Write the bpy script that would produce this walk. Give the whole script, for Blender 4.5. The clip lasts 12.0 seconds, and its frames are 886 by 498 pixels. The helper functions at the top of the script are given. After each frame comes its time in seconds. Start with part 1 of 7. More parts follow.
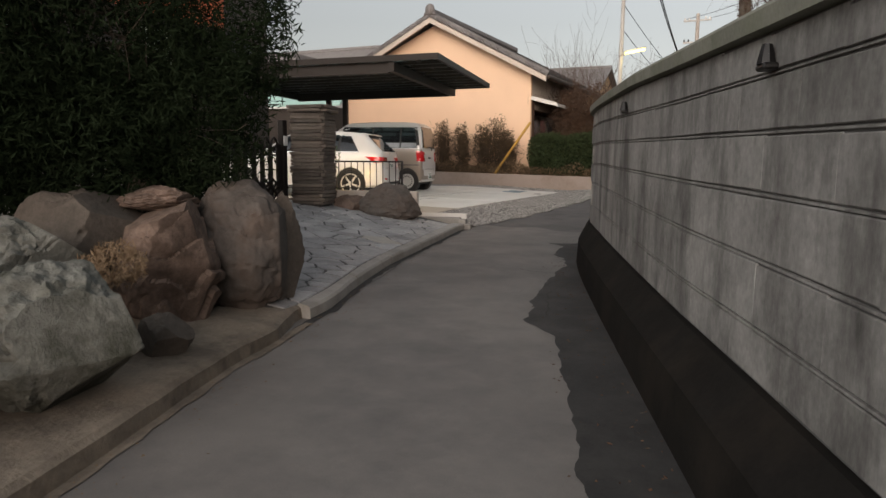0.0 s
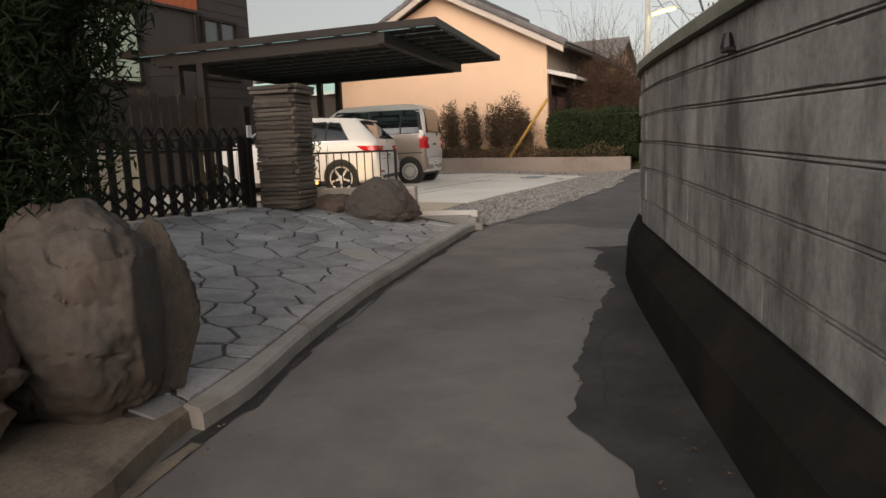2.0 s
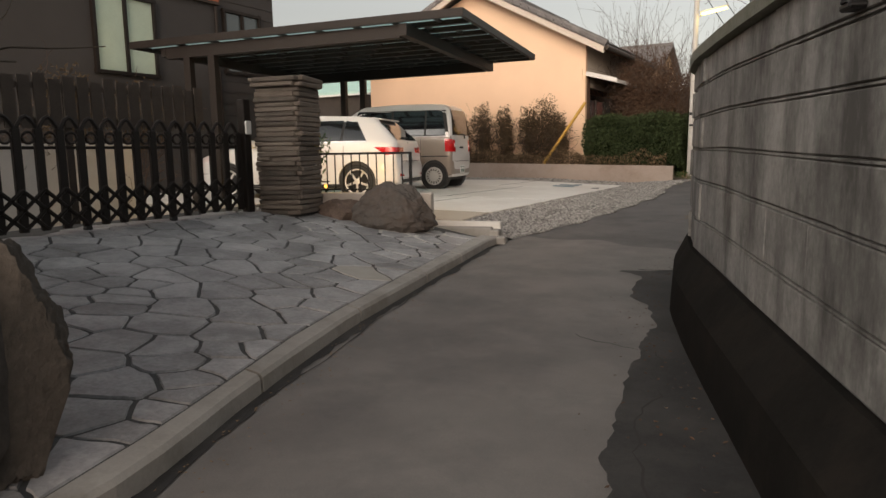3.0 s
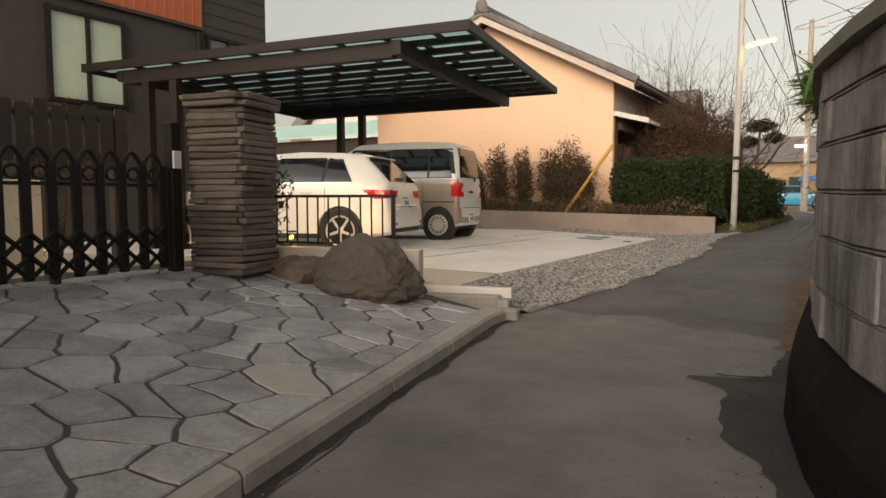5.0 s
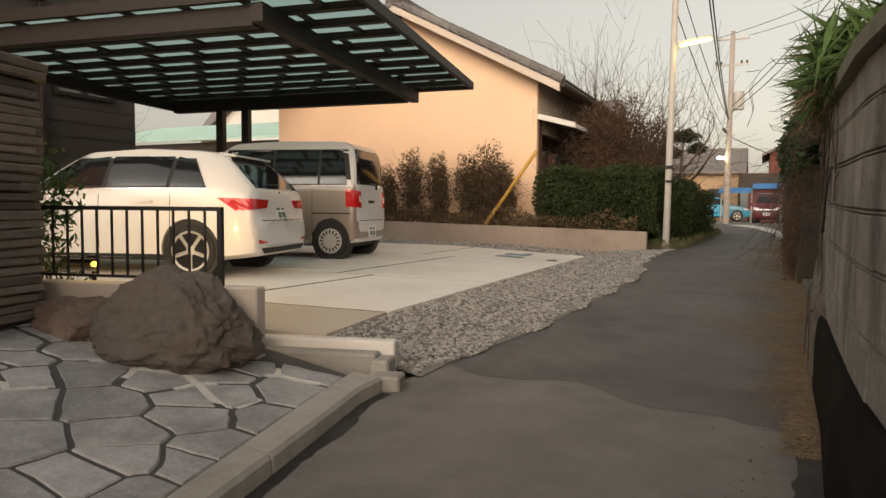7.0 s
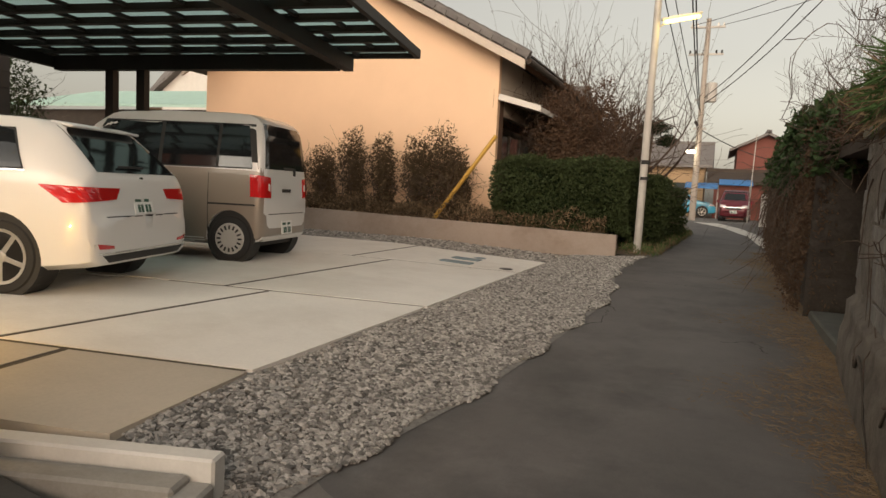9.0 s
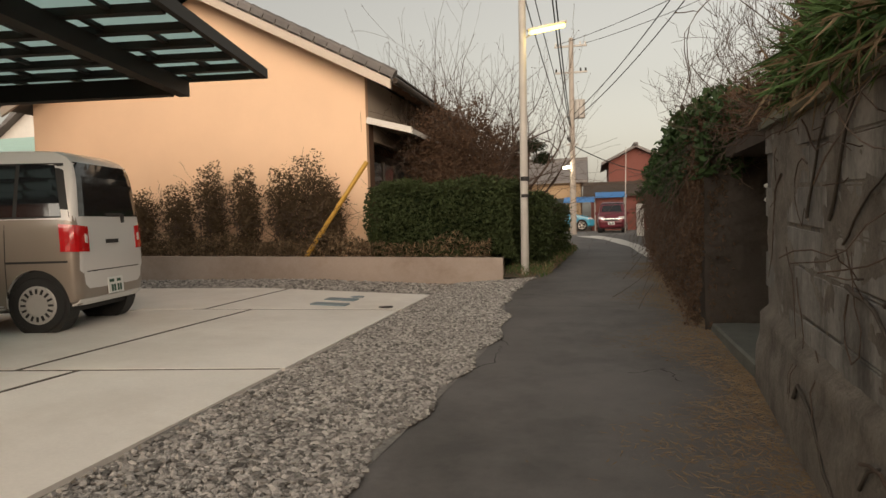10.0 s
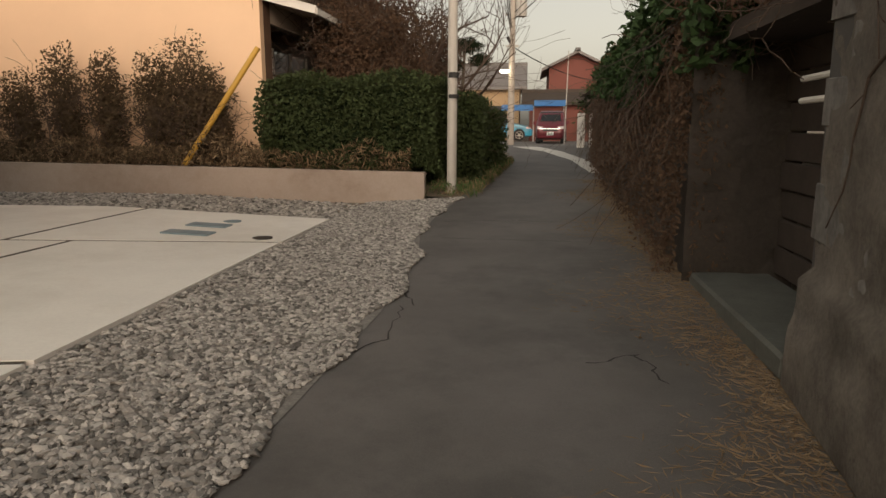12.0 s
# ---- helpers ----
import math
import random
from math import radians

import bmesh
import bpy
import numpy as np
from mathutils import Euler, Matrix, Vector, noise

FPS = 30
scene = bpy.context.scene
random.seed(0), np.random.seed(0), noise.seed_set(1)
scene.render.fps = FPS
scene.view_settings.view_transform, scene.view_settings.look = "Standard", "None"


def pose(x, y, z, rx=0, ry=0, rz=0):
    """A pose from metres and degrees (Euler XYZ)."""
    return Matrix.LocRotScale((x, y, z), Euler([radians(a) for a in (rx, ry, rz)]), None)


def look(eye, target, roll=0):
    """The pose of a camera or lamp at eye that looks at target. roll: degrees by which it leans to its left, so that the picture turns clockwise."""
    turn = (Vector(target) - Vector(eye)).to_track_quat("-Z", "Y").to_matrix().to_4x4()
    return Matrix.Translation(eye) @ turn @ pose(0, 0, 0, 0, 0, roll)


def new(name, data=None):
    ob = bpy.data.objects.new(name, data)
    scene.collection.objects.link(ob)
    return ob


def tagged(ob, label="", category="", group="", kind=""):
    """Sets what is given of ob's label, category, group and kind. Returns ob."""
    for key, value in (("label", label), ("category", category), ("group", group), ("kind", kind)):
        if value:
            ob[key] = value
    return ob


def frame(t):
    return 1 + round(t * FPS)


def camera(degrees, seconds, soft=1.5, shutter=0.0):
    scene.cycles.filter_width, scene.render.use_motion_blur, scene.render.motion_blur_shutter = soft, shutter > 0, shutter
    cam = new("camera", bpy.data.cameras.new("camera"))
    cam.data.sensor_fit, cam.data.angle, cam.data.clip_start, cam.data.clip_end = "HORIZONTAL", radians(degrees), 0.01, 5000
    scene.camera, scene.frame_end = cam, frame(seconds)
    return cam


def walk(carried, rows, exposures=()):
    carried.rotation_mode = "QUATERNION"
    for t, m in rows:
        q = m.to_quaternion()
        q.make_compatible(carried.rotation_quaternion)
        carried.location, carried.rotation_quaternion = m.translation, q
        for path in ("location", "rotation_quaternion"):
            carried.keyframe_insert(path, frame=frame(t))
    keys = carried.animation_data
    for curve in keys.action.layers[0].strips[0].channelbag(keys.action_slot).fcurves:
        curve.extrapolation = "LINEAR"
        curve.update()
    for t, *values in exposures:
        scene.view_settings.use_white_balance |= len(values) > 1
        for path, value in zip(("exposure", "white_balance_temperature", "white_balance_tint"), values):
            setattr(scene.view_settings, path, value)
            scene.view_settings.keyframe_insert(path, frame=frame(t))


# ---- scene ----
cam = camera(66.1, 12.0)
PATH = [
    (0, (0.111, 0.183, 1.275), (-0.728, 1.98, 1.021), 0.4),
    (0.5, (-0.157, 0.71, 1.285), (-1.018, 2.498, 1.039), 1.5),
    (1, (-0.349, 1.267, 1.301), (-1.24, 3.041, 1.059), -0.3),
    (1.5, (-0.558, 1.844, 1.294), (-1.445, 3.615, 1.018), -2.2),
    (2, (-0.715, 2.394, 1.293), (-1.602, 4.161, 0.997), -2.3),
    (2.5, (-0.866, 2.955, 1.272), (-1.765, 4.717, 0.977), -1.4),
    (3, (-1.005, 3.478, 1.267), (-1.981, 5.201, 0.986), -0.9),
    (5, (-1.9, 5.621, 1.236), (-2.93, 7.329, 1.09), -0.1),
    (5.5, (-2.076, 6.173, 1.263), (-3.081, 7.898, 1.135), -0.9),
    (6, (-2.275, 6.683, 1.28), (-3.283, 8.401, 1.097), -0.6),
    (6.5, (-2.391, 7.204, 1.275), (-3.344, 8.955, 1.107), 1.0),
    (7, (-2.519, 7.681, 1.298), (-3.361, 9.491, 1.175), 0.5),
    (9, (-3.02, 9.753, 1.51), (-3.756, 11.604, 1.334), 2.9),
    (9.5, (-3.075, 10.342, 1.519), (-3.642, 12.257, 1.414), -0.3),
    (10, (-3.152, 10.876, 1.506), (-3.585, 12.826, 1.42), -1.6),
    (10.5, (-3.131, 11.451, 1.492), (-3.548, 13.399, 1.313), -1.3),
    (11, (-3.186, 11.974, 1.484), (-3.373, 13.96, 1.351), 1.2),
    (11.5, (-3.201, 12.509, 1.483), (-3.431, 14.482, 1.25), 0.9),
    (12, (-3.215, 13.048, 1.469), (-3.463, 15.0, 1.113), -0.2),
]
walk(cam, [(t, look(eye, target, roll)) for t, eye, target, roll in PATH],
     [(0, 0.07, 6450, 10), (2.5, 0.17, 6700, 10), (5, 0.28, 7250, 10), (7, 0.25, 7450, 10), (9, 0.1, 7450, 10), (12, 0.0, 7550, 10)])

# ---- world and light ----
world = bpy.data.worlds.new("sky")
scene.world = world
world.use_nodes = True
wn, wl = world.node_tree.nodes, world.node_tree.links
sky = wn.new("ShaderNodeTexSky")
sky.sky_type, sky.sun_disc = "NISHITA", False
sky.sun_elevation, sky.sun_rotation = radians(30), radians(200)
sky.air_density, sky.dust_density = 1.6, 3.0
grey = wn.new("ShaderNodeHueSaturation")
grey.inputs["Saturation"].default_value = 0.22
wl.new(sky.outputs[0], grey.inputs["Color"])
wl.new(grey.outputs[0], wn["Background"].inputs[0])
wn["Background"].inputs[1].default_value = 0.13
sun = new("sun", bpy.data.lights.new("sun", "SUN"))
sun.data.energy, sun.data.angle, sun.data.color = 2.5, radians(40), (1.0, 0.79, 0.66)
sun.matrix_world = look((6, -20, 9), (-8, 20, 1))


# ---- materials ----
def mat(name, color, rough=0.8, vary=0.25, scale=6.0, fine=60.0, bump=0.15, metal=0.0, per_object=0.0, spec=0.5, stain=None, stain_scale=1.2, stain_amount=0.5, coat=0.0, detail_dist=0.004, streak=1.0):
    m = bpy.data.materials.new(name)
    m.use_nodes = True
    n, l = m.node_tree.nodes, m.node_tree.links
    b = n["Principled BSDF"]
    b.inputs["Roughness"].default_value = rough
    b.inputs["Metallic"].default_value = metal
    b.inputs["Specular IOR Level"].default_value = spec
    if coat:
        b.inputs["Coat Weight"].default_value = coat
        b.inputs["Coat Roughness"].default_value = 0.05
    geo = n.new("ShaderNodeNewGeometry")
    big, small = n.new("ShaderNodeTexNoise"), n.new("ShaderNodeTexNoise")
    for t, sc in ((big, scale), (small, fine)):
        t.inputs["Scale"].default_value = sc
        t.inputs["Detail"].default_value = 6
        t.inputs["Roughness"].default_value = 0.65
        l.new(geo.outputs["Position"], t.inputs["Vector"])
    add = n.new("ShaderNodeMath")
    add.operation = "MULTIPLY_ADD"
    l.new(big.outputs["Fac"], add.inputs[0])
    add.inputs[1].default_value = 0.6
    mul = n.new("ShaderNodeMath")
    mul.operation = "MULTIPLY"
    l.new(small.outputs["Fac"], mul.inputs[0])
    mul.inputs[1].default_value = 0.4
    l.new(mul.outputs[0], add.inputs[2])
    value = add.outputs[0]
    if per_object:
        info = n.new("ShaderNodeObjectInfo")
        sh = n.new("ShaderNodeMath")
        sh.operation = "MULTIPLY_ADD"
        l.new(info.outputs["Random"], sh.inputs[0])
        sh.inputs[1].default_value = per_object
        off = n.new("ShaderNodeMath")
        off.operation = "SUBTRACT"
        l.new(value, off.inputs[0])
        off.inputs[1].default_value = per_object / 2
        l.new(off.outputs[0], sh.inputs[2])
        value = sh.outputs[0]
    ramp = n.new("ShaderNodeValToRGB")
    ramp.color_ramp.elements[0].position, ramp.color_ramp.elements[1].position = 0.25, 0.75
    ramp.color_ramp.elements[0].color = (*[c * (1 - vary) for c in color], 1)
    ramp.color_ramp.elements[1].color = (*[min(1, c * (1 + vary)) for c in color], 1)
    l.new(value, ramp.inputs[0])
    out = ramp.outputs[0]
    if stain:
        st = n.new("ShaderNodeTexNoise")
        st.inputs["Scale"].default_value = stain_scale
        st.inputs["Detail"].default_value = 8
        st.inputs["Roughness"].default_value = 0.7
        flow = n.new("ShaderNodeVectorMath")
        flow.operation = "MULTIPLY"
        flow.inputs[1].default_value = (1, 1, streak)
        l.new(geo.outputs["Position"], flow.inputs[0])
        l.new(flow.outputs[0], st.inputs["Vector"])
        r2 = n.new("ShaderNodeValToRGB")
        r2.color_ramp.elements[0].position, r2.color_ramp.elements[1].position = 0.46, 0.66
        r2.color_ramp.elements[0].color = (0, 0, 0, 1)
        r2.color_ramp.elements[1].color = (stain_amount,) * 3 + (1,)
        l.new(st.outputs["Fac"], r2.inputs[0])
        mix = n.new("ShaderNodeMix")
        mix.data_type = "RGBA"
        l.new(r2.outputs[0], mix.inputs[0])
        l.new(out, mix.inputs[6])
        mix.inputs[7].default_value = (*stain, 1)
        out = mix.outputs[2]
    l.new(out, b.inputs["Base Color"])
    if bump:
        bp = n.new("ShaderNodeBump")
        bp.inputs["Strength"].default_value = bump
        bp.inputs["Distance"].default_value = detail_dist
        l.new(add.outputs[0], bp.inputs["Height"])
        l.new(bp.outputs[0], b.inputs["Normal"])
    return m


def plain(name, color, rough=0.5, metal=0.0, emit=0.0, coat=0.0, spec=0.5):
    m = bpy.data.materials.new(name)
    m.use_nodes = True
    b = m.node_tree.nodes["Principled BSDF"]
    b.inputs["Base Color"].default_value = (*color, 1)
    b.inputs["Roughness"].default_value = rough
    b.inputs["Metallic"].default_value = metal
    b.inputs["Specular IOR Level"].default_value = spec
    b.inputs["Coat Weight"].default_value = coat
    if emit:
        b.inputs["Emission Color"].default_value = (*color, 1)
        b.inputs["Emission Strength"].default_value = emit
    return m


ASPHALT = mat("asphalt", (0.155, 0.143, 0.131), 0.62, 0.42, 1.3, 120, 0.8, stain=(0.085, 0.08, 0.075), stain_scale=0.85, stain_amount=0.85)
ASPHALT_DARK = mat("newer dark asphalt", (0.112, 0.104, 0.099), 0.72, 0.42, 1.2, 120, 0.8, stain=(0.055, 0.052, 0.05), stain_scale=0.9, stain_amount=0.8)
# dark lane-edge colour, also used to paint the shade beside the kerb
EDGE_DARK = mat("dark lane edge and kerb shade", (0.03, 0.029, 0.028), 0.7, 0.6, 2.2, 90, 0.8, spec=0.25, stain=(0.06, 0.057, 0.053), stain_scale=1.7, stain_amount=0.7)
TAR_CRACK = mat("crack fill", (0.028, 0.026, 0.024), 0.9, 0.2, 5, 60, 0.3)
EARTH = mat("earth", (0.16, 0.125, 0.09), 0.95, 0.35, 2.0, 40, 0.8, detail_dist=0.01)
LEDGE = mat("earthy concrete", (0.2, 0.165, 0.125), 0.95, 0.45, 3, 40, 1.0, detail_dist=0.02, stain=(0.065, 0.053, 0.04), stain_scale=2.2, stain_amount=0.8)
BLOCK = mat("weathered concrete block", (0.185, 0.178, 0.168), 0.92, 0.6, 3.0, 30, 1.0, per_object=0.1, stain=(0.045, 0.042, 0.039), stain_scale=2.4, stain_amount=0.95, streak=0.35)
CORE = mat("block joint mortar", (0.07, 0.068, 0.066), 0.95, 0.25, 5, 60, 0.4)
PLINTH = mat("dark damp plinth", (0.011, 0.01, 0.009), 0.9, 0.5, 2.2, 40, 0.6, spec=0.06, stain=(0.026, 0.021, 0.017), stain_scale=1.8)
CAP = mat("mossy wall cap", (0.15, 0.15, 0.12), 0.95, 0.4, 4, 50, 0.6, stain=(0.07, 0.08, 0.04), stain_scale=3)
KERB = mat("kerb concrete", (0.3, 0.285, 0.26), 0.9, 0.22, 4, 60, 0.4, per_object=0.2, stain=(0.17, 0.155, 0.13), stain_scale=3)
PAVER = mat("grey crazy paving stone", (0.315, 0.31, 0.307), 0.5, 0.45, 5, 40, 0.9, per_object=0.28, detail_dist=0.008, stain=(0.1, 0.098, 0.096), stain_scale=2.2, stain_amount=0.6)
PAVER_LIGHT = mat("pale paving stone", (0.36, 0.34, 0.3), 0.75, 0.2, 4, 40, 0.4)
MORTAR = mat("paving mortar", (0.06, 0.06, 0.058), 0.95, 0.3, 6, 60, 0.5)
MORTAR_PALE = mat("pale mortar", (0.52, 0.5, 0.46), 0.95, 0.25, 6, 60, 0.5)
SLAB = mat("pale concrete slab", (0.74, 0.71, 0.66), 0.85, 0.12, 1.2, 40, 0.25, stain=(0.6, 0.56, 0.5), stain_scale=0.8, stain_amount=0.6)
SLAB_TAN = mat("tan concrete slab", (0.46, 0.41, 0.34), 0.88, 0.15, 1.5, 40, 0.3)
JOINT = mat("slab joint gravel", (0.07, 0.058, 0.046), 0.95, 0.4, 12, 60, 0.6)
GRAVEL_BED = mat("gravel bed", (0.2, 0.19, 0.175), 0.95, 0.6, 25, 70, 0.8, detail_dist=0.015)
RETAIN = mat("pinkish concrete kerb wall", (0.35, 0.29, 0.25), 0.9, 0.2, 1.8, 45, 0.4, stain=(0.2, 0.15, 0.12), stain_scale=0.9, stain_amount=0.7)
STUCCO = mat("peach stucco", (0.76, 0.53, 0.36), 0.92, 0.07, 0.8, 120, 0.25)
TILE_GREY = mat("grey roof tile", (0.13, 0.12, 0.115), 0.6, 0.35, 3, 40, 0.3, per_object=0.4)
FASCIA = mat("beige verge board", (0.5, 0.43, 0.36), 0.7, 0.12, 2, 40, 0.15)
BROWN_WOOD = mat("brown weathered timber", (0.13, 0.075, 0.05), 0.8, 0.3, 4, 60, 0.3)
DARK_WOOD = mat("dark timber", (0.05, 0.038, 0.03), 0.85, 0.3, 4, 60, 0.3)
BRONZE = mat("dark bronze aluminium", (0.021, 0.0165, 0.014), 0.55, 0.2, 3, 60, 0.05, metal=0.3, spec=0.3)
SIDING = mat("dark grey siding", (0.05, 0.046, 0.044), 0.85, 0.12, 1.5, 60, 0.2)
ORANGE = mat("orange brown siding", (0.42, 0.12, 0.055), 0.8, 0.12, 2, 60, 0.2)
SLATE = mat("stacked slate", (0.108, 0.086, 0.069), 0.85, 0.4, 7, 50, 0.9, per_object=0.5, detail_dist=0.008)
LOWWALL = mat("rendered low wall", (0.46, 0.41, 0.36), 0.9, 0.12, 2.5, 60, 0.3)
WHITE_CONC = mat("white concrete", (0.62, 0.6, 0.56), 0.88, 0.12, 3, 60, 0.3)
# grey-green rock, darkened to include the conifer's shade
ROCK_GREY = mat("grey green boulder", (0.135, 0.137, 0.122), 0.92, 0.65, 4.5, 26, 1.0, spec=0.15, detail_dist=0.035, stain=(0.04, 0.042, 0.03), stain_scale=3.2, stain_amount=0.85)
ROCK_RED = mat("reddish boulder", (0.16, 0.118, 0.095), 0.92, 0.6, 4.5, 26, 1.0, spec=0.15, detail_dist=0.03, stain=(0.06, 0.045, 0.036), stain_scale=4, stain_amount=0.8)
# brown-grey rock; the shade under the conifer is put into this colour too
ROCK_SMOOTH = mat("smooth brown grey boulder", (0.098, 0.087, 0.078), 0.9, 0.55, 3.0, 22, 0.7, spec=0.15, detail_dist=0.015, stain=(0.075, 0.05, 0.036), stain_scale=3, stain_amount=0.6)
ROCK_DARK = mat("brown grey boulder", (0.1, 0.087, 0.074), 0.92, 0.6, 4.0, 26, 1.0, spec=0.15, detail_dist=0.03, stain=(0.05, 0.045, 0.038), stain_scale=4, stain_amount=0.8)


# ---- plan ----
def lerp_table(x, rows):
    if x <= rows[0][0]:
        return rows[0][1]
    for (a, u), (b, v) in zip(rows, rows[1:]):
        if x <= b:
            k = (x - a) / (b - a)
            return u + (v - u) * k
    return rows[-1][1]


def road_z(y):
    return lerp_table(y, [(9, 0.0), (12, 0.05), (15, 0.14), (18, 0.24), (21, 0.35), (23.5, 0.43), (30, 0.52), (45, 0.57)])


def road_left(y):
    return lerp_table(y, [(-6, -0.9), (0, -1.75), (1.77, -2.3), (2.75, -2.63), (3.3, -2.81), (3.96, -2.96), (4.65, -3.15), (5.0, -3.21), (5.4, -3.35), (5.7, -3.47), (6.4, -3.7), (7.4, -4.0), (9.2, -4.39),
                          (10.2, -4.57), (11.4, -4.8), (12.6, -4.76), (14, -4.5), (16, -4.34), (18.5, -4.18), (20.2, -4.42), (21.5, -4.4), (23.4, -4.22), (27.5, -3.85), (34, -3.9), (42, -4.4), (60, -5)])


def wall_face(y):
    return lerp_table(y, [(-6, 2.9), (-1.5, 1.65), (0, 1.15), (1.5, 0.62), (2.85, 0.16), (3.94, -0.22), (5.8, -0.86), (6.1, -0.96), (7.33, -1.37), (8.9, -1.87), (9.8, -2.06),
                          (11, -2.13), (13, -2.1), (15, -1.99), (16.5, -1.87), (18.6, -1.85), (22, -1.8), (25, -1.75), (31, -1.45)])


def foot_out(y):
    return lerp_table(y, [(0, 0.22), (8, 0.2), (10, 0.14), (12, 0.06)])


def kerb_in(y):
    return lerp_table(y, [(4.6, -3.27), (5.3, -3.46), (5.9, -3.67), (6.65, -3.94), (7.5, -4.18), (8.8, -4.48), (9.8, -4.69), (11.2, -4.98), (12.2, -5.12)])


GATE_X = -7.55


def pave_z(x, y):
    k = kerb_in(y)
    d = (k - x) / (k - GATE_X)
    return 0.11 + road_z(y) * 0.5 + 0.42 * min(1, max(0, d))


def slab_z(x, y):
    return 0.33 + 0.044 * min(2.85, max(0, -5.65 - x)) + 0.004 * (y - 17)


# ---- building helpers ----
def part(name, bm, material, parent=None, label="", smooth=False):
    me = bpy.data.meshes.new(name)
    bm.normal_update()
    bm.to_mesh(me)
    bm.free()
    me.materials.append(material)
    if smooth:
        me.polygons.foreach_set("use_smooth", [True] * len(me.polygons))
    ob = new(name, me)
    if parent is not None:
        ob.parent = parent
    if label:
        ob["label"] = label
    return ob


def raw(name, verts, faces, material, parent=None, smooth=False):
    me = bpy.data.meshes.new(name)
    me.from_pydata(verts, [], faces)
    me.update()
    me.materials.append(material)
    if smooth:
        me.polygons.foreach_set("use_smooth", [True] * len(me.polygons))
    ob = new(name, me)
    if parent is not None:
        ob.parent = parent
    return ob


def share(name, mesh, m, parent):
    ob = new(name, mesh)
    ob.parent = parent
    ob.matrix_local = m
    return ob


def empty(name, m=Matrix()):
    ob = new(name)
    ob.matrix_world = m
    ob.empty_display_size = 0.1
    return ob


def box(bm, c, size, m=Matrix(), bevel=0.0):
    r = bmesh.ops.create_cube(bm, size=1, matrix=m @ Matrix.Translation(c) @ Matrix.Diagonal((*size, 1)))
    if bevel:
        es = {e for v in r["verts"] for e in v.link_edges}
        bmesh.ops.bevel(bm, geom=list(es), offset=bevel, segments=1, affect="EDGES")
    return bm


def boxm(c, size, m=Matrix(), bevel=0.0):
    return box(bmesh.new(), c, size, m, bevel)


def rod(bm, a, b, r, r2=None, seg=8):
    a, b = Vector(a), Vector(b)
    q = (b - a).to_track_quat("Z", "Y").to_matrix().to_4x4()
    bmesh.ops.create_cone(bm, cap_ends=True, segments=seg, radius1=r, radius2=r if r2 is None else r2, depth=(b - a).length,
                          matrix=Matrix.Translation((a + b) / 2) @ q)
    return bm


def rodm(a, b, r, r2=None, seg=8):
    return rod(bmesh.new(), a, b, r, r2, seg)


def prism(outline, z0, z1, bm=None, m=Matrix()):
    """An upright prism over a plan outline."""
    bm = bm or bmesh.new()
    lo = [bm.verts.new(m @ Vector((x, y, z0))) for x, y in outline]
    hi = [bm.verts.new(m @ Vector((x, y, z1))) for x, y in outline]
    n = len(outline)
    bm.faces.new(lo[::-1])
    bm.faces.new(hi)
    for i in range(n):
        bm.faces.new((lo[i], lo[(i + 1) % n], hi[(i + 1) % n], hi[i]))
    bmesh.ops.recalc_face_normals(bm, faces=bm.faces)
    return bm


def strip(ys, left, right, z, cross=6, edge=0.0, seed=1):
    """A sheet between two plan lines, given as functions of y."""
    rng = random.Random(seed)
    verts, faces = [], []
    for y in ys:
        a, b = left(y), right(y)
        for j in range(cross + 1):
            x = a + (b - a) * j / cross
            if edge and j in (0, cross):
                x += rng.uniform(-edge, edge)
            verts.append((x, y, z(x, y)))
    w = cross + 1
    for i in range(len(ys) - 1):
        for j in range(cross):
            faces.append((i * w + j, i * w + j + 1, (i + 1) * w + j + 1, (i + 1) * w + j))
    return verts, faces


def steps(a, b, d):
    n = max(1, round((b - a) / d))
    return [a + (b - a) * i / n for i in range(n + 1)]


# ---- ground ----
def ground_z(x, y):
    base = road_z(y) - 0.06
    if x > 0:
        return base
    far = min(1, max(0, (-x - 5.2) / 3))
    yard = 0.26 * min(1, max(0, (y - 3) / 4))
    return base + far * max(0, yard - road_z(y) * 0.35) * lerp_table(y, [(18, 1.0), (22, 0.0)])


gx = [-900, -300, -120, -60, -40, -30, -24, -20, -17, -14, -12, -10, -8, -7, -6, -5.2, -4, -2, 0, 2, 5, 10, 20, 40, 100, 300, 900]
gy = [-900, -300, -100, -40, -15, -6, 0, 2, 4, 6, 8, 9, 10, 12, 14, 16, 18, 20, 22, 24, 27, 30, 36, 45, 60, 80, 120, 200, 400, 900]
verts = [(x, y, ground_z(x, y)) for y in gy for x in gx]
w = len(gx)
faces = [(i * w + j, i * w + j + 1, (i + 1) * w + j + 1, (i + 1) * w + j) for i in range(len(gy) - 1) for j in range(w - 1)]
tagged(raw("ground", verts, faces, EARTH), "bare brown earth ground around the lane and houses", "ground", kind="structure")

v, f = strip(steps(-6, 46, 0.25), lambda y: road_left(y) - (0.1 if y < 12 else 0), lambda y: wall_face(y) - 0.02 if y < 31 else -1.3 + (y - 31) * 0.2, lambda x, y: road_z(y), 8, 0.03)
road = tagged(raw("road", v, f, ASPHALT), "worn grey asphalt lane with cracks and darker patches", "road", kind="structure")
v, f = strip(steps(44, 52, 1), lambda y: -40, lambda y: 30, lambda x, y: road_z(y) + 0.004, 8)
tagged(raw("road_2", v, f, ASPHALT), "grey asphalt cross street beyond the lane", "road", kind="structure")

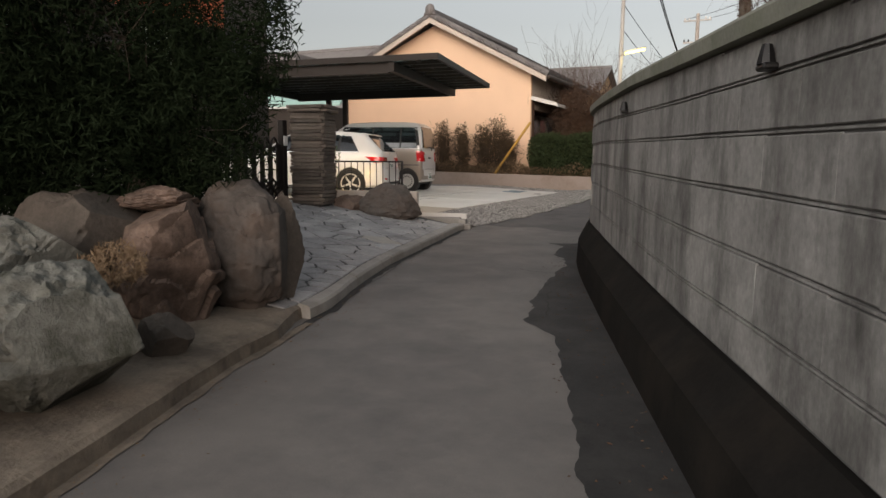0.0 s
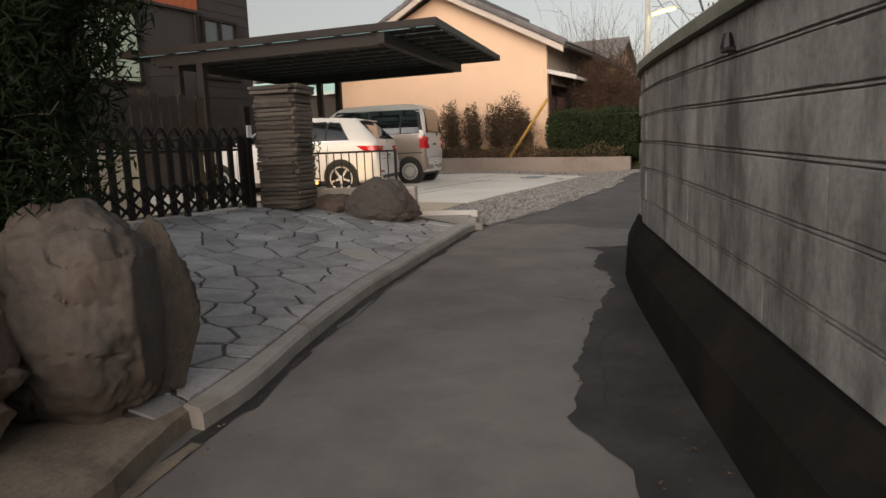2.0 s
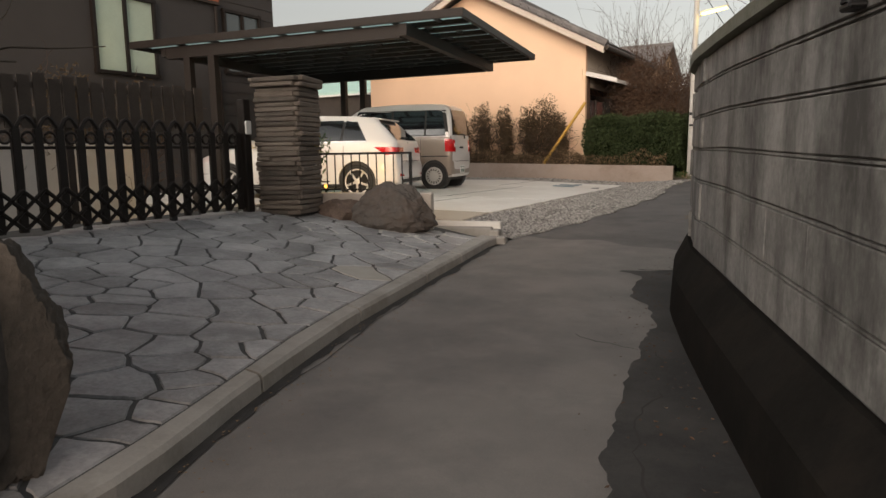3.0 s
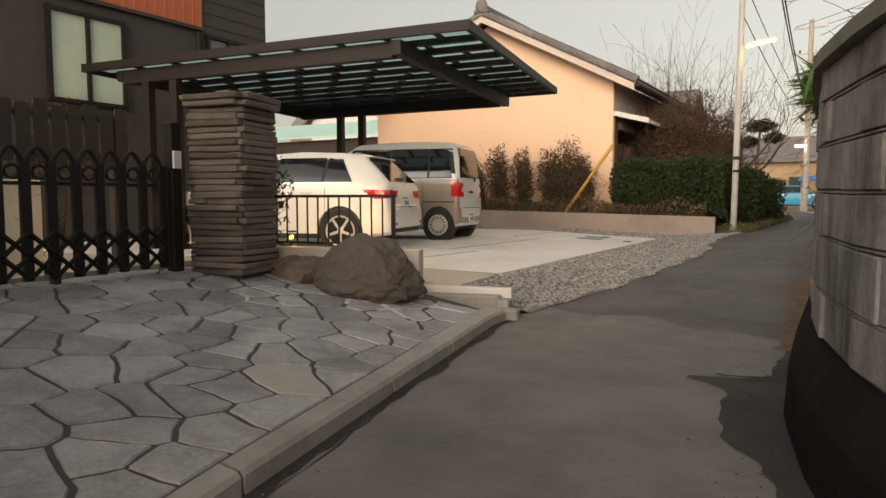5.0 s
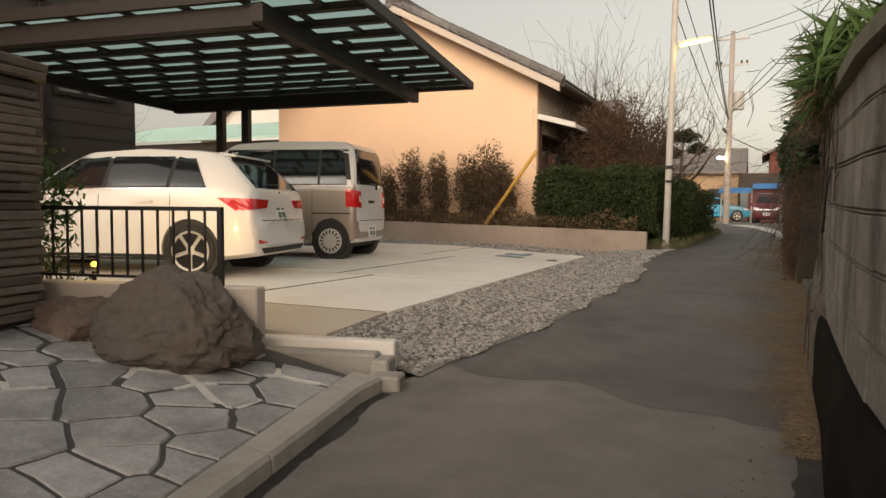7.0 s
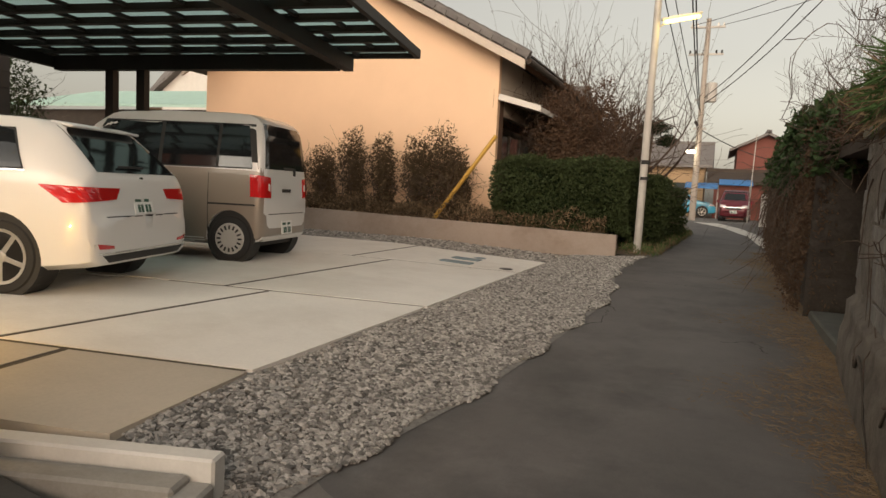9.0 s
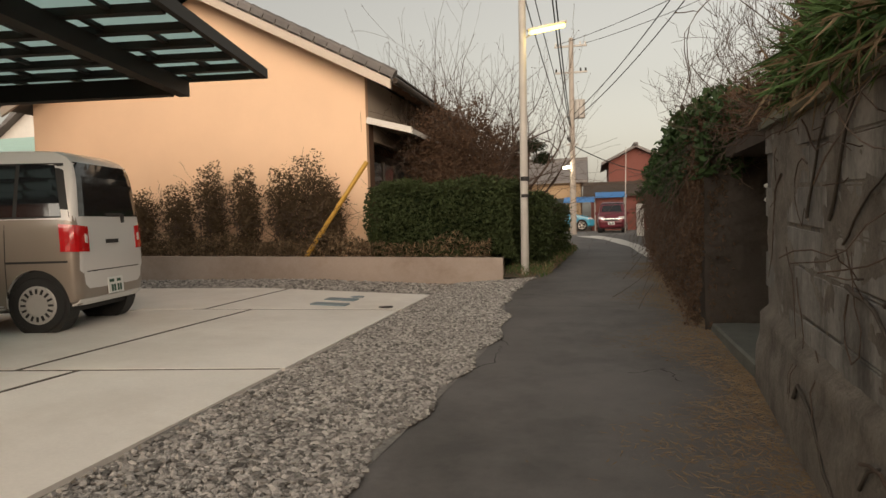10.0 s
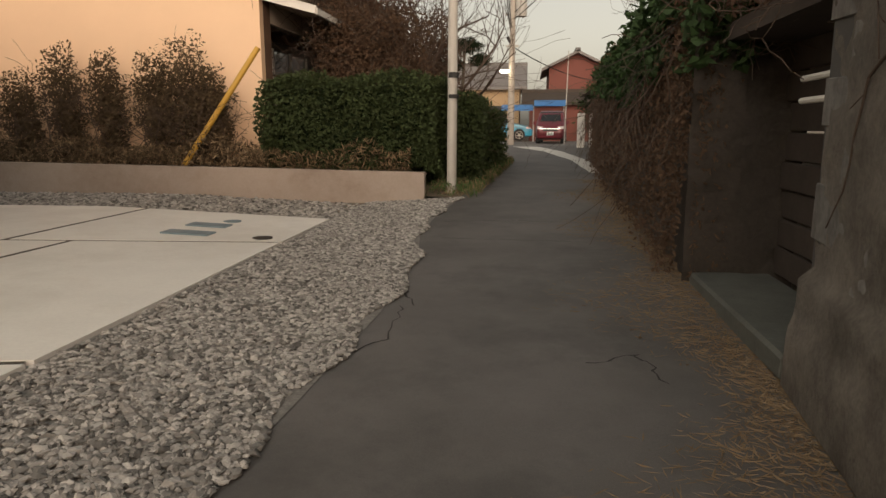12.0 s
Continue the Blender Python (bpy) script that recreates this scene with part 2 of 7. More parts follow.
# darker asphalt further up the lane, with a ragged edge
v, f = strip(steps(12.2, 45, 0.2), lambda y: road_left(y) + (0.02 if y < 12.6 else 0.0), lambda y: wall_face(y) - 0.03 if y < 31 else -1.32 + (y - 31) * 0.2, lambda x, y: road_z(y) + 0.003, 24, 0.02, 3)
for i in range(25):
    x, y, z = v[i]
    y = 12.2 + 0.3 * noise.noise((x * 1.5, 0, 4)) + 0.07 * noise.noise((x * 9, 0, 1)) - 0.22 * (x + 3.4)
    v[i] = (x, y, road_z(y) + 0.003)
    for k in (1, 2, 3, 4, 5):
        x, y1, z = v[i + 25 * k]
        if y1 < y + 0.03 * k:
            v[i + 25 * k] = (x, y + 0.03 * k, road_z(y + 0.03 * k) + 0.003)
raw("newer_asphalt", v, f, ASPHALT_DARK, road)

v, f = strip(steps(-6, 4.5, 0.1), lambda y: road_left(y) + 0.0, lambda y: road_left(y) + 0.075 + 0.03 * noise.noise((y * 2, 0, 8)), lambda x, y: road_z(y) + 0.006, 2, 0.012, 31)
raw("gutter_strip", v, f, LEDGE, road)
# shade at the kerb's foot, painted as a ragged dark strip on the lane
v, f = strip(steps(4.3, 11.6, 0.08), lambda y: road_left(y) - 0.01, lambda y: road_left(y) + 0.07 + 0.09 * max(0, noise.noise((y * 1.7, 0, 3))) + 0.03 * noise.noise((y * 7, 0, 3)), lambda x, y: road_z(y) + 0.005, 2, 0.01, 32)
raw("kerb_shade_strip", v, f, EDGE_DARK, road)

# darker asphalt along the wall's foot
def foot_strip_left(y):
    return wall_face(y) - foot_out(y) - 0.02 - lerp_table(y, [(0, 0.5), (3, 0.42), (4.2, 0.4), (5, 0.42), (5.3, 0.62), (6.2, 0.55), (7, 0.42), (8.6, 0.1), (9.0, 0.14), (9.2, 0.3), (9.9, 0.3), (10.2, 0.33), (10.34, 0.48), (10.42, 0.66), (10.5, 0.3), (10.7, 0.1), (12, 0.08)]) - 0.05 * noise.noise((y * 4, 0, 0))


v, f = strip(steps(-2, 12, 0.06), foot_strip_left, lambda y: wall_face(y) - foot_out(y) + 0.1, lambda x, y: road_z(y) + 0.005, 3, 0.012, 5)
raw("foot_strip", v, f, EDGE_DARK, road)

# ---- wall beside the lane ----
WALL_TOP = 1.9
COURSES = [0.5, 0.73, 0.966, 1.2, 1.435, 1.665, 1.9]


# height of each nominal course line over the lane, at five places along the wall
LINES = {0.5: (0.45, 0.45, 0.47, 0.5, 0.5), 0.73: (0.65, 0.65, 0.69, 0.74, 0.74), 0.966: (0.9, 0.925, 0.965, 1.025, 1.025), 1.2: (1.145, 1.18, 1.21, 1.26, 1.26),
         1.435: (1.37, 1.415, 1.445, 1.5, 1.5), 1.665: (1.585, 1.62, 1.66, 1.725, 1.725), 1.9: (1.72, 1.8, 1.86, 1.905, 1.92)}


def course_z(y, z):
    if z < 0.5:
        return z
    at = [(k, lerp_table(y, list(zip((2.0, 4.2, 5.6, 8.0, 12.0), v)))) for k, v in LINES.items()]
    return lerp_table(z, at) + max(0.0, z - 1.9)


def wall_dir(y):
    return Vector((wall_face(y + 0.15) - wall_face(y - 0.15), 0.3, 0)).normalized()


def sweep(name, ys, profile, material, parent=None):
    """A profile of (outwards from the wall face, z) swept along the wall."""
    verts, faces, n = [], [], len(profile)
    for y in ys:
        d = wall_dir(y)
        out = Vector((-d.y, d.x, 0))
        for o, z in profile:
            o = o(y) if callable(o) else o
            p = Vector((wall_face(y), y, 0)) + out * o
            verts.append((p.x, p.y, course_z(y, z) + road_z(y)))
    for i in range(len(ys) - 1):
        for j in range(n):
            k = (j + 1) % n
            faces.append((i * n + j, i * n + k, (i + 1) * n + k, (i + 1) * n + j))
    faces.append(tuple(range(n))[::-1])
    faces.append(tuple((len(ys) - 1) * n + j for j in range(n)))
    return raw(name, verts, faces, material, parent)


ys = steps(-6, 16.45, 0.3)
wall = tagged(sweep("wall_lane", ys, [(-0.012, 0.0), (-0.012, WALL_TOP), (-0.16, WALL_TOP), (-0.16, 0.0)], CORE),
              "curved grey weathered concrete block wall along the lane", "wall", kind="structure")
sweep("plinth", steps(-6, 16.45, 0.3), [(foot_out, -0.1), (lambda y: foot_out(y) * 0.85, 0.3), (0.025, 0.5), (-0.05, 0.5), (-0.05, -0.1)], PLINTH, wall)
sweep("wall_cap", ys, [(0.05, WALL_TOP + 0.002), (0.055, WALL_TOP + 0.07), (0.02, WALL_TOP + 0.1), (-0.18, WALL_TOP + 0.1), (-0.2, WALL_TOP + 0.002)], CAP, wall)

# ---- slab and gravel ----
def slab_piece(name, quad, material, parent, thick=0.14, n=26):
    """A panel over a plan quad (corners in order), lying in the slab's surface."""
    bm = bmesh.new()
    q = [Vector(p) for p in quad]
    top = []
    for j in range(n + 1):
        row = []
        for i in range(n + 1):
            u, v = i / n, j / n
            p = (q[0] * (1 - u) + q[1] * u) * (1 - v) + (q[3] * (1 - u) + q[2] * u) * v
            row.append(bm.verts.new((p.x, p.y, slab_z(p.x, p.y))))
        top.append(row)
    for j in range(n):
        for i in range(n):
            bm.faces.new((top[j][i], top[j][i + 1], top[j + 1][i + 1], top[j + 1][i]))
    r = bmesh.ops.extrude_face_region(bm, geom=bm.faces[:])
    for g in r["geom"]:
        if isinstance(g, bmesh.types.BMVert):
            g.co.z -= thick
    bmesh.ops.recalc_face_normals(bm, faces=bm.faces)
    return part(name, bm, material, parent)


def gravel_z(x, y):
    if x < -5.7:
        return slab_z(x, y) - 0.035
    return road_z(y) + 0.012 + (slab_z(-5.65, y) - 0.02 - road_z(y)) * min(1, max(0, (road_left(y) - x) / max(0.5, road_left(y) + 5.65)))


v, f = strip(steps(12.06, 24, 0.3), lambda y: -17, lambda y: min(road_left(y) + 0.05, -4.2) if y < 23.3 else -4.6,
             lambda x, y: gravel_z(x, y) - 0.004, 60)
bed = tagged(raw("gravel_bed", v, f, GRAVEL_BED), "grey crushed gravel bed round the parking slab", "gravel", kind="structure")
v, f = strip(steps(12.1, 21.1, 0.5), lambda y: -8.2, lambda y: -5.68, lambda x, y: slab_z(x, y) - 0.0045, 20)
joints = raw("slab_joint", v, f, JOINT)
slab = tagged(empty("parking_slab"), "pale concrete parking slab with dark gravel joints", "pavement", kind="structure")
joints.parent = slab
X1, XL, GAP = -5.65, -14.6, 0.03


def c0(x):
    return 13.2 + 0.27 * (x - X1)


def c1(x):
    return 15.98 + 0.32 * (x - X1)


def c2(x):
    return 19.45 + 0.3 * (x - X1)


def panel_between(lo, hi, x0, x1, x2, x3, material, gap0=GAP, gap1=GAP):
    slab_piece("concrete_panel", [(x0, lo(x0) + gap0), (x1, lo(x1) + gap0), (x2, hi(x2) - gap1), (x3, hi(x3) - gap1)], material, slab)


panel_between(lambda x: 12.0 + 0.26 * (x - X1), c0, -6.66, X1 + 0.12, X1, -6.8, SLAB_TAN, 0, 0.028)
panel_between(lambda x: 12.0 + 0.26 * (x - X1), c0, XL, -6.72, -6.86, XL, SLAB_TAN, 0, 0.028)
panel_between(c0, c1, -7.34, X1, X1, -7.14, SLAB, 0.028)
panel_between(c1, c2, -7.6, X1, X1, -7.46, SLAB)
panel_between(c2, lambda x: 21.15, -8.03, X1, X1, -8.0, SLAB)
panel_between(c0, c1, XL, -7.4, -7.2, XL, SLAB, 0.028)
panel_between(c1, c2, XL, -7.66, -7.52, XL, SLAB)
panel_between(c2, lambda x: 21.15, XL, -8.09, -8.06, XL, SLAB)

# ---- retaining kerb wall and house ----
RW_Y = 22.9
bm = bmesh.new()
prof = [(-17, 1.02), (-11, 0.92), (-4.74, 0.8)]
for k, (y0, y1) in enumerate([(RW_Y, RW_Y + 0.15)]):
    lo = [bm.verts.new((x, y, 0.2)) for x, z in prof for y in (y0, y1)]
    hi = [bm.verts.new((x, y, z)) for x, z in prof for y in (y0, y1)]
    for i in range(2):
        a = i * 2
        bm.faces.new((lo[a], lo[a + 2], hi[a + 2], hi[a]))
        bm.faces.new((lo[a + 1], hi[a + 1], hi[a + 3], lo[a + 3]))
        bm.faces.new((hi[a], hi[a + 2], hi[a + 3], hi[a + 1]))
    bm.faces.new((lo[4], lo[5], hi[5], hi[4]))
    bm.faces.new((lo[1], lo[0], hi[0], hi[1]))
bmesh.ops.recalc_face_normals(bm, faces=bm.faces)
tagged(part("wall_bed", bm, RETAIN), "low pinkish concrete retaining wall with damp stain", "wall", kind="structure")
v, f = strip([RW_Y + 0.14, 24, 26, 30, 34], lambda y: -17, lambda y: -4.78, lambda x, y: 0.74 + (-4.78 - x) * 0.018, 6)
tagged(raw("planting_bed", v, f, EARTH), "brown soil of the raised planting bed", "ground", kind="structure")

HX0, HX1, HY, HY2 = -15.72, -7.68, 24.3, 33.0
EAVE, APEX, RIDGE_X = 4.5, 6.46, -11.5
house = tagged(empty("house", pose(RIDGE_X, HY, 0.8)), "peach stuccoed single-storey house with grey tiled gable roof", "house")


def at_world(ob, parent):
    ob.parent = parent
    ob.matrix_parent_inverse = parent.matrix_world.inverted()
    return ob


def gable_wall(y, thick):
    bm = bmesh.new()
    pts = [(HX0, 0.5), (HX1, 0.5), (HX1, EAVE), (RIDGE_X, APEX), (HX0, EAVE)]
    a = [bm.verts.new((x, y, z)) for x, z in pts]
    b = [bm.verts.new((x, y + thick, z)) for x, z in pts]
    bm.faces.new(a)
    bm.faces.new(b[::-1])
    for i in range(5):
        bm.faces.new((a[i], b[i], b[(i + 1) % 5], a[(i + 1) % 5]))
    bmesh.ops.recalc_face_normals(bm, faces=bm.faces)
    return bm


at_world(part("wall", gable_wall(HY, 0.16), STUCCO), house)
at_world(part("wall", gable_wall(HY2, 0.16), STUCCO), house)
at_world(part("wall", boxm((HX1 - 0.08, (HY + HY2) / 2 + 0.08, 3.85), (0.155, HY2 - HY - 0.16, 1.29)), FASCIA), house)
at_world(part("wall", boxm((HX1 - 0.9, (HY + HY2) / 2 + 0.08, 1.9), (0.15, HY2 - HY - 0.16, 2.6)), DARK_WOOD), house)
at_world(part("wall", boxm((HX0 + 0.08, (HY + HY2) / 2 + 0.08, 2.5), (0.155, HY2 - HY - 0.16, 4.0)), STUCCO), house)
at_world(part("corner_post", boxm((HX1 - 0.12, HY + 0.32, 2.1), (0.24, 0.3, 2.9)), BROWN_WOOD), house)

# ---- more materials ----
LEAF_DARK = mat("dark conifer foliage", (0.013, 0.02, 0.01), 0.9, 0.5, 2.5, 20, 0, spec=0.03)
LEAF_GREEN = mat("green foliage", (0.06, 0.105, 0.035), 0.6, 0.5, 2.5, 20, 0, spec=0.12)
LEAF_IVY = mat("dark ivy leaves", (0.03, 0.055, 0.02), 0.55, 0.5, 2.5, 20, 0, spec=0.12)
LEAF_HEDGE = mat("hedge leaves", (0.036, 0.05, 0.02), 0.6, 0.5, 3, 20, 0, spec=0.12)
LEAF_RED = mat("bronzed shrub leaves", (0.085, 0.06, 0.035), 0.7, 0.5, 3, 20, 0, spec=0.12)
LEAF_DRY = mat("dry straw", (0.21, 0.15, 0.095), 0.9, 0.5, 4, 30, 0, spec=0.12)
LEAF_BROWN = mat("dead brown vines", (0.09, 0.055, 0.036), 0.9, 0.5, 3, 30, 0, spec=0.12)
BARK = mat("grey brown bark", (0.09, 0.072, 0.055), 0.9, 0.4, 6, 40, 0.8, detail_dist=0.015)
TWIG = mat("bare twigs", (0.075, 0.05, 0.037), 0.9, 0.3, 4, 40, 0)
VINE = mat("dark vine stems", (0.05, 0.04, 0.032), 0.9, 0.3, 8, 40, 0)
PAINT_WHITE = plain("white car paint", (0.66, 0.65, 0.635), 0.28, 0, 0, 0.6)
PAINT_TAUPE = plain("taupe car paint", (0.25, 0.21, 0.175), 0.35, 0.2, 0, 0.6)
PAINT_BLUE = plain("light blue car paint", (0.03, 0.33, 0.52), 0.3, 0, 0, 0.6)
PAINT_RED = plain("dark red car paint", (0.16, 0.018, 0.03), 0.3, 0.2, 0, 0.6)
GLASS = plain("tinted car glass", (0.012, 0.014, 0.016), 0.06, 0, 0, 0, 0.8)
RUBBER = mat("tyre rubber", (0.018, 0.018, 0.018), 0.85, 0.2, 8, 60, 0.2)
BLACK = plain("black plastic", (0.014, 0.014, 0.014), 0.6)
ALLOY = plain("alloy wheel", (0.62, 0.6, 0.56), 0.3, 0.85)
CAPSILVER = plain("silver wheel cover", (0.55, 0.54, 0.52), 0.4, 0.5)
CHROME = plain("chrome", (0.7, 0.7, 0.7), 0.15, 1.0)
LAMP_RED = plain("red lamp lens", (0.5, 0.012, 0.015), 0.12, 0, 0, 0.8)
LAMP_PALE = plain("clear lamp lens", (0.7, 0.62, 0.6), 0.15, 0, 0, 0.8)
PLATE = plain("white number plate", (0.75, 0.76, 0.74), 0.5)
INK = plain("dark green plate characters", (0.03, 0.09, 0.06), 0.6)
YELLOW = plain("yellow plastic guard", (0.52, 0.3, 0.05), 0.5)
GALV = mat("grey steel pole", (0.42, 0.4, 0.37), 0.6, 0.15, 5, 50, 0.1)
CONC_POLE = mat("concrete utility pole", (0.36, 0.32, 0.28), 0.85, 0.2, 4, 50, 0.2)
CABLE = plain("black cable", (0.02, 0.02, 0.02), 0.7)
RED_WALL = mat("red brown boards", (0.15, 0.046, 0.035), 0.8, 0.15, 2, 40, 0.1)
TAN_WALL = mat("tan plaster", (0.36, 0.25, 0.15), 0.9, 0.12, 2, 40, 0.1)
BLUE_ROOF = plain("blue sheet roof", (0.03, 0.18, 0.45), 0.5)
GREEN_ROOF = mat("pale green sheet roof", (0.42, 0.62, 0.54), 0.6, 0.1, 2, 40, 0.05)
CURTAIN = mat("pale green curtain", (0.46, 0.55, 0.44), 0.9, 0.12, 3, 40, 0.05)
WINDOW = plain("window glass", (0.05, 0.06, 0.06), 0.06, 0, 0, 0, 0.8)
IRON = plain("black iron", (0.012, 0.011, 0.011), 0.5, 0.4)
COVER = mat("blue grey drain cover", (0.16, 0.22, 0.25), 0.6, 0.2, 8, 60, 0.2)
TUBE = plain("glowing lamp tube", (1.0, 0.78, 0.2), 0.5, 0, 4.5)
BULB = plain("glowing white lamp", (1.0, 0.93, 0.75), 0.5, 0, 25)
AMBER = plain("glowing amber lamp", (1.0, 0.5, 0.08), 0.5, 0, 3)


def sheet_material():
    m = bpy.data.materials.new("translucent roof panel")
    m.use_nodes = True
    n, l = m.node_tree.nodes, m.node_tree.links
    tr, gl, mx = n.new("ShaderNodeBsdfTranslucent"), n.new("ShaderNodeBsdfGlossy"), n.new("ShaderNodeMixShader")
    tr.inputs[0].default_value = (0.55, 0.68, 0.68, 1)
    gl.inputs["Roughness"].default_value = 0.3
    mx.inputs[0].default_value = 0.06
    l.new(tr.outputs[0], mx.inputs[1])
    l.new(gl.outputs[0], mx.inputs[2])
    l.new(mx.outputs[0], n["Material Output"].inputs[0])
    return m


PANEL = sheet_material()

# ---- roof and trim of the house ----
SLOPE = (APEX - EAVE) / (HX1 - RIDGE_X)
V0, V1 = 23.72, 33.5


def roof_z(x):
    return APEX + 0.12 - SLOPE * abs(x - RIDGE_X)


def roof_half(side):
    bm = bmesh.new()
    xe = RIDGE_X + side * (HX1 - RIDGE_X + 0.75)
    pts = [(RIDGE_X, roof_z(RIDGE_X)), (xe, roof_z(xe)), (xe, roof_z(xe) + 0.14), (RIDGE_X, roof_z(RIDGE_X) + 0.16)]
    a = [bm.verts.new((x, V0 + 0.06, z)) for x, z in pts]
    b = [bm.verts.new((x, V1, z)) for x, z in pts]
    bm.faces.new(a)
    bm.faces.new(b)
    for i in range(4):
        bm.faces.new((a[i], b[i], b[(i + 1) % 4], a[(i + 1) % 4]))
    bmesh.ops.recalc_face_normals(bm, faces=bm.faces)
    return bm


for side in (1, -1):
    roof = at_world(part("roof", roof_half(side), TILE_GREY), house)
    ang = math.atan(SLOPE) * side
    ln = (HX1 - RIDGE_X + 0.78) / math.cos(ang)
    for k in range(17):
        d = (k + 0.5) * ln / 17
        x = RIDGE_X + side * d * math.cos(ang)
        bm = bmesh.new()
        bmesh.ops.create_cone(bm, cap_ends=True, segments=10, radius1=0.1, radius2=0.085, depth=ln / 17 + 0.03,
                              matrix=pose(x, V0 + 0.12, roof_z(x) + 0.17, 0, math.degrees(ang) + 90, 0))
        box(bm, (x, V0 + 0.03, roof_z(x) + 0.1), (ln / 17 - 0.02, 0.06, 0.14), Matrix.Translation((x, 0, roof_z(x) + 0.1)) @ pose(0, 0, 0, 0, math.degrees(ang), 0) @ Matrix.Translation((-x, 0, -roof_z(x) - 0.1)))
        at_world(part("verge_tile", bm, TILE_GREY), house)
    for row in range(14):
        x = RIDGE_X + side * (row + 0.6) * (HX1 - RIDGE_X + 0.75) / 14
        at_world(part("tile_row", boxm((x, (V0 + V1) / 2 + 0.2, roof_z(x) + 0.165), (0.34, V1 - V0 - 0.3, 0.03),
                 Matrix.Translation((x, 0, roof_z(x) + 0.16)) @ pose(0, 0, 0, 0, math.degrees(ang) - 4 * side, 0) @ Matrix.Translation((-x, 0, -roof_z(x) - 0.16))), TILE_GREY), house)
    bm = bmesh.new()
    x0, x1 = RIDGE_X, RIDGE_X + side * (HX1 - RIDGE_X + 0.72)
    a = [bm.verts.new((x, y, roof_z(x) - dz)) for y in (V0, V0 + 0.07) for x, dz in ((x0, 0.16), (x1, 0.17), (x1, -0.06), (x0, -0.06))]
    bm.faces.new(a[:4])
    bm.faces.new(a[4:])
    for i in range(4):
        bm.faces.new((a[i], a[(i + 1) % 4], a[4 + (i + 1) % 4], a[4 + i]))
    bmesh.ops.recalc_face_normals(bm, faces=bm.faces)
    at_world(part("verge_board", bm, FASCIA), house)
bm = boxm((RIDGE_X, (V0 + V1) / 2, roof_z(RIDGE_X) + 0.26), (0.26, V1 - V0, 0.22), bevel=0.05)
at_world(part("ridge", bm, TILE_GREY), house)
bm = bmesh.new()
bmesh.ops.create_uvsphere(bm, u_segments=12, v_segments=8, radius=0.2, matrix=pose(RIDGE_X, V0 + 0.03, roof_z(RIDGE_X) + 0.3) @ Matrix.Diagonal((1, 0.5, 1.15, 1)))
box(bm, (RIDGE_X, V0 + 0.04, roof_z(RIDGE_X) + 0.16), (0.5, 0.12, 0.14), bevel=0.04)
at_world(part("ridge_end_tile", bm, TILE_GREY), house)
# eave boarding, rafters, lean-to awning along the lane side
for k in range(14):
    y = HY + 0.5 + k * 0.62
    xm = HX1 + 0.34
    at_world(part("rafter", boxm((0, 0, 0), (0.7, 0.06, 0.07), pose(xm, y, roof_z(xm) - 0.05, 0, math.degrees(math.atan(SLOPE)), 0)), BROWN_WOOD), house)
xg = HX1 + 0.78
bm = bmesh.new()
rod(bm, (xg, V0 + 0.1, roof_z(xg) + 0.03), (xg, V1, roof_z(xg) + 0.03), 0.06)
at_world(part("gutter", bm, DARK_WOOD), house)
AW = 3.5
bm = bmesh.new()
pts = [(HX1, AW + 0.06), (HX1 + 0.95, AW - 0.2), (HX1 + 0.95, AW - 0.14), (HX1, AW + 0.14)]
a = [bm.verts.new((x, HY + 0.06, z)) for x, z in pts]
b = [bm.verts.new((x, HY + 4.5, z)) for x, z in pts]
bm.faces.new(a)
bm.faces.new(b)
for i in range(4):
    bm.faces.new((a[i], b[i], b[(i + 1) % 4], a[(i + 1) % 4]))
bmesh.ops.recalc_face_normals(bm, faces=bm.faces)
awning = at_world(part("awning", bm, FASCIA), house)
at_world(part("awning_fascia", boxm((HX1 + 0.96, HY + 2.28, AW - 0.18), (0.04, 4.5, 0.1)), WHITE_CONC), house)
at_world(part("awning_fascia", boxm((0, 0, 0), (0.98, 0.05, 0.13), pose(HX1 + 0.48, HY + 0.035, AW - 0.03, 0, 15, 0)), WHITE_CONC), house)
for k in range(4):
    y = HY + 1.0 + k * 1.05
    win = at_world(part("window", boxm((HX1 - 0.81, y, 2.15), (0.05, 0.95, 1.7)), WINDOW), house)
    at_world(part("window_frame", boxm((HX1 - 0.78, y + 0.5, 2.15), (0.07, 0.06, 1.75)), WHITE_CONC), house)
at_world(part("louvre", boxm((HX1 - 0.5, HY + 0.55, 2.3), (0.5, 0.04, 1.5)), WHITE_CONC), house)
bm = rodm((-8.72, 23.35, 0.8), (-7.45, 23.6, 2.68), 0.045, seg=10)
guard = tagged(part("guy_wire_guard", bm, YELLOW, smooth=False), "yellow plastic guard tube on a slanting stay wire", "cable guard")

# ---- carport ----
PSI = 10.5
CP = pose(-6.25, 13.5, 0, 0, 0, 180 + PSI)
carport = tagged(empty("carport", CP @ pose(5, 2.5, 0.42)), "dark bronze aluminium carport with translucent roof panels", "carport")
# plan axes here: first along the depth away from the lane, second across the bays
CPL, CPW = 6.7, 5.85


def cproof(u):
    return 3.5 - 0.016 * u


def cpbox(name, u0, u1, v0, v1, z0, z1, material, slope=True):
    bm = bmesh.new()
    bmesh.ops.create_cube(bm, size=1)
    for p in bm.verts:
        u = u0 if p.co.x < 0 else u1
        v = v0 if p.co.y < 0 else v1
        z = z0 if p.co.z < 0 else z1
        p.co = CP @ Vector((u, -v, z + (cproof(u) - 3.5 if slope else 0)))
    bmesh.ops.recalc_face_normals(bm, faces=bm.faces)
    return at_world(part(name, bm, material), carport)


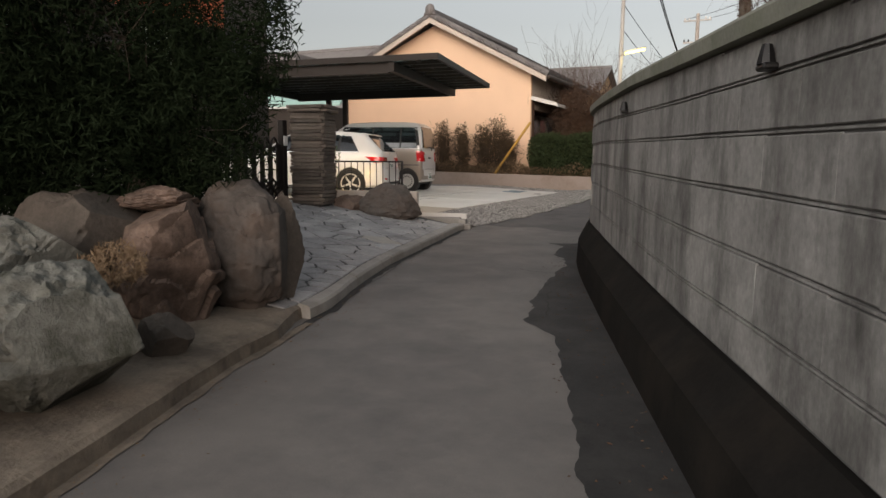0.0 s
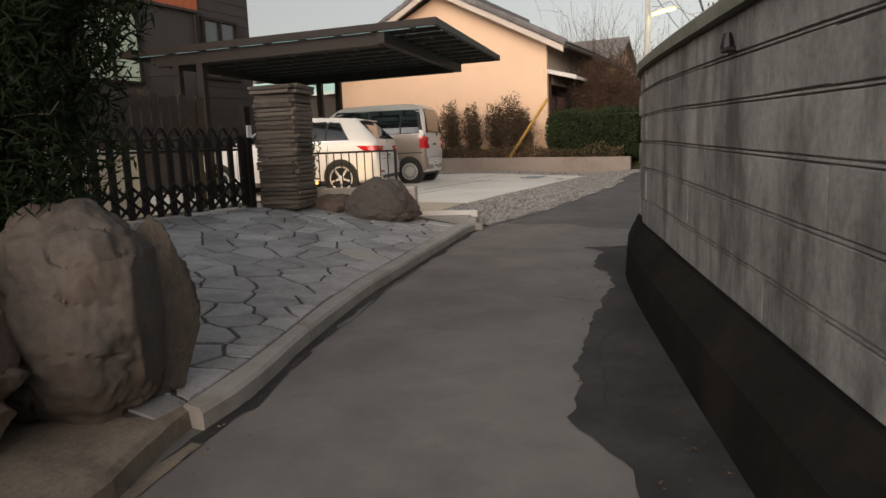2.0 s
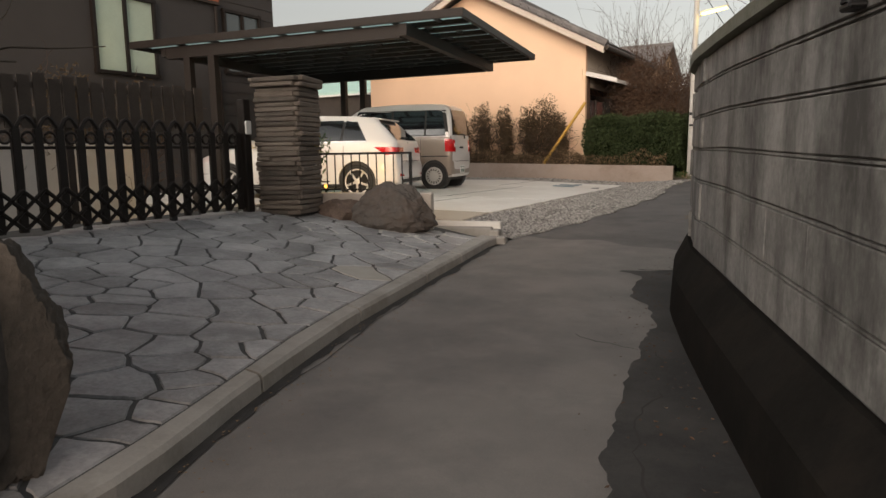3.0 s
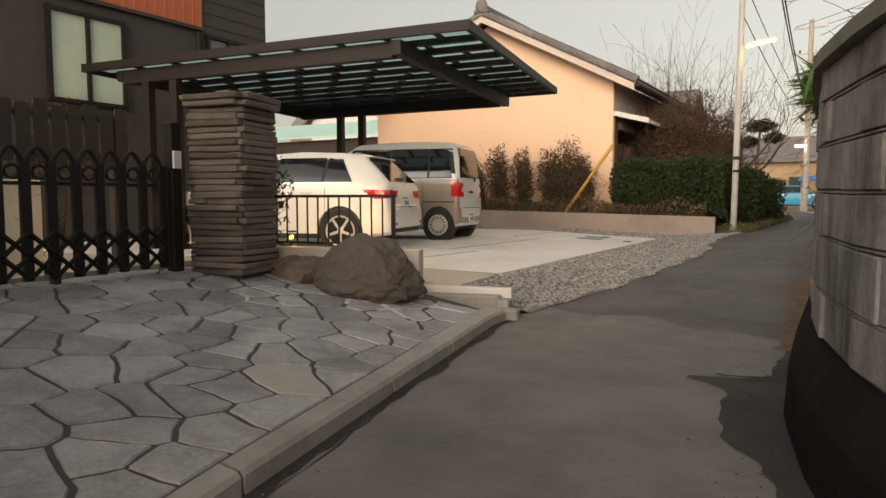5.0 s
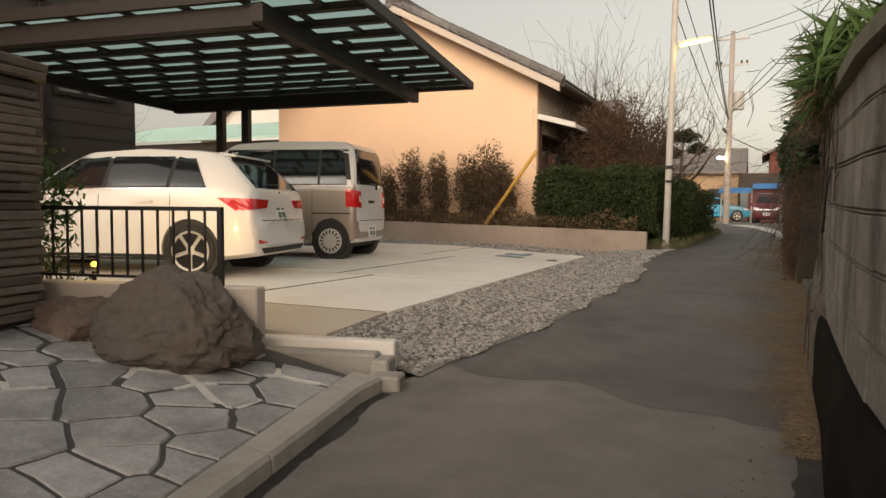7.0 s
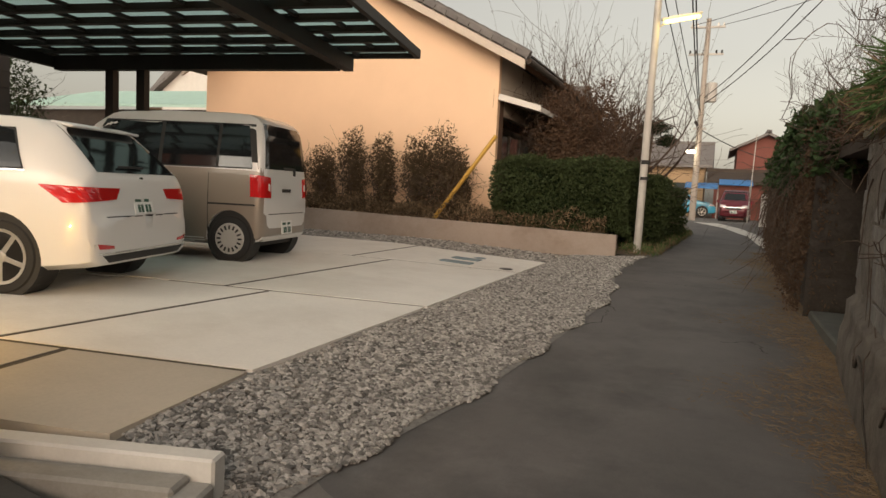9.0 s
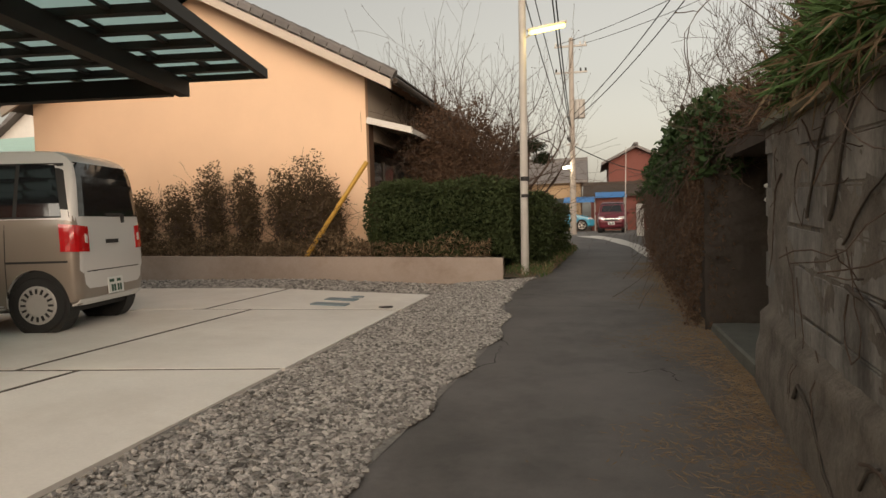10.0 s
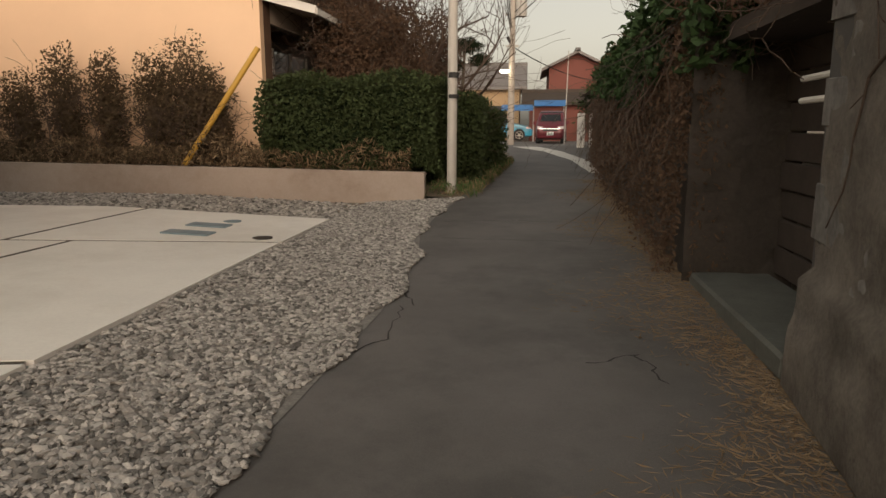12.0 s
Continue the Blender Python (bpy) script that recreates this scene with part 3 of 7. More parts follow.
for v0 in (0, CPW - 0.07):
    cpbox("edge_frame", 0.0, CPL, v0, v0 + 0.07, 3.43, 3.56, BRONZE)
for u0 in (0, CPL - 0.07):
    cpbox("edge_frame", u0, u0 + 0.07, 0.072, CPW - 0.072, 3.432, 3.558, BRONZE)
ROWS = 10
for k in range(1, ROWS):
    v0 = CPW * k / ROWS
    cpbox("purlin", 0.08, CPL - 0.08, v0 - 0.055, v0 + 0.055, 3.42, 3.5, BRONZE)
for k in range(1, 9):
    u0 = CPL * k / 9
    for r in range(ROWS):
        sh = 0.19 if r % 2 else -0.19
        cpbox("rafter", u0 + sh - 0.03, u0 + sh + 0.03, CPW * r / ROWS + 0.06, CPW * (r + 1) / ROWS - 0.06, 3.455, 3.498, BRONZE)
for r in range(ROWS):
    cpbox("roof_panel", 0.08, CPL - 0.08, CPW * r / ROWS + 0.02, CPW * (r + 1) / ROWS - 0.02, 3.503, 3.509, PANEL)
for v0 in (0.12, 5.42):
    cpbox("main_beam", 1.15, 5.95, v0, v0 + 0.16, 3.2, 3.415, BRONZE)
cpbox("cross_beam", 1.0, 1.14, 0.06, 5.72, 3.22, 3.415, BRONZE)
cpbox("cross_beam", 5.96, 6.06, 0.12, 5.58, 3.25, 3.415, BRONZE)
for u0, v0 in ((5.5, 0.12), (4.95, 0.12), (4.95, 5.42), (4.4, 5.42)):
    bm = boxm((0, 0, 1.8), (0.14, 0.14, 2.82), CP @ pose(u0, -v0 - 0.08, 0))
    at_world(part("post", bm, BRONZE), carport)

# ---- vehicles ----
from mathutils.bvhtree import BVHTree


def interp(x, rows):
    return [lerp_table(x, [(r[0], r[i]) for r in rows]) for i in range(1, len(rows[0]))]


def car_body(stations, xs):
    """Rows: x, bottom z, belt z, top z, half width low, half width at the belt, half width on top. A closed skin."""
    bm = bmesh.new()
    rings = []
    for x in xs:
        zb, zl, zt, w0, w1, w2 = interp(x, stations)
        zl = min(zl, zt - 0.005)
        half = []
        zm = zb + (zl - zb) * 0.5
        half += [(w0 * 0.5, zb), (w0 * 0.88, zb + 0.005), (w0, zb + 0.05), ((w0 + w1) / 2 + 0.01, zb + 0.16), (w1 + 0.018, zm), (w1 + 0.012, zm + (zl - zm) * 0.45), (w1 + 0.004, zm + (zl - zm) * 0.8), (w1 - 0.008, zl)]
        h = zt - zl
        for k in range(1, 6):
            f = k / 6
            half.append((w1 - 0.012 + (w2 - w1) * f ** 1.25, zl + h * f * 0.94))
        half += [(w2 - 0.04, zt - h * 0.025), (w2 * 0.8, zt - h * 0.005), (w2 * 0.4, zt), (0, zt)]
        pts = [(y, z) for y, z in half] + [(-y, z) for y, z in half[-2::-1]]
        rings.append([bm.verts.new((x, y, z)) for y, z in pts])
    n = len(rings[0])
    for a, b in zip(rings, rings[1:]):
        for j in range(n):
            k = (j + 1) % n
            bm.faces.new((a[j], b[j], b[k], a[k]))
    bm.faces.new(rings[0])
    bm.faces.new(rings[-1][::-1])
    bmesh.ops.recalc_face_normals(bm, faces=bm.faces)
    return bm


def cut_arches(bm, wheels, r):
    """Cuts round wheel arches into a body by a boolean, and returns the mesh."""
    me = bpy.data.meshes.new("body")
    bm.to_mesh(me)
    ob = new("body", me)
    cb = bmesh.new()
    for x, y, z in wheels:
        bmesh.ops.create_cone(cb, cap_ends=True, segments=32, radius1=r, radius2=r, depth=0.5, matrix=pose(x, y, z, 90, 0, 0))
    cm = bpy.data.meshes.new("cutter")
    cb.to_mesh(cm)
    cb.free()
    cut = new("cutter", cm)
    mod = ob.modifiers.new("arches", "BOOLEAN")
    mod.object, mod.operation, mod.solver = cut, "DIFFERENCE", "EXACT"
    dg = bpy.context.evaluated_depsgraph_get()
    done = bpy.data.meshes.new_from_object(ob.evaluated_get(dg))
    bpy.data.objects.remove(ob)
    bpy.data.objects.remove(cut)
    bpy.data.meshes.remove(me)
    bpy.data.meshes.remove(cm)
    return done


class Skin:
    """A car body onto which panels are laid."""
    def __init__(self, bm):
        self.tree = BVHTree.FromBMesh(bm)

    def panel(self, way, quad, lift=0.004, n=(8, 4), inset=0.02):
        """A thin shell over a quad (corners in order) seen along a way, wrapped on the skin."""
        way = Vector(way).normalized()
        bm = bmesh.new()
        grid = []
        q = [Vector(p) for p in quad]
        for j in range(n[1] + 1):
            row = []
            for i in range(n[0] + 1):
                u, v = i / n[0], j / n[1]
                p = (q[0] * (1 - u) + q[1] * u) * (1 - v) + (q[3] * (1 - u) + q[2] * u) * v
                hit, normal, _, _ = self.tree.ray_cast(p - way * 4, way)
                if hit is None:
                    near = self.tree.find_nearest(p)
                    hit, normal = near[0], near[1]
                if normal.dot(way) > 0:
                    normal = -normal
                row.append((hit + normal * lift, hit - normal * inset))
            grid.append(row)
        hi = [[bm.verts.new(c[0]) for c in r] for r in grid]
        lo = [[bm.verts.new(c[1]) for c in r] for r in grid]
        for j in range(n[1]):
            for i in range(n[0]):
                bm.faces.new((hi[j][i], hi[j][i + 1], hi[j + 1][i + 1], hi[j + 1][i]))
        for j in range(n[1]):
            for i in (0, n[0]):
                bm.faces.new((hi[j][i], hi[j + 1][i], lo[j + 1][i], lo[j][i]))
        for i in range(n[0]):
            for j in (0, n[1]):
                bm.faces.new((hi[j][i], hi[j][i + 1], lo[j][i + 1], lo[j][i]))
        bmesh.ops.recalc_face_normals(bm, faces=bm.faces)
        return bm


def lathe(profile, seg=32):
    """Round about the local y axis; profile of (radius, y)."""
    bm = bmesh.new()
    rings = []
    for r, y in profile:
        rings.append([bm.verts.new((r * math.cos(2 * math.pi * k / seg), y, r * math.sin(2 * math.pi * k / seg))) for k in range(seg)])
    for a, b in zip(rings, rings[1:]):
        for k in range(seg):
            bm.faces.new((a[k], a[(k + 1) % seg], b[(k + 1) % seg], b[k]))
    bm.faces.new(rings[0])
    bm.faces.new(rings[-1])
    bmesh.ops.recalc_face_normals(bm, faces=bm.faces)
    return bm


def wheel(car, x, y, r, width, rim, spokes, side, rim_material):
    """A tyre on its rim; side +1 faces the car's left."""
    m = pose(x, y, r)
    ty = part("wheel", lathe([(rim, -width / 2), (r * 0.93, -width / 2), (r, -width / 2 + 0.03), (r, width / 2 - 0.03), (r * 0.93, width / 2), (rim, width / 2)]), RUBBER, car, "black tyre")
    ty.matrix_local = m
    dish = part("rim", lathe([(rim * 1.0, side * width * 0.5), (rim * 0.97, side * width * 0.52), (rim * 0.9, side * width * 0.47), (rim * 0.88, side * width * 0.18), (0.02, side * width * 0.16)]), BLACK if spokes == 5 else rim_material, ty)
    ring = part("rim_lip", lathe([(rim * 0.99, side * width * 0.49), (rim * 0.99, side * width * 0.53), (rim * 0.88, side * width * 0.52), (rim * 0.88, side * width * 0.46)]), rim_material, ty)
    if spokes == 5:
        for k in range(5):
            bm = bmesh.new()
            box(bm, (rim * 0.5 + 0.01, side * width * 0.43, 0), (rim * 0.88, 0.035, 0.062), pose(0, 0, 0, 0, 72 * k + 18, 0), 0.012)
            box(bm, (rim * 0.74, side * width * 0.45, 0.02), (rim * 0.4, 0.03, 0.034), pose(0, 0, 0, 0, 72 * k + 25, 0), 0.008)
            box(bm, (rim * 0.74, side * width * 0.45, -0.02), (rim * 0.4, 0.03, 0.034), pose(0, 0, 0, 0, 72 * k + 11, 0), 0.008)
            part("spoke", bm, rim_material, ty)
        part("hub_cap", lathe([(0.055, side * width * 0.4), (0.055, side * width * 0.5), (0.03, side * width * 0.52)], 16), rim_material, ty)
    else:
        part("cover", lathe([(rim * 0.9, side * width * 0.47), (rim * 0.86, side * width * 0.56), (rim * 0.5, side * width * 0.6), (0.05, side * width * 0.55)]), rim_material, ty)
        for k in range(spokes):
            part("cover_slot", boxm((rim * 0.72, side * width * 0.585, 0), (rim * 0.26, 0.012, 0.022), pose(0, 0, 0, 0, 360 / spokes * k, 0)), BLACK, ty)


def plate_with_marks(car, m):
    """A number plate; the characters are plain bars."""
    pl = part("number_plate", boxm((0, 0, 0), (0.012, 0.33, 0.165), bevel=0.003), PLATE, car, "white number plate")
    pl.matrix_local = m
    for y, z, w, h in ((0.09, 0.045, 0.1, 0.03), (-0.06, 0.045, 0.08, 0.03), (0.09, -0.03, 0.035, 0.07), (0.035, -0.03, 0.035, 0.07), (-0.04, -0.03, 0.035, 0.07), (-0.095, -0.03, 0.035, 0.07)):
        part("mark", boxm((-0.008, y, z), (0.004, w, h)), INK, pl)


def xs_for(length):
    a = [0, 0.004, 0.012, 0.025, 0.04, 0.06, 0.08, 0.1, 0.13, 0.17, 0.22, 0.28, 0.35, 0.43, 0.5, 0.57, 0.66, 0.78]
    b = steps(0.9, length - 0.35, 0.09)
    c = [length - d for d in (0.28, 0.2, 0.14, 0.09, 0.05, 0.025, 0.01, 0)]
    return a + b + c


def hatchback(name, m, paint, label, length=4.3, detail=True):
    car = tagged(empty(name, m), label, "car", "parked cars")
    st = [  # x, bottom, belt, top, low, belt and top half widths
        (0, 0.53, 0.535, 0.54, 0.06, 0.07, 0.05), (0.004, 0.47, 0.54, 0.57, 0.5, 0.54, 0.46), (0.012, 0.36, 0.57, 0.615, 0.66, 0.69, 0.6), (0.025, 0.3, 0.59, 0.64, 0.72, 0.75, 0.66), (0.04, 0.27, 0.605, 0.66, 0.77, 0.79, 0.7), (0.06, 0.255, 0.63, 0.74, 0.79, 0.81, 0.71),
        (0.08, 0.25, 0.8, 0.97, 0.8, 0.825, 0.72), (0.1, 0.245, 0.89, 1.025, 0.81, 0.835, 0.72), (0.13, 0.24, 0.93, 1.06, 0.82, 0.845, 0.71), (0.17, 0.235, 0.95, 1.095, 0.83, 0.855, 0.7), (0.22, 0.23, 0.965, 1.145, 0.845, 0.868, 0.68), (0.35, 0.215, 0.98, 1.275, 0.86, 0.882, 0.635), (0.5, 0.2, 0.985, 1.405, 0.87, 0.89, 0.6), (0.57, 0.2, 0.987, 1.44, 0.872, 0.892, 0.59),
        (0.9, 0.19, 0.99, 1.475, 0.88, 0.894, 0.59), (1.6, 0.18, 0.98, 1.5, 0.88, 0.894, 0.6), (2.3, 0.18, 0.965, 1.46, 0.88, 0.89, 0.59), (2.6, 0.18, 0.955, 1.33, 0.88, 0.89, 0.6), (3.1, 0.18, 0.94, 1.01, 0.87, 0.88, 0.68),
        (3.4, 0.2, 0.9, 0.96, 0.86, 0.87, 0.66), (3.9, 0.22, 0.8, 0.86, 0.83, 0.83, 0.6), (4.15, 0.24, 0.7, 0.76, 0.76, 0.75, 0.55), (4.25, 0.28, 0.6, 0.66, 0.65, 0.64, 0.5), (4.3, 0.34, 0.52, 0.58, 0.5, 0.5, 0.4)]
    bm = car_body(st, xs_for(length))
    skin = Skin(bm)
    wx = (0.82, 0.82 + 2.62)
    me = cut_arches(bm, [(x, s * 0.86, 0.317) for x in wx for s in (1, -1)], 0.362)
    bm.free()
    me.materials.clear()
    me.materials.append(paint)
    me.polygons.foreach_set("use_smooth", [True] * len(me.polygons))
    me.set_sharp_from_angle(angle=radians(38))
    body = new("body", me)
    body.parent = car
    body.matrix_local = Matrix.Diagonal((1, 1, 1.035, 1))
    for x in wx:
        for s in (1, -1):
            wheel(car, x, s * 0.775, 0.322, 0.22, 0.24, 5, s, ALLOY)
            part("arch_lining", lathe([(0.358, s * 0.6), (0.358, s * 0.87)], 28), BLACK, body).matrix_local = pose(x, 0, 0.317)
    part("underside", boxm((2.25, 0, 0.28), (3.6, 1.2, 0.12)), BLACK, car)
    for s in (1, -1):
        w = (0, -s, 0)
        for x0, x1, x2, x3, nm in ((0.64, 1.08, 1.08, 0.86, "quarter_window"), (1.13, 1.9, 1.92, 1.13, "rear_door_window"), (1.96, 2.9, 2.42, 1.98, "front_door_window")):
            part(nm, skin.panel(w, [(x0, 0, 1.04), (x1, 0, 1.03), (x2, 0, 1.35 if x1 > 1.95 else 1.39), (x3, 0, 1.34 if x0 < 1 else 1.39)], 0.008, (12, 8)), GLASS, body, "dark tinted side window")
        part("window_trim", skin.panel(w, [(0.6, 0, 1.01), (2.95, 0, 1.0), (2.95, 0, 1.015), (0.61, 0, 1.025)], 0.007, (16, 1)), CHROME if detail else BLACK, body)
        part("crease", skin.panel(w, [(0.3, 0, 0.835), (3.9, 0, 0.765), (3.9, 0, 0.772), (0.3, 0, 0.843)], 0.004, (30, 1)), paint, body)
        for x in (1.28, 2.3):
            part("door_handle", skin.panel(w, [(x, 0, 0.86), (x + 0.2, 0, 0.855), (x + 0.2, 0, 0.885), (x, 0, 0.89)], 0.025, (4, 2)), paint, body)
        for x in (1.06, 1.98, 3.0):
            part("door_gap", skin.panel(w, [(x, 0, 0.34), (x + 0.008, 0, 0.34), (x + 0.008, 0, 0.95), (x, 0, 0.95)], 0.0012, (1, 10)), BLACK, body)
        part("sill", skin.panel(w, [(0.95, 0, 0.2), (3.2, 0, 0.2), (3.2, 0, 0.27), (0.95, 0, 0.27)], 0.006, (14, 2)), BLACK, body)
        # tail lamp wraps from the side on to the back
        lamp = part("tail_lamp", skin.panel((0.75, -s * 0.66, 0), [(0.44, s * 0.92, 0.915), (0.1, s * 0.36, 0.9), (0.1, s * 0.42, 0.805), (0.24, s * 0.9, 0.775)], 0.01, (14, 5)), LAMP_RED, body, "red tail lamp")
        part("reflector", skin.panel((1, 0, 0), [(0, s * 0.76, 0.445), (0, s * 0.56, 0.42), (0, s * 0.56, 0.395), (0, s * 0.74, 0.4)], 0.006, (6, 1)), LAMP_RED, body)
        part("headlamp", skin.panel((-0.8, -s * 0.6, 0), [(4.2, s * 0.45, 0.64), (3.9, s * 0.86, 0.7), (3.9, s * 0.86, 0.8), (4.15, s * 0.45, 0.72)], 0.006, (6, 3)), LAMP_PALE, body)
        mir = part("door_mirror", boxm((2.85, s * 0.99, 1.0), (0.13, 0.2, 0.13), bevel=0.03), paint, body)
        part("window_band", skin.panel(w, [(0.62, 0, 1.025), (2.93, 0, 1.015), (2.44, 0, 1.375), (0.86, 0, 1.37)], 0.005, (40, 10)), BLACK, body)
    part("rear_window", skin.panel((1, 0, -0.6), [(0.1, 0.66, 1.035), (0.1, -0.66, 1.035), (0.54, -0.565, 1.405), (0.54, 0.565, 1.405)], 0.004, (14, 8)), GLASS, body, "dark rear window")
    part("spoiler", boxm((0, 0, 0), (0.22, 1.06, 0.024), pose(0.52, 0, 1.424, 0, -10, 0), 0.01), paint, body)
    part("wiper", boxm((0.13, 0.1, 1.085), (0.02, 0.4, 0.02), bevel=0.004), BLACK, body)
    part("tailgate_gap", skin.panel((1, 0, 0), [(0, 0.62, 0.655), (0, -0.62, 0.655), (0, -0.62, 0.665), (0, 0.62, 0.665)], 0.0015, (10, 1)), BLACK, body)
    part("diffuser", skin.panel((1, 0, 0.15), [(0, 0.6, 0.275), (0, -0.6, 0.275), (0, -0.7, 0.34), (0, 0.7, 0.34)], 0.006, (18, 3), 0.008), BLACK, body)
    part("bumper_strip", skin.panel((1, 0, 0.1), [(0, 0.74, 0.35), (0, -0.74, 0.35), (0, -0.74, 0.366), (0, 0.74, 0.366)], 0.005, (20, 1), 0.006), CHROME, body)
    part("windscreen", skin.panel((-1, 0, -0.6), [(3.0, -0.66, 1.0), (3.0, 0.66, 1.0), (2.35, 0.54, 1.37), (2.35, -0.54, 1.37)], 0.004, (8, 6)), GLASS, body)
    part("badge", lathe([(0.05, 0), (0.05, 0.01)], 16), CHROME, body).matrix_local = pose(0.085, 0, 0.955, 0, 0, -90)
    plate_with_marks(body, pose(0.062, 0, 0.75, 0, 14, 0))
    return car


def box_van(name, m, paint_low, paint_high, label, lamps_front=False, tall=1.0, rise=0.0):
    car = tagged(empty(name, m), label, "car", "parked cars")
    L = 3.395
    st = [(0.0, 0.4, 0.72, 0.8, 0.6, 0.62, 0.56), (0.012, 0.33, 0.85, 1.0, 0.65, 0.66, 0.6), (0.03, 0.28, 0.98, 1.2, 0.675, 0.69, 0.61), (0.06, 0.25, 1.05, 1.42, 0.695, 0.71, 0.61), (0.1, 0.24, 1.065, 1.54, 0.705, 0.722, 0.605),
          (0.17, 0.23, 1.07, 1.6, 0.715, 0.728, 0.6), (0.28, 0.22, 1.075, 1.635, 0.72, 0.732, 0.6), (0.6, 0.2, 1.08, 1.65, 0.725, 0.735, 0.6), (1.4, 0.19, 1.08, 1.655, 0.725, 0.735, 0.6), (2.2, 0.19, 1.06, 1.63, 0.725, 0.735, 0.59),
          (2.5, 0.19, 1.04, 1.5, 0.725, 0.735, 0.6), (2.85, 0.2, 1.0, 1.12, 0.72, 0.73, 0.62), (3.1, 0.21, 0.9, 0.99, 0.7, 0.7, 0.58), (3.3, 0.24, 0.78, 0.86, 0.64, 0.64, 0.52), (3.37, 0.28, 0.7, 0.76, 0.58, 0.57, 0.48), (L, 0.36, 0.55, 0.62, 0.5, 0.5, 0.4)]
    st = [(*q[:3], q[3] + rise * max(0.0, q[3] - 1.1) / 0.55, *q[4:]) for q in st]
    bm = car_body(st, xs_for(L))
    skin = Skin(bm)
    wx = (0.44, 0.44 + 2.455)
    me = cut_arches(bm, [(x, s * 0.7, 0.279) for x in wx for s in (1, -1)], 0.325)
    bm.free()
    me.materials.clear()
    me.materials.append(paint_high)
    me.materials.append(paint_low)
    idx = []
    for p in me.polygons:
        low = p.center.z < 1.06 and abs(p.normal.y) > 0.3 and abs(p.center.y) > 0.5
        low = low or (p.center.z < 0.58 and p.center.x < 0.3)
        idx.append(1 if low and p.center.z > 0.0 else 0)
    me.polygons.foreach_set("material_index", idx)
    me.polygons.foreach_set("use_smooth", [True] * len(me.polygons))
    me.set_sharp_from_angle(angle=radians(38))
    body = new("body", me)
    body.parent = car
    body.matrix_local = Matrix.Diagonal((1, 1, tall, 1))
    for x in wx:
        for s in (1, -1):
            wheel(car, x, s * 0.65, 0.295, 0.16, 0.2, 16, s, CAPSILVER)
            part("arch_lining", lathe([(0.322, s * 0.5), (0.322, s * 0.71)], 28), BLACK, body).matrix_local = pose(x, 0, 0.279)
    part("underside", boxm((1.7, 0, 0.26), (3.1, 1.1, 0.12)), BLACK, car)
    for s in (1, -1):
        w = (0, -s, 0)
        for x0, x1, x2, x3, nm in ((0.16, 0.62, 0.62, 0.26, "quarter_window"), (0.66, 1.42, 1.42, 0.66, "rear_door_window"), (1.47, 2.55, 2.3, 1.47, "front_door_window")):
            part(nm, skin.panel(w, [(x0, 0, 1.105), (x1, 0, 1.105), (x2, 0, 1.53 + rise * 0.8), (x3, 0, 1.51 + rise * 0.8)]), GLASS, body, "dark tinted side window")
        part("window_pillar", skin.panel(w, [(0.6, 0, 1.1), (0.68, 0, 1.1), (0.68, 0, 1.52 + rise * 0.8), (0.6, 0, 1.52 + rise * 0.8)], 0.003, (1, 6)), BLACK, body)
        part("window_pillar", skin.panel(w, [(1.41, 0, 1.1), (1.48, 0, 1.1), (1.48, 0, 1.52 + rise * 0.8), (1.41, 0, 1.52 + rise * 0.8)], 0.003, (1, 6)), BLACK, body)
        part("window_band", skin.panel(w, [(0.08, 0, 1.09), (2.6, 0, 1.08), (2.32, 0, 1.545 + rise * 0.8), (0.18, 0, 1.53 + rise * 0.8)], 0.002, (24, 6)), BLACK, body)
        part("slide_rail", skin.panel(w, [(0.1, 0, 0.665), (0.74, 0, 0.665), (0.74, 0, 0.685), (0.1, 0, 0.685)], 0.006, (6, 1)), BLACK, body)
        part("sill", skin.panel(w, [(0.8, 0, 0.2), (2.5, 0, 0.2), (2.5, 0, 0.27), (0.8, 0, 0.27)], 0.006, (10, 2)), PAINT_WHITE, body)
        for x in (0.74, 1.45, 2.5):
            part("door_gap", skin.panel(w, [(x, 0, 0.34), (x + 0.008, 0, 0.34), (x + 0.008, 0, 1.03), (x, 0, 1.03)], 0.0012, (1, 10)), BLACK, body)
        for x in (1.22, 1.52):
            part("door_handle", skin.panel(w, [(x, 0, 0.9), (x + 0.17, 0, 0.9), (x + 0.17, 0, 0.93), (x, 0, 0.93)], 0.022, (4, 2)), paint_low, body)
        lamp = part("tail_lamp", skin.panel((0.8, -s * 0.6, 0), [(0.18, s * 0.73, 0.77), (0.02, s * 0.5, 0.76), (0.03, s * 0.5, 1.0), (0.18, s * 0.73, 1.03)], 0.012, (8, 8)), LAMP_RED, body, "red tail lamp")
        part("lamp_lens", skin.panel((1, 0, 0), [(0, s * 0.585, 0.85), (0, s * 0.545, 0.84), (0, s * 0.545, 0.92), (0, s * 0.585, 0.93)], 0.018, (2, 2)), LAMP_PALE, lamp)
        part("headlamp", skin.panel((-0.9, -s * 0.4, 0), [(3.3, s * 0.36, 0.72), (3.2, s * 0.64, 0.72), (3.2, s * 0.64, 0.86), (3.3, s * 0.36, 0.84)], 0.008, (6, 3)), LAMP_PALE, body)
        part("door_mirror", boxm((2.48, s * 0.82, 1.03), (0.12, 0.16, 0.16), bevel=0.03), paint_high, body)
    part("rear_window", skin.panel((1, 0, 0), [(0, 0.63, 1.1), (0, -0.63, 1.1), (0.1, -0.555, 1.54 + rise * 0.8), (0.1, 0.555, 1.54 + rise * 0.8)], 0.005, (14, 8)), GLASS, body, "dark rear window")
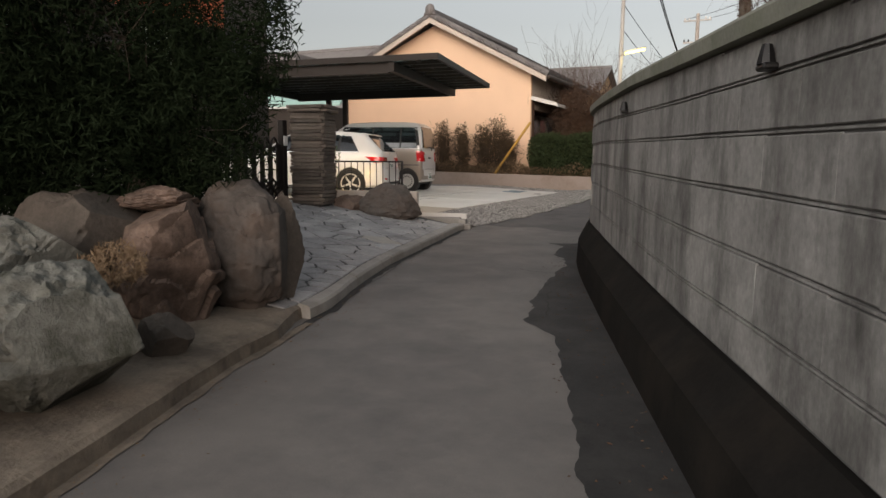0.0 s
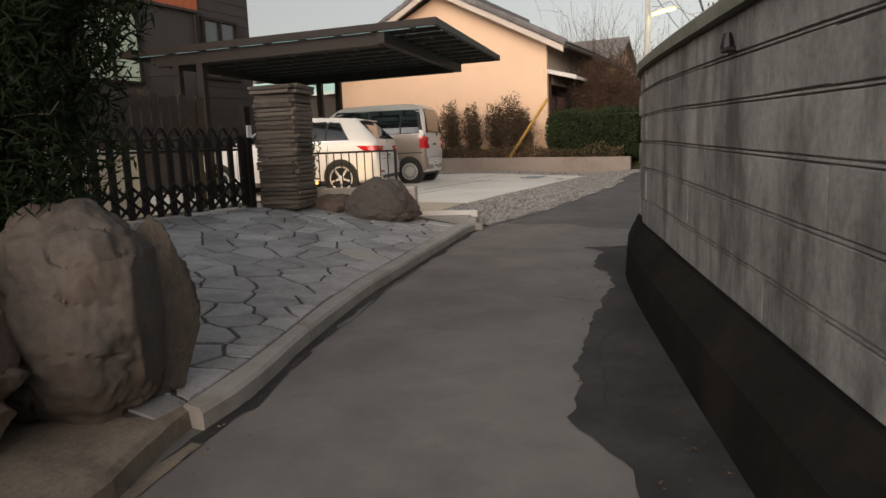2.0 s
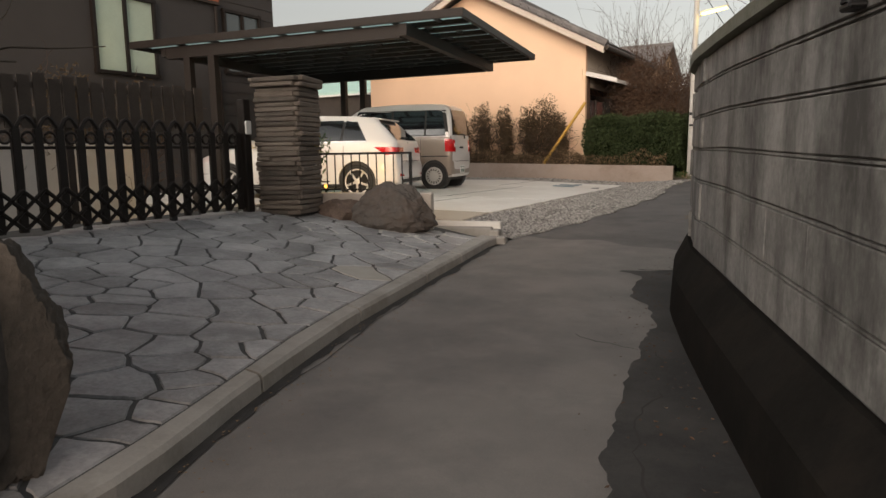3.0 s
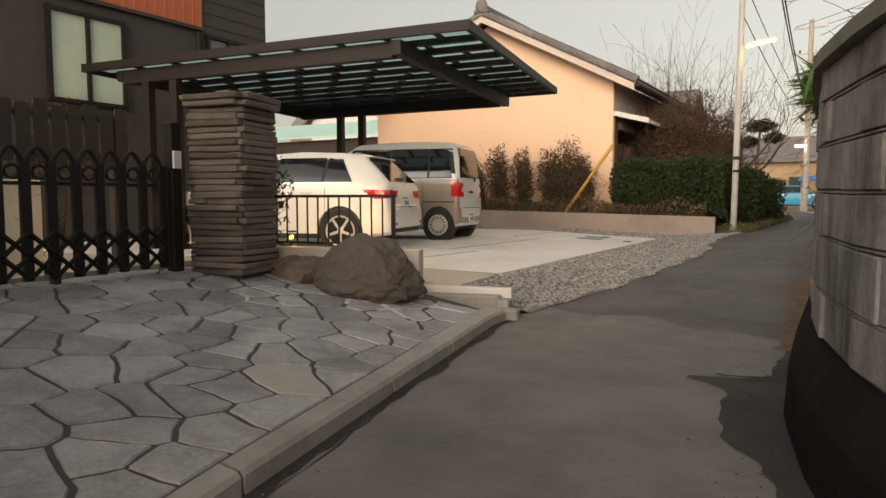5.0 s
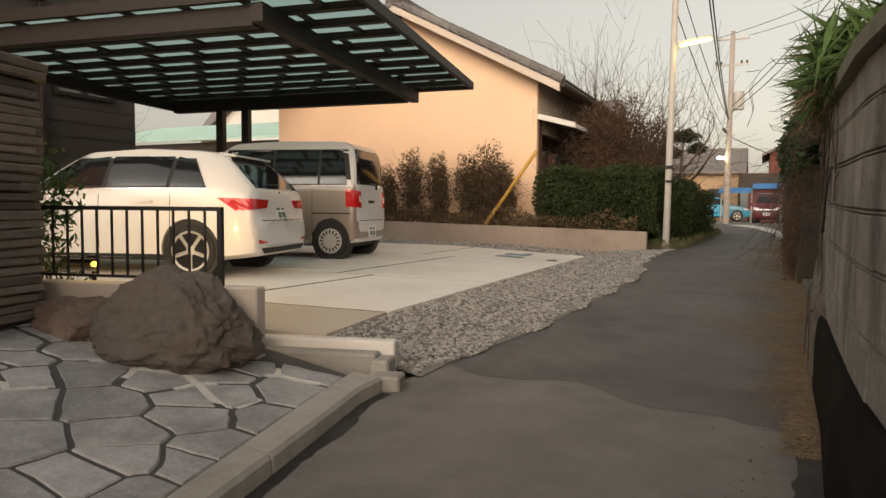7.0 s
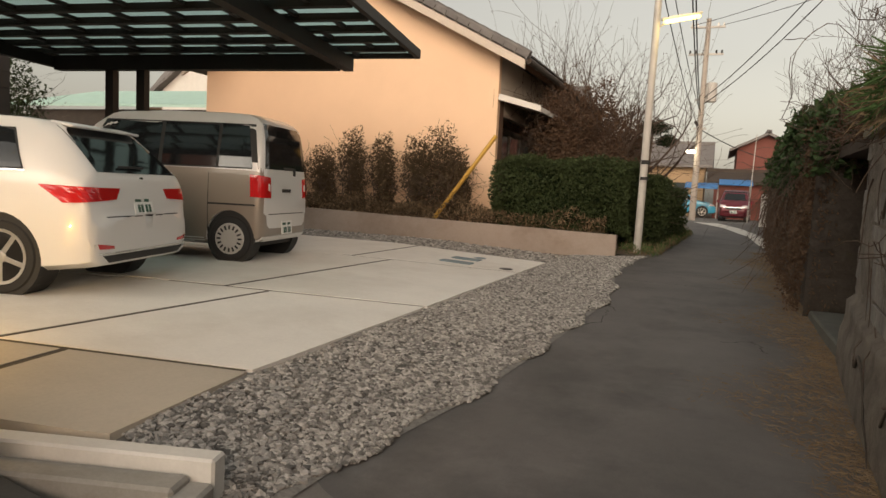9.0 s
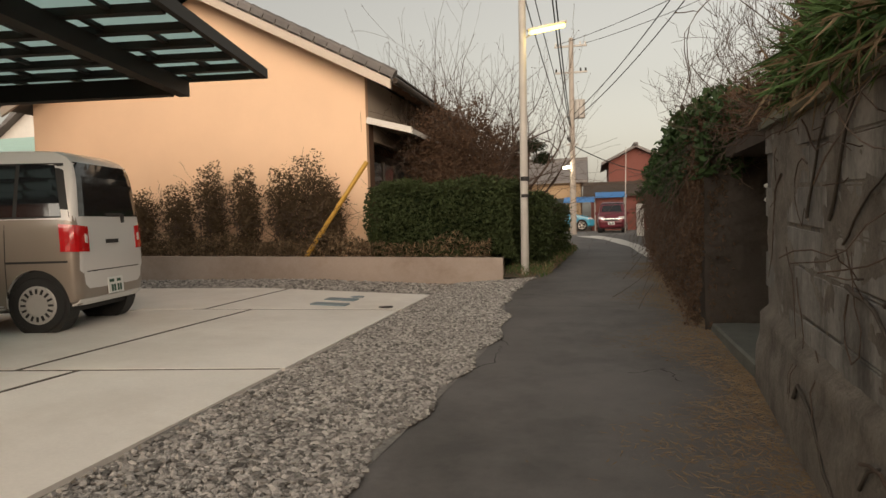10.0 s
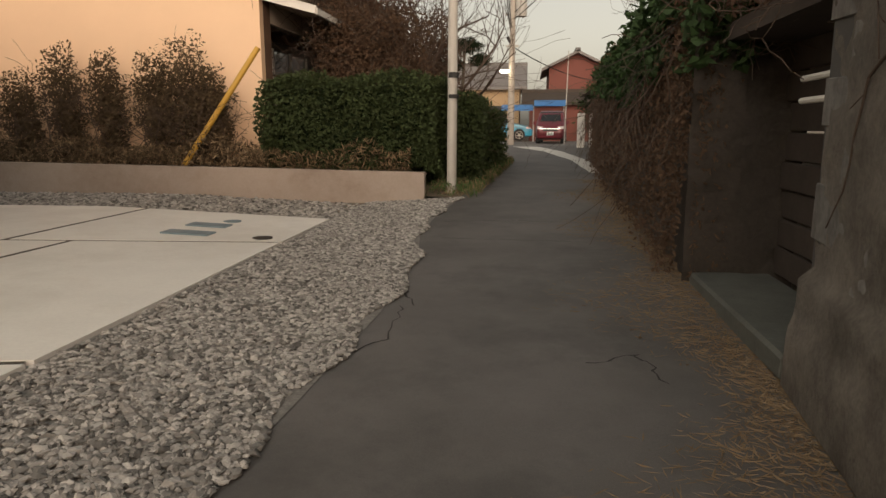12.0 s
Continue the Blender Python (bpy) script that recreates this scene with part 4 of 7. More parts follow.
    part("bumper_trim", skin.panel((1, 0, 0), [(0, 0.66, 0.26), (0, -0.66, 0.26), (0, -0.66, 0.31), (0, 0.66, 0.31)], 0.016, (14, 2)), PAINT_WHITE, body)
    part("tailgate_gap", skin.panel((1, 0, 0), [(0, 0.56, 0.565), (0, -0.56, 0.565), (0, -0.56, 0.575), (0, 0.56, 0.575)], 0.0015, (10, 1)), BLACK, body)
    part("wiper", boxm((0.02, -0.06, 1.12), (0.03, 0.36, 0.03), bevel=0.006), BLACK, body)
    part("wiper_foot", boxm((0.015, -0.24, 1.08), (0.04, 0.05, 0.09), bevel=0.008), BLACK, body)
    part("tailgate_handle", skin.panel((1, 0, 0), [(0, 0.16, 0.83), (0, -0.1, 0.83), (0, -0.1, 0.87), (0, 0.16, 0.87)], 0.01, (4, 1)), BLACK, body)
    part("badge", lathe([(0.035, 0), (0.035, 0.012)], 12), CHROME, body).matrix_local = pose(0.02, 0.0, 0.93, 0, 0, -90)
    part("windscreen", skin.panel((-1, 0, -0.5), [(2.83, -0.6, 1.08), (2.83, 0.6, 1.08), (2.3, 0.55, 1.55), (2.3, -0.55, 1.55)], 0.004, (8, 6)), GLASS, body)
    part("grille", skin.panel((-1, 0, 0), [(L, -0.36, 0.62), (L, 0.36, 0.62), (L, 0.36, 0.76), (L, -0.36, 0.76)], 0.008, (8, 3)), BLACK, body)
    part("grille_bar", skin.panel((-1, 0, 0), [(L, -0.5, 0.72), (L, 0.5, 0.72), (L, 0.5, 0.75), (L, -0.5, 0.75)], 0.016, (8, 1)), CHROME, body)
    plate_with_marks(body, pose(-0.004, 0.0, 0.4, 0, 4, 0))
    if lamps_front:
        plate_with_marks(car, pose(L + 0.005, 0, 0.5, 0, 0, 180))
    return car


hatch = hatchback("white_car", pose(-8.018, 14.727, 0.435, 0, 0, 196.2), PAINT_WHITE, "white estate hatchback parked under the carport on concrete")
van = box_van("small_van", pose(-8.441, 17.567, 0.447, 0, 0, 190.9), PAINT_TAUPE, PAINT_WHITE, "two-tone white and taupe boxy small van parked on concrete", tall=1.09, rise=0.1)
red_van = box_van("red_van", pose(-2.0, 51.2, 0.57, 0, 0, -94), PAINT_RED, PAINT_RED, "dark red boxy small van parked facing the lane", lamps_front=True)
blue_car = hatchback("blue_car", pose(-7.4, 56.0, 0.57, 0, 0, 6), PAINT_BLUE, "light blue hatchback with pale roof parked by the street", detail=False)

# ---- plants, rocks and other loose shapes ----
def leaf_cloud(name, points, length, width, material, parent=None, up=0.0, seed=1, out=None):
    """Many small folded leaves at the points, as one mesh."""
    rng = np.random.default_rng(seed)
    c = np.asarray(points, float)
    n = len(c)
    a = rng.normal(size=(n, 3))
    a[:, 2] += up
    if out is not None:
        a += out
    a /= np.linalg.norm(a, axis=1)[:, None]
    b = np.cross(a, rng.normal(size=(n, 3)))
    b /= np.linalg.norm(b, axis=1)[:, None]
    nn = np.cross(a, b)
    L = (length * rng.uniform(0.6, 1.3, n))[:, None]
    W = (width * rng.uniform(0.6, 1.3, n))[:, None]
    v = np.stack([c - a * L / 2, c + b * W / 2 + nn * W * 0.2, c + a * L / 2, c - b * W / 2 + nn * W * 0.2], 1).reshape(-1, 3)
    f = np.arange(4 * n).reshape(n, 4)
    f = np.concatenate([f[:, [0, 1, 2]], f[:, [0, 2, 3]]])
    return raw(name, v.tolist(), f.tolist(), material, parent)


def blob_points(blobs, n, seed, shell=0.55, rough=0.18):
    """Points in the outer shells of several ellipsoids."""
    rng = np.random.default_rng(seed)
    vol = np.array([b[1][0] * b[1][1] * b[1][2] for b in blobs])
    vol = vol ** 0.45
    pick = rng.choice(len(blobs), n, p=vol / vol.sum())
    d = rng.normal(size=(n, 3))
    d /= np.linalg.norm(d, axis=1)[:, None]
    r = shell + (1 - shell) * rng.random(n) ** 0.6
    lump = 1 + rough * (np.sin(d[:, 0] * 7 + pick) + np.sin(d[:, 1] * 8 + 2 * pick) + np.sin(d[:, 2] * 9)) / 1.7
    c = np.array([blobs[i][0] for i in pick])
    s = np.array([blobs[i][1] for i in pick])
    return c + d * s * (r * lump)[:, None]


def tube_path(verts, faces, pts, radii, seg=5):
    base = len(verts)
    prev = None
    for i, p in enumerate(pts):
        d = (pts[min(i + 1, len(pts) - 1)] - pts[max(i - 1, 0)])
        if d.length < 1e-6:
            d = Vector((0, 0, 1))
        q = d.to_track_quat("Z", "Y")
        for k in range(seg):
            a = 2 * math.pi * k / seg
            verts.append(tuple(p + q @ Vector((math.cos(a) * radii[i], math.sin(a) * radii[i], 0))))
        if i:
            for k in range(seg):
                a0, a1 = base + (i - 1) * seg + k, base + (i - 1) * seg + (k + 1) % seg
                faces.append((a0, a1, a1 + seg, a0 + seg))
    faces.append(tuple(base + (len(pts) - 1) * seg + k for k in range(seg)))


def grow(verts, faces, rng, start, way, length, radius, level, spread=0.7, lift=0.25, wob=0.25, kids=4, ends=None, min_r=0.003):
    pts, radii = [start.copy()], [radius]
    d = way.normalized()
    n = 5 if level > 0 else 4
    for i in range(n):
        d = (d + Vector((rng.gauss(0, wob), rng.gauss(0, wob), rng.gauss(0, wob) + lift * 0.15))).normalized()
        pts.append(pts[-1] + d * length / n)
        radii.append(max(min_r, radius * (1 - 0.75 * (i + 1) / n)))
    tube_path(verts, faces, pts, radii, 6 if level > 1 else 4)
    if ends is not None:
        ends.append(pts[-1])
    if level > 0:
        for k in range(kids):
            i = rng.randint(1, n)
            side = Vector((rng.gauss(0, 1), rng.gauss(0, 1), rng.gauss(0, 0.5) + lift)).normalized()
            nd = (d * (1 - spread) + side * spread).normalized()
            grow(verts, faces, rng, pts[i], nd, length * rng.uniform(0.5, 0.75), radii[i] * 0.7, level - 1, spread, lift, wob, kids, ends, min_r)


def bare_tree(name, base, height, radius, seed, label, levels=3, kids=5, way=(0, 0, 1), spread=0.65, lift=0.4, material=TWIG, trunk_frac=0.45, leaves=None):
    rng = random.Random(seed)
    tree = tagged(empty(name, pose(*base)), label, "tree")
    v, f = [], []
    top = Vector(way).normalized() * height * trunk_frac
    tube_path(v, f, [Vector((0, 0, -0.1)), top * 0.5 + Vector((rng.uniform(-.05, .05), 0.02, 0)), top], [radius, radius * 0.85, radius * 0.65], 8)
    raw("trunk", v, f, BARK, tree, True)
    v, f, ends = [], [], []
    for k in range(kids + 1):
        s = top * rng.uniform(0.6, 1.0)
        d = Vector((rng.gauss(0, 0.7), rng.gauss(0, 0.7), rng.uniform(0.4, 1.2)))
        grow(v, f, rng, s, d, height * (1 - trunk_frac) * rng.uniform(0.6, 0.9), radius * 0.5, levels, spread, lift, 0.2, kids - 1, ends)
    raw("branch_work", v, f, material, tree)
    if leaves:
        pts = np.array([tuple(e) for e in ends])
        r = np.random.default_rng(seed)
        pts = np.repeat(pts, leaves[0], 0) + r.normal(size=(len(pts) * leaves[0], 3)) * leaves[1]
        leaf_cloud("crown", pts, leaves[2], leaves[2] * 0.5, leaves[3], tree, seed=seed)
    return tree


def boulder(name, c, size, seed, material, label, flat=5, rough=0.22, rot=0, sub=6, strata=0.0, under=0.0, peak=0.0):
    bm = bmesh.new()
    bmesh.ops.create_icosphere(bm, subdivisions=sub, radius=1)
    rng = random.Random(seed)
    planes = [(Vector((rng.gauss(0, 1), rng.gauss(0, 1), rng.gauss(0, 0.8))).normalized(), rng.uniform(0.62, 0.86)) for _ in range(flat + 2)]
    off = Vector((seed * 3.1, seed * 1.7, 0))
    for p in bm.verts:
        d = p.co.copy()
        r = 1 + min(rough, 0.2) * noise.fractal(d * 1.3 + off, 0.9, 2.1, 5) + (0.02 if peak else 0.06) * noise.fractal(d * 4.5 + off, 0.7, 2.1, 5)
        cr = abs(noise.noise(Vector((d.x * 1.1, d.y * 1.1, d.z * 2.6)) + off * 2))
        r -= 0.035 * max(0.0, 0.07 - cr) / 0.07
        r += 0.035 * noise.noise(Vector((d.x * 2, d.y * 2, d.z * 9)) + off)
        q = d * r
        for n, h in planes:
            e = q.dot(n) - h
            if e > 0:
                q -= n * e * 0.95
        if strata:
            h = q.dot(Vector((-0.35, 0.1, 0.93))) * 2.7 + 1.1 * noise.noise(d * 1.3 + off)
            q *= 1 - strata * (1 - (h - math.floor(h))) ** 1.5 * max(0.0, min(1.0, 0.4 + d.x))
        if under and q.z < 0:
            k = 1 - under * min(1, -q.z / 0.6) * max(0.0, min(1.0, 0.45 + d.x * 0.8 - d.y * 0.3))
            q.x, q.y = q.x * k, q.y * k
        if peak:
            k = 1 + peak * (0.35 - 0.75 * q.z)
            q.x, q.y = q.x * k, q.y * k
        if q.z < -0.8:
            q.z = -0.8
        p.co = Vector((q.x * size[0], q.y * size[1], (q.z + 0.8) * size[2] / 1.75))
    ob = part(name, bm, material, smooth=True)
    ob.data.set_sharp_from_angle(angle=radians(34))
    ob.matrix_world = pose(*c, 0, 0, rot)
    return tagged(ob, label, "rock", "garden boulders")


# ---- earth ledge, garden bank and boulders ----
v, f = [], []
ys = steps(-6, 4.72, 0.12)
for y in ys:
    x = road_left(y) - 0.1 * min(1, max(0, (y - 4.0) / 0.5))
    j = 0.02 * noise.noise((0, y * 3, 2))
    for dx, z in ((0.02, -0.05), (0.0 + j, 0.085), (-0.04 + j, 0.105), (-0.3, 0.12 + j), (-0.75, 0.15)):
        v.append((x + dx, y, z))
for i in range(len(ys) - 1):
    for j in range(4):
        a = i * 5 + j
        f.append((a, a + 1, a + 6, a + 5))
a = (len(ys) - 1) * 5
f.append((a, a + 1, a + 2, a + 3, a + 4))
tagged(raw("ledge", v, f, LEDGE), "low earthy concrete ledge below the boulders", "ledge", kind="structure")
v, f = strip(steps(-6, 5.1, 0.3), lambda y: -9, lambda y: road_left(y) - 0.7, lambda x, y: 0.13 + 0.42 * min(1, max(0, (road_left(y) - 0.75 - x) / 0.7)) * min(1, max(0.1, (5.3 - y) / 1.0)) + 0.03 * noise.noise((x * 3, y * 3, 0)), 14)
tagged(raw("garden_bank", v, f, EARTH), "dark soil bank behind the boulders", "ground", kind="structure")
for c, size, seed, m, label, flat, rough, rot in [
        ((-3.66, 4.42, 0.1), (0.42, 0.4, 0.98), 3, ROCK_SMOOTH, "tall rounded brown-grey boulder on the ledge", 1, 0.12, 20),
        ((-3.57, 4.72, 0.1), (0.25, 0.24, 0.86), 9, ROCK_DARK, "mossy upright boulder beside the paved forecourt", 6, 0.25, 50),
        ((-3.66, 3.7, 0.1), (0.44, 0.4, 0.98), 5, ROCK_RED, "reddish angular fissured boulder", 9, 0.3, 10),
        ((-2.99, 2.28, 0.04), (0.52, 0.46, 0.7), 7, ROCK_GREY, "large pale grey-green boulder low on the ledge", 5, 0.3, -30),
        ((-3.85, 2.72, 0.32), (0.42, 0.4, 0.62), 11, ROCK_GREY, "grey-green boulder with hollows on the bank", 7, 0.35, 0),
        ((-4.2, 3.4, 0.4), (0.5, 0.42, 0.66), 13, ROCK_DARK, "dark boulder half hidden under the conifer", 6, 0.25, 15),
        ((-3.07, 3.08, 0.11), (0.17, 0.14, 0.25), 15, ROCK_DARK, "small dark square stone on the ledge", 8, 0.1, 25),
        ((-3.9, 3.85, 0.88), (0.34, 0.26, 0.2), 17, ROCK_RED, "flat pale stone lying on top of boulders", 6, 0.2, 5),
        ((-3.05, 1.3, 0.1), (0.5, 0.42, 0.8), 19, ROCK_GREY, "grey boulder on the ledge", 6, 0.25, 40),
        ((-3.9, 1.7, 0.4), (0.5, 0.5, 0.6), 21, ROCK_DARK, "dark boulder on the soil bank", 6, 0.25, 70),
        ((-6.0, 10.98, 0.2), (0.42, 0.27, 0.68), 44, ROCK_SMOOTH, "large smooth brown-grey boulder against the low wall", -2, 0.2, 13),
        ((-6.72, 10.86, 0.32), (0.36, 0.26, 0.34), 27, ROCK_RED, "reddish stone between pillar and boulder", 6, 0.25, 30)]:
    boulder("boulder", c, size, seed, m, label, flat, rough, rot, strata=0.13 if m == ROCK_RED else 0.0, under=0.45 if seed == 7 else 0.0 if c[1] > 9 else 0.12, peak=0.6 if seed == 44 else 0.05 if seed == 3 else 0.0)

tuft = tagged(empty("moss_tuft", pose(-3.3, 2.95, 0.62)), "brown and yellow tuft of dry moss between boulders", "plant")
leaf_cloud("leaves", blob_points([((0, 0, 0.04), (0.2, 0.16, 0.13))], 1500, 3), 0.05, 0.008, LEAF_DRY, tuft, up=0.8, seed=4)

conifer = tagged(empty("conifer_tree", pose(-4.75, 4.3, 0.4)), "dense dark green conifer overhanging the boulders", "tree")
rng = random.Random(8)
v, f = [], []
tube_path(v, f, [Vector((0, 0, -0.1)), Vector((0.05, 0.1, 0.6)), Vector((-0.15, 0.3, 1.4)), Vector((-0.2, 0.2, 3.0))], [0.16, 0.13, 0.11, 0.05], 9)
raw("trunk", v, f, BARK, conifer, True)
v, f = [], []
for k in range(26):
    z = rng.uniform(0.5, 2.7)
    a = rng.uniform(0, 6.28)
    grow(v, f, rng, Vector((-0.1, 0.2, z)), Vector((math.cos(a), math.sin(a), 0.1)), rng.uniform(0.8, 1.2), 0.022, 1, 0.6, 0.1, 0.2, 2)
raw("limb_work", v, f, BARK, conifer)
crown = [((0.95, 0.2, 2.35), (0.64, 0.5, 1.3)), ((-0.2, -0.5, 2.2), (1.3, 1.1, 1.5)), ((0.5, 0.15, 1.25), (0.72, 0.52, 0.78)), ((-0.3, -0.3, 0.95), (1.2, 0.95, 0.8)), ((-0.6, -1.4, 2.2), (1.35, 1.5, 1.75)), ((-0.9, -0.3, 1.05), (1.3, 1.4, 0.75)),
         ((-0.9, -2.6, 2.0), (1.3, 1.2, 1.7)), ((-1.2, 0.0, 3.3), (1.6, 1.3, 1.5)), ((-1.6, -1.8, 3.2), (1.5, 1.8, 1.5)), ((-2.2, 0.0, 1.6), (1.3, 1.2, 1.3))]
pts = blob_points(crown, 270000, 5, 0.5, 0.16)
leaf_cloud("crown", pts, 0.085, 0.014, LEAF_DARK, conifer, up=0.3, seed=6)
pts = blob_points(crown[:2], 7000, 15, 0.88, 0.14)
pts = pts[pts[:, 2] > 2.2]
leaf_cloud("crown_tips", pts, 0.075, 0.01, LEAF_GREEN, conifer, up=0.6, seed=7)

# ---- forecourt: kerb, crazy paving, gate, pillar ----
kerb = tagged(empty("kerb"), "pale concrete kerb stones between forecourt and lane", "kerb", kind="structure")
ys = [4.62, 6.05, 7.55, 9.1, 10.2, 11.62]
for a, b in zip(ys, ys[1:]):
    bm = bmesh.new()
    rings = []
    for y in steps(a + 0.012, b - 0.012, 0.3):
        x0, x1 = road_left(y), kerb_in(y)
        z = road_z(y)
        rings.append([bm.verts.new(p) for p in ((x0, y, z - 0.05), (x0 - 0.005, y, z + 0.085), (x0 - 0.025, y, z + 0.108), (x1 + 0.02, y, z + 0.12), (x1, y, z + 0.105), (x1, y, z - 0.05))])
    for r, s in zip(rings, rings[1:]):
        for j in range(6):
            bm.faces.new((r[j], r[(j + 1) % 6], s[(j + 1) % 6], s[j]))
    bm.faces.new(rings[0])
    bm.faces.new(rings[-1])
    bmesh.ops.recalc_face_normals(bm, faces=bm.faces)
    part("kerb_stone", bm, KERB, kerb)

v, f = strip(steps(4.4, 11.62, 0.25), lambda y: -8.4, lambda y: kerb_in(max(y, 4.6)) - 0.003, lambda x, y: pave_z(x, y) - 0.005, 14)
paving = tagged(raw("paving", v, f, MORTAR), "forecourt of grey crazy paving with dark joints", "pavement", kind="structure")


def clip(poly, p, n):
    """The part of a plan polygon on the side of p that n points away from."""
    out = []
    for i in range(len(poly)):
        a, b = poly[i], poly[(i + 1) % len(poly)]
        da, db = (a - p).dot(n), (b - p).dot(n)
        if da <= 0:
            out.append(a)
        if da * db < 0:
            out.append(a + (b - a) * (da / (da - db)))
    return out


def lowwall_y(x):
    return 11.43 + 0.24 * (x + 5.66)


rng = random.Random(12)
seeds = []
tries = 0
while tries < 9000:
    tries += 1
    y = rng.uniform(4.3, 11.6)
    x = rng.uniform(-8.2, kerb_in(max(4.6, y)) - 0.02)
    if all(((x - s[0]) * 0.72) ** 2 + (y - s[1]) ** 2 > (0.25 + 0.09 * math.sin(s[0] * 5 + s[1] * 3)) ** 2 for s in seeds):
        seeds.append((x, y))
pale_at = [(-4.82, 8.75), (-5.98, 10.05)]


def bend(q):
    """Bends the straight joints a little, the same on both sides of a joint."""
    return q + 0.035 * Vector((noise.noise((q.x * 3.1, q.y * 3.1, 0)) + 0.5 * noise.noise((q.x * 9, q.y * 9, 5)), noise.noise((q.x * 3.1, q.y * 3.1, 9)) + 0.5 * noise.noise((q.x * 9, q.y * 9, 3))))


for s in seeds:
    if lowwall_y(s[0]) < s[1] or s[0] < -7.9:
        continue
    p = Vector(s)
    poly = [p + Vector(q) for q in ((-0.7, -0.7), (0.7, -0.7), (0.7, 0.7), (-0.7, 0.7))]
    for o in seeds:
        if o != s and abs(o[0] - s[0]) < 1.3 and abs(o[1] - s[1]) < 1.3:
            q = Vector(o)
            poly = clip(poly, (p + q) / 2 - (q - p).normalized() * (0.0115 if s[1] < 10.2 + 0.25 * (s[0] + 5.6) else 0.022), (q - p).normalized())
    y0 = max(4.6, min(11.3, s[1]))
    kd = Vector((kerb_in(y0 + 0.4) - kerb_in(y0 - 0.4), 0.8)).normalized()
    poly = clip(poly, Vector((kerb_in(y0) - 0.012, y0)), Vector((kd.y, -kd.x)))
    poly = clip(poly, Vector((s[0], lowwall_y(s[0]) - 0.05)), Vector((-0.23, 0.97)))
    poly = clip(poly, Vector((0, 4.45)), Vector((0, -1)))
    if len(poly) < 3:
        continue
    poly = [a.lerp(b, k / 4) for a, b in zip(poly, poly[1:] + poly[:1]) for k in range(4)]
    poly = [bend(q) if q.x < kerb_in(max(4.6, min(11.3, q.y))) - 0.06 else q for q in poly]
    cen = sum(poly, Vector((0, 0))) / len(poly)
    tilt = rng.uniform(-0.002, 0.004)
    bm = bmesh.new()
    top = [bm.verts.new((q.x, q.y, pave_z(q.x, q.y) + 0.004 + tilt)) for q in (q - (q - cen).normalized() * 0.008 for q in poly)]
    low = [bm.verts.new((q.x, q.y, pave_z(q.x, q.y) - 0.008)) for q in poly]
    bm.faces.new(top)
    for i in range(len(poly)):
        k = (i + 1) % len(poly)
        bm.faces.new((low[i], low[k], top[k], top[i]))
    bmesh.ops.recalc_face_normals(bm, faces=bm.faces)
    pale = any((s[0] - a) ** 2 + (s[1] - b) ** 2 < 0.04 for a, b in pale_at)
    part("paving_stone", bm, PAVER_LIGHT if pale else PAVER, paving)
# pale mortar in the joints near the low wall
def mortar_band(line, half):
    v, f = [], []
    pts = [Vector(a).lerp(Vector(b), k / 10) for a, b in zip(line, line[1:]) for k in range(10)] + [Vector(line[-1])]
    for i, p in enumerate(pts):
        d = (pts[min(i + 1, len(pts) - 1)] - pts[max(0, i - 1)]).normalized()
        o = Vector((-d.y, d.x)) * half * (1 + 0.5 * noise.noise((p.x * 6, p.y * 6, 0)))
        for q in (p + o, p, p - o):
            v.append((q.x, q.y, pave_z(q.x, q.y) - 0.002))
    for i in range(len(pts) - 1):
        for j in range(2):
            f.append((i * 3 + j, i * 3 + j + 1, i * 3 + j + 4, i * 3 + j + 3))
    raw("pale_mortar", v, f, MORTAR_PALE, paving)


mortar_band([(-6.9, 10.82), (-6.6, 10.74), (-5.95, 10.56), (-5.6, 10.68), (-5.12, 10.7)], 0.13)
mortar_band([(-5.75, 11.1), (-5.1, 11.36)], 0.1)
mortar_band([(-6.6, 9.72), (-5.95, 10.0)], 0.1)

# stacked slate pillar
PIL = pose(-7.27, 10.44, 0, 0, 0, 13)
pillar = tagged(empty("gate_pillar", PIL @ pose(0, 0, 0.5)), "square pillar of stacked brown-grey slate slabs", "pillar")
at_world(part("core", boxm((0, 0, 1.35), (0.5, 0.5, 1.76), PIL), CORE), pillar)
rng = random.Random(5)
meshes = []
for k in range(8):
    bm = bmesh.new()
    box(bm, (0, 0, 0), (0.56, 0.2, 0.061), bevel=0.012)
    for p in bm.verts:
        p.co += Vector((noise.noise(p.co * 9 + Vector((k, 0, 0))) * 0.02, noise.noise(p.co * 9 + Vector((0, k, 3))) * 0.02, noise.noise(p.co * 6 + Vector((2, k, 3))) * 0.008))
    me = bpy.data.meshes.new("slate")
    bm.to_mesh(me)
    bm.free()
    me.materials.append(SLATE)
    meshes.append(me)
inv = pillar.matrix_world.inverted()
for c in range(28):
    z = 0.53 + c * 0.0625
    grown = 0.05 if c >= 26 else 0.0
    for s in range(4):
        j = rng.uniform(-0.02, 0.014)
        m = PIL @ pose(0, 0, z, 0, 0, 90 * s + rng.uniform(-2, 2)) @ pose((0.02 if c % 2 else -0.02) + rng.uniform(-0.02, 0.02), -0.215 + j - grown, 0, rng.uniform(-2, 2), rng.uniform(-1, 1), 0)
        ob = new("slate", meshes[rng.randrange(8)])
        ob.parent = pillar
        ob.matrix_local = inv @ m @ Matrix.Diagonal((1.0 + grown * 2, 1, rng.uniform(0.85, 1.15), 1))

# folding gate
gate = tagged(empty("folding_gate", pose(-7.6, 8.2, 0.55)), "dark bronze folding accordion gate, drawn shut", "gate")


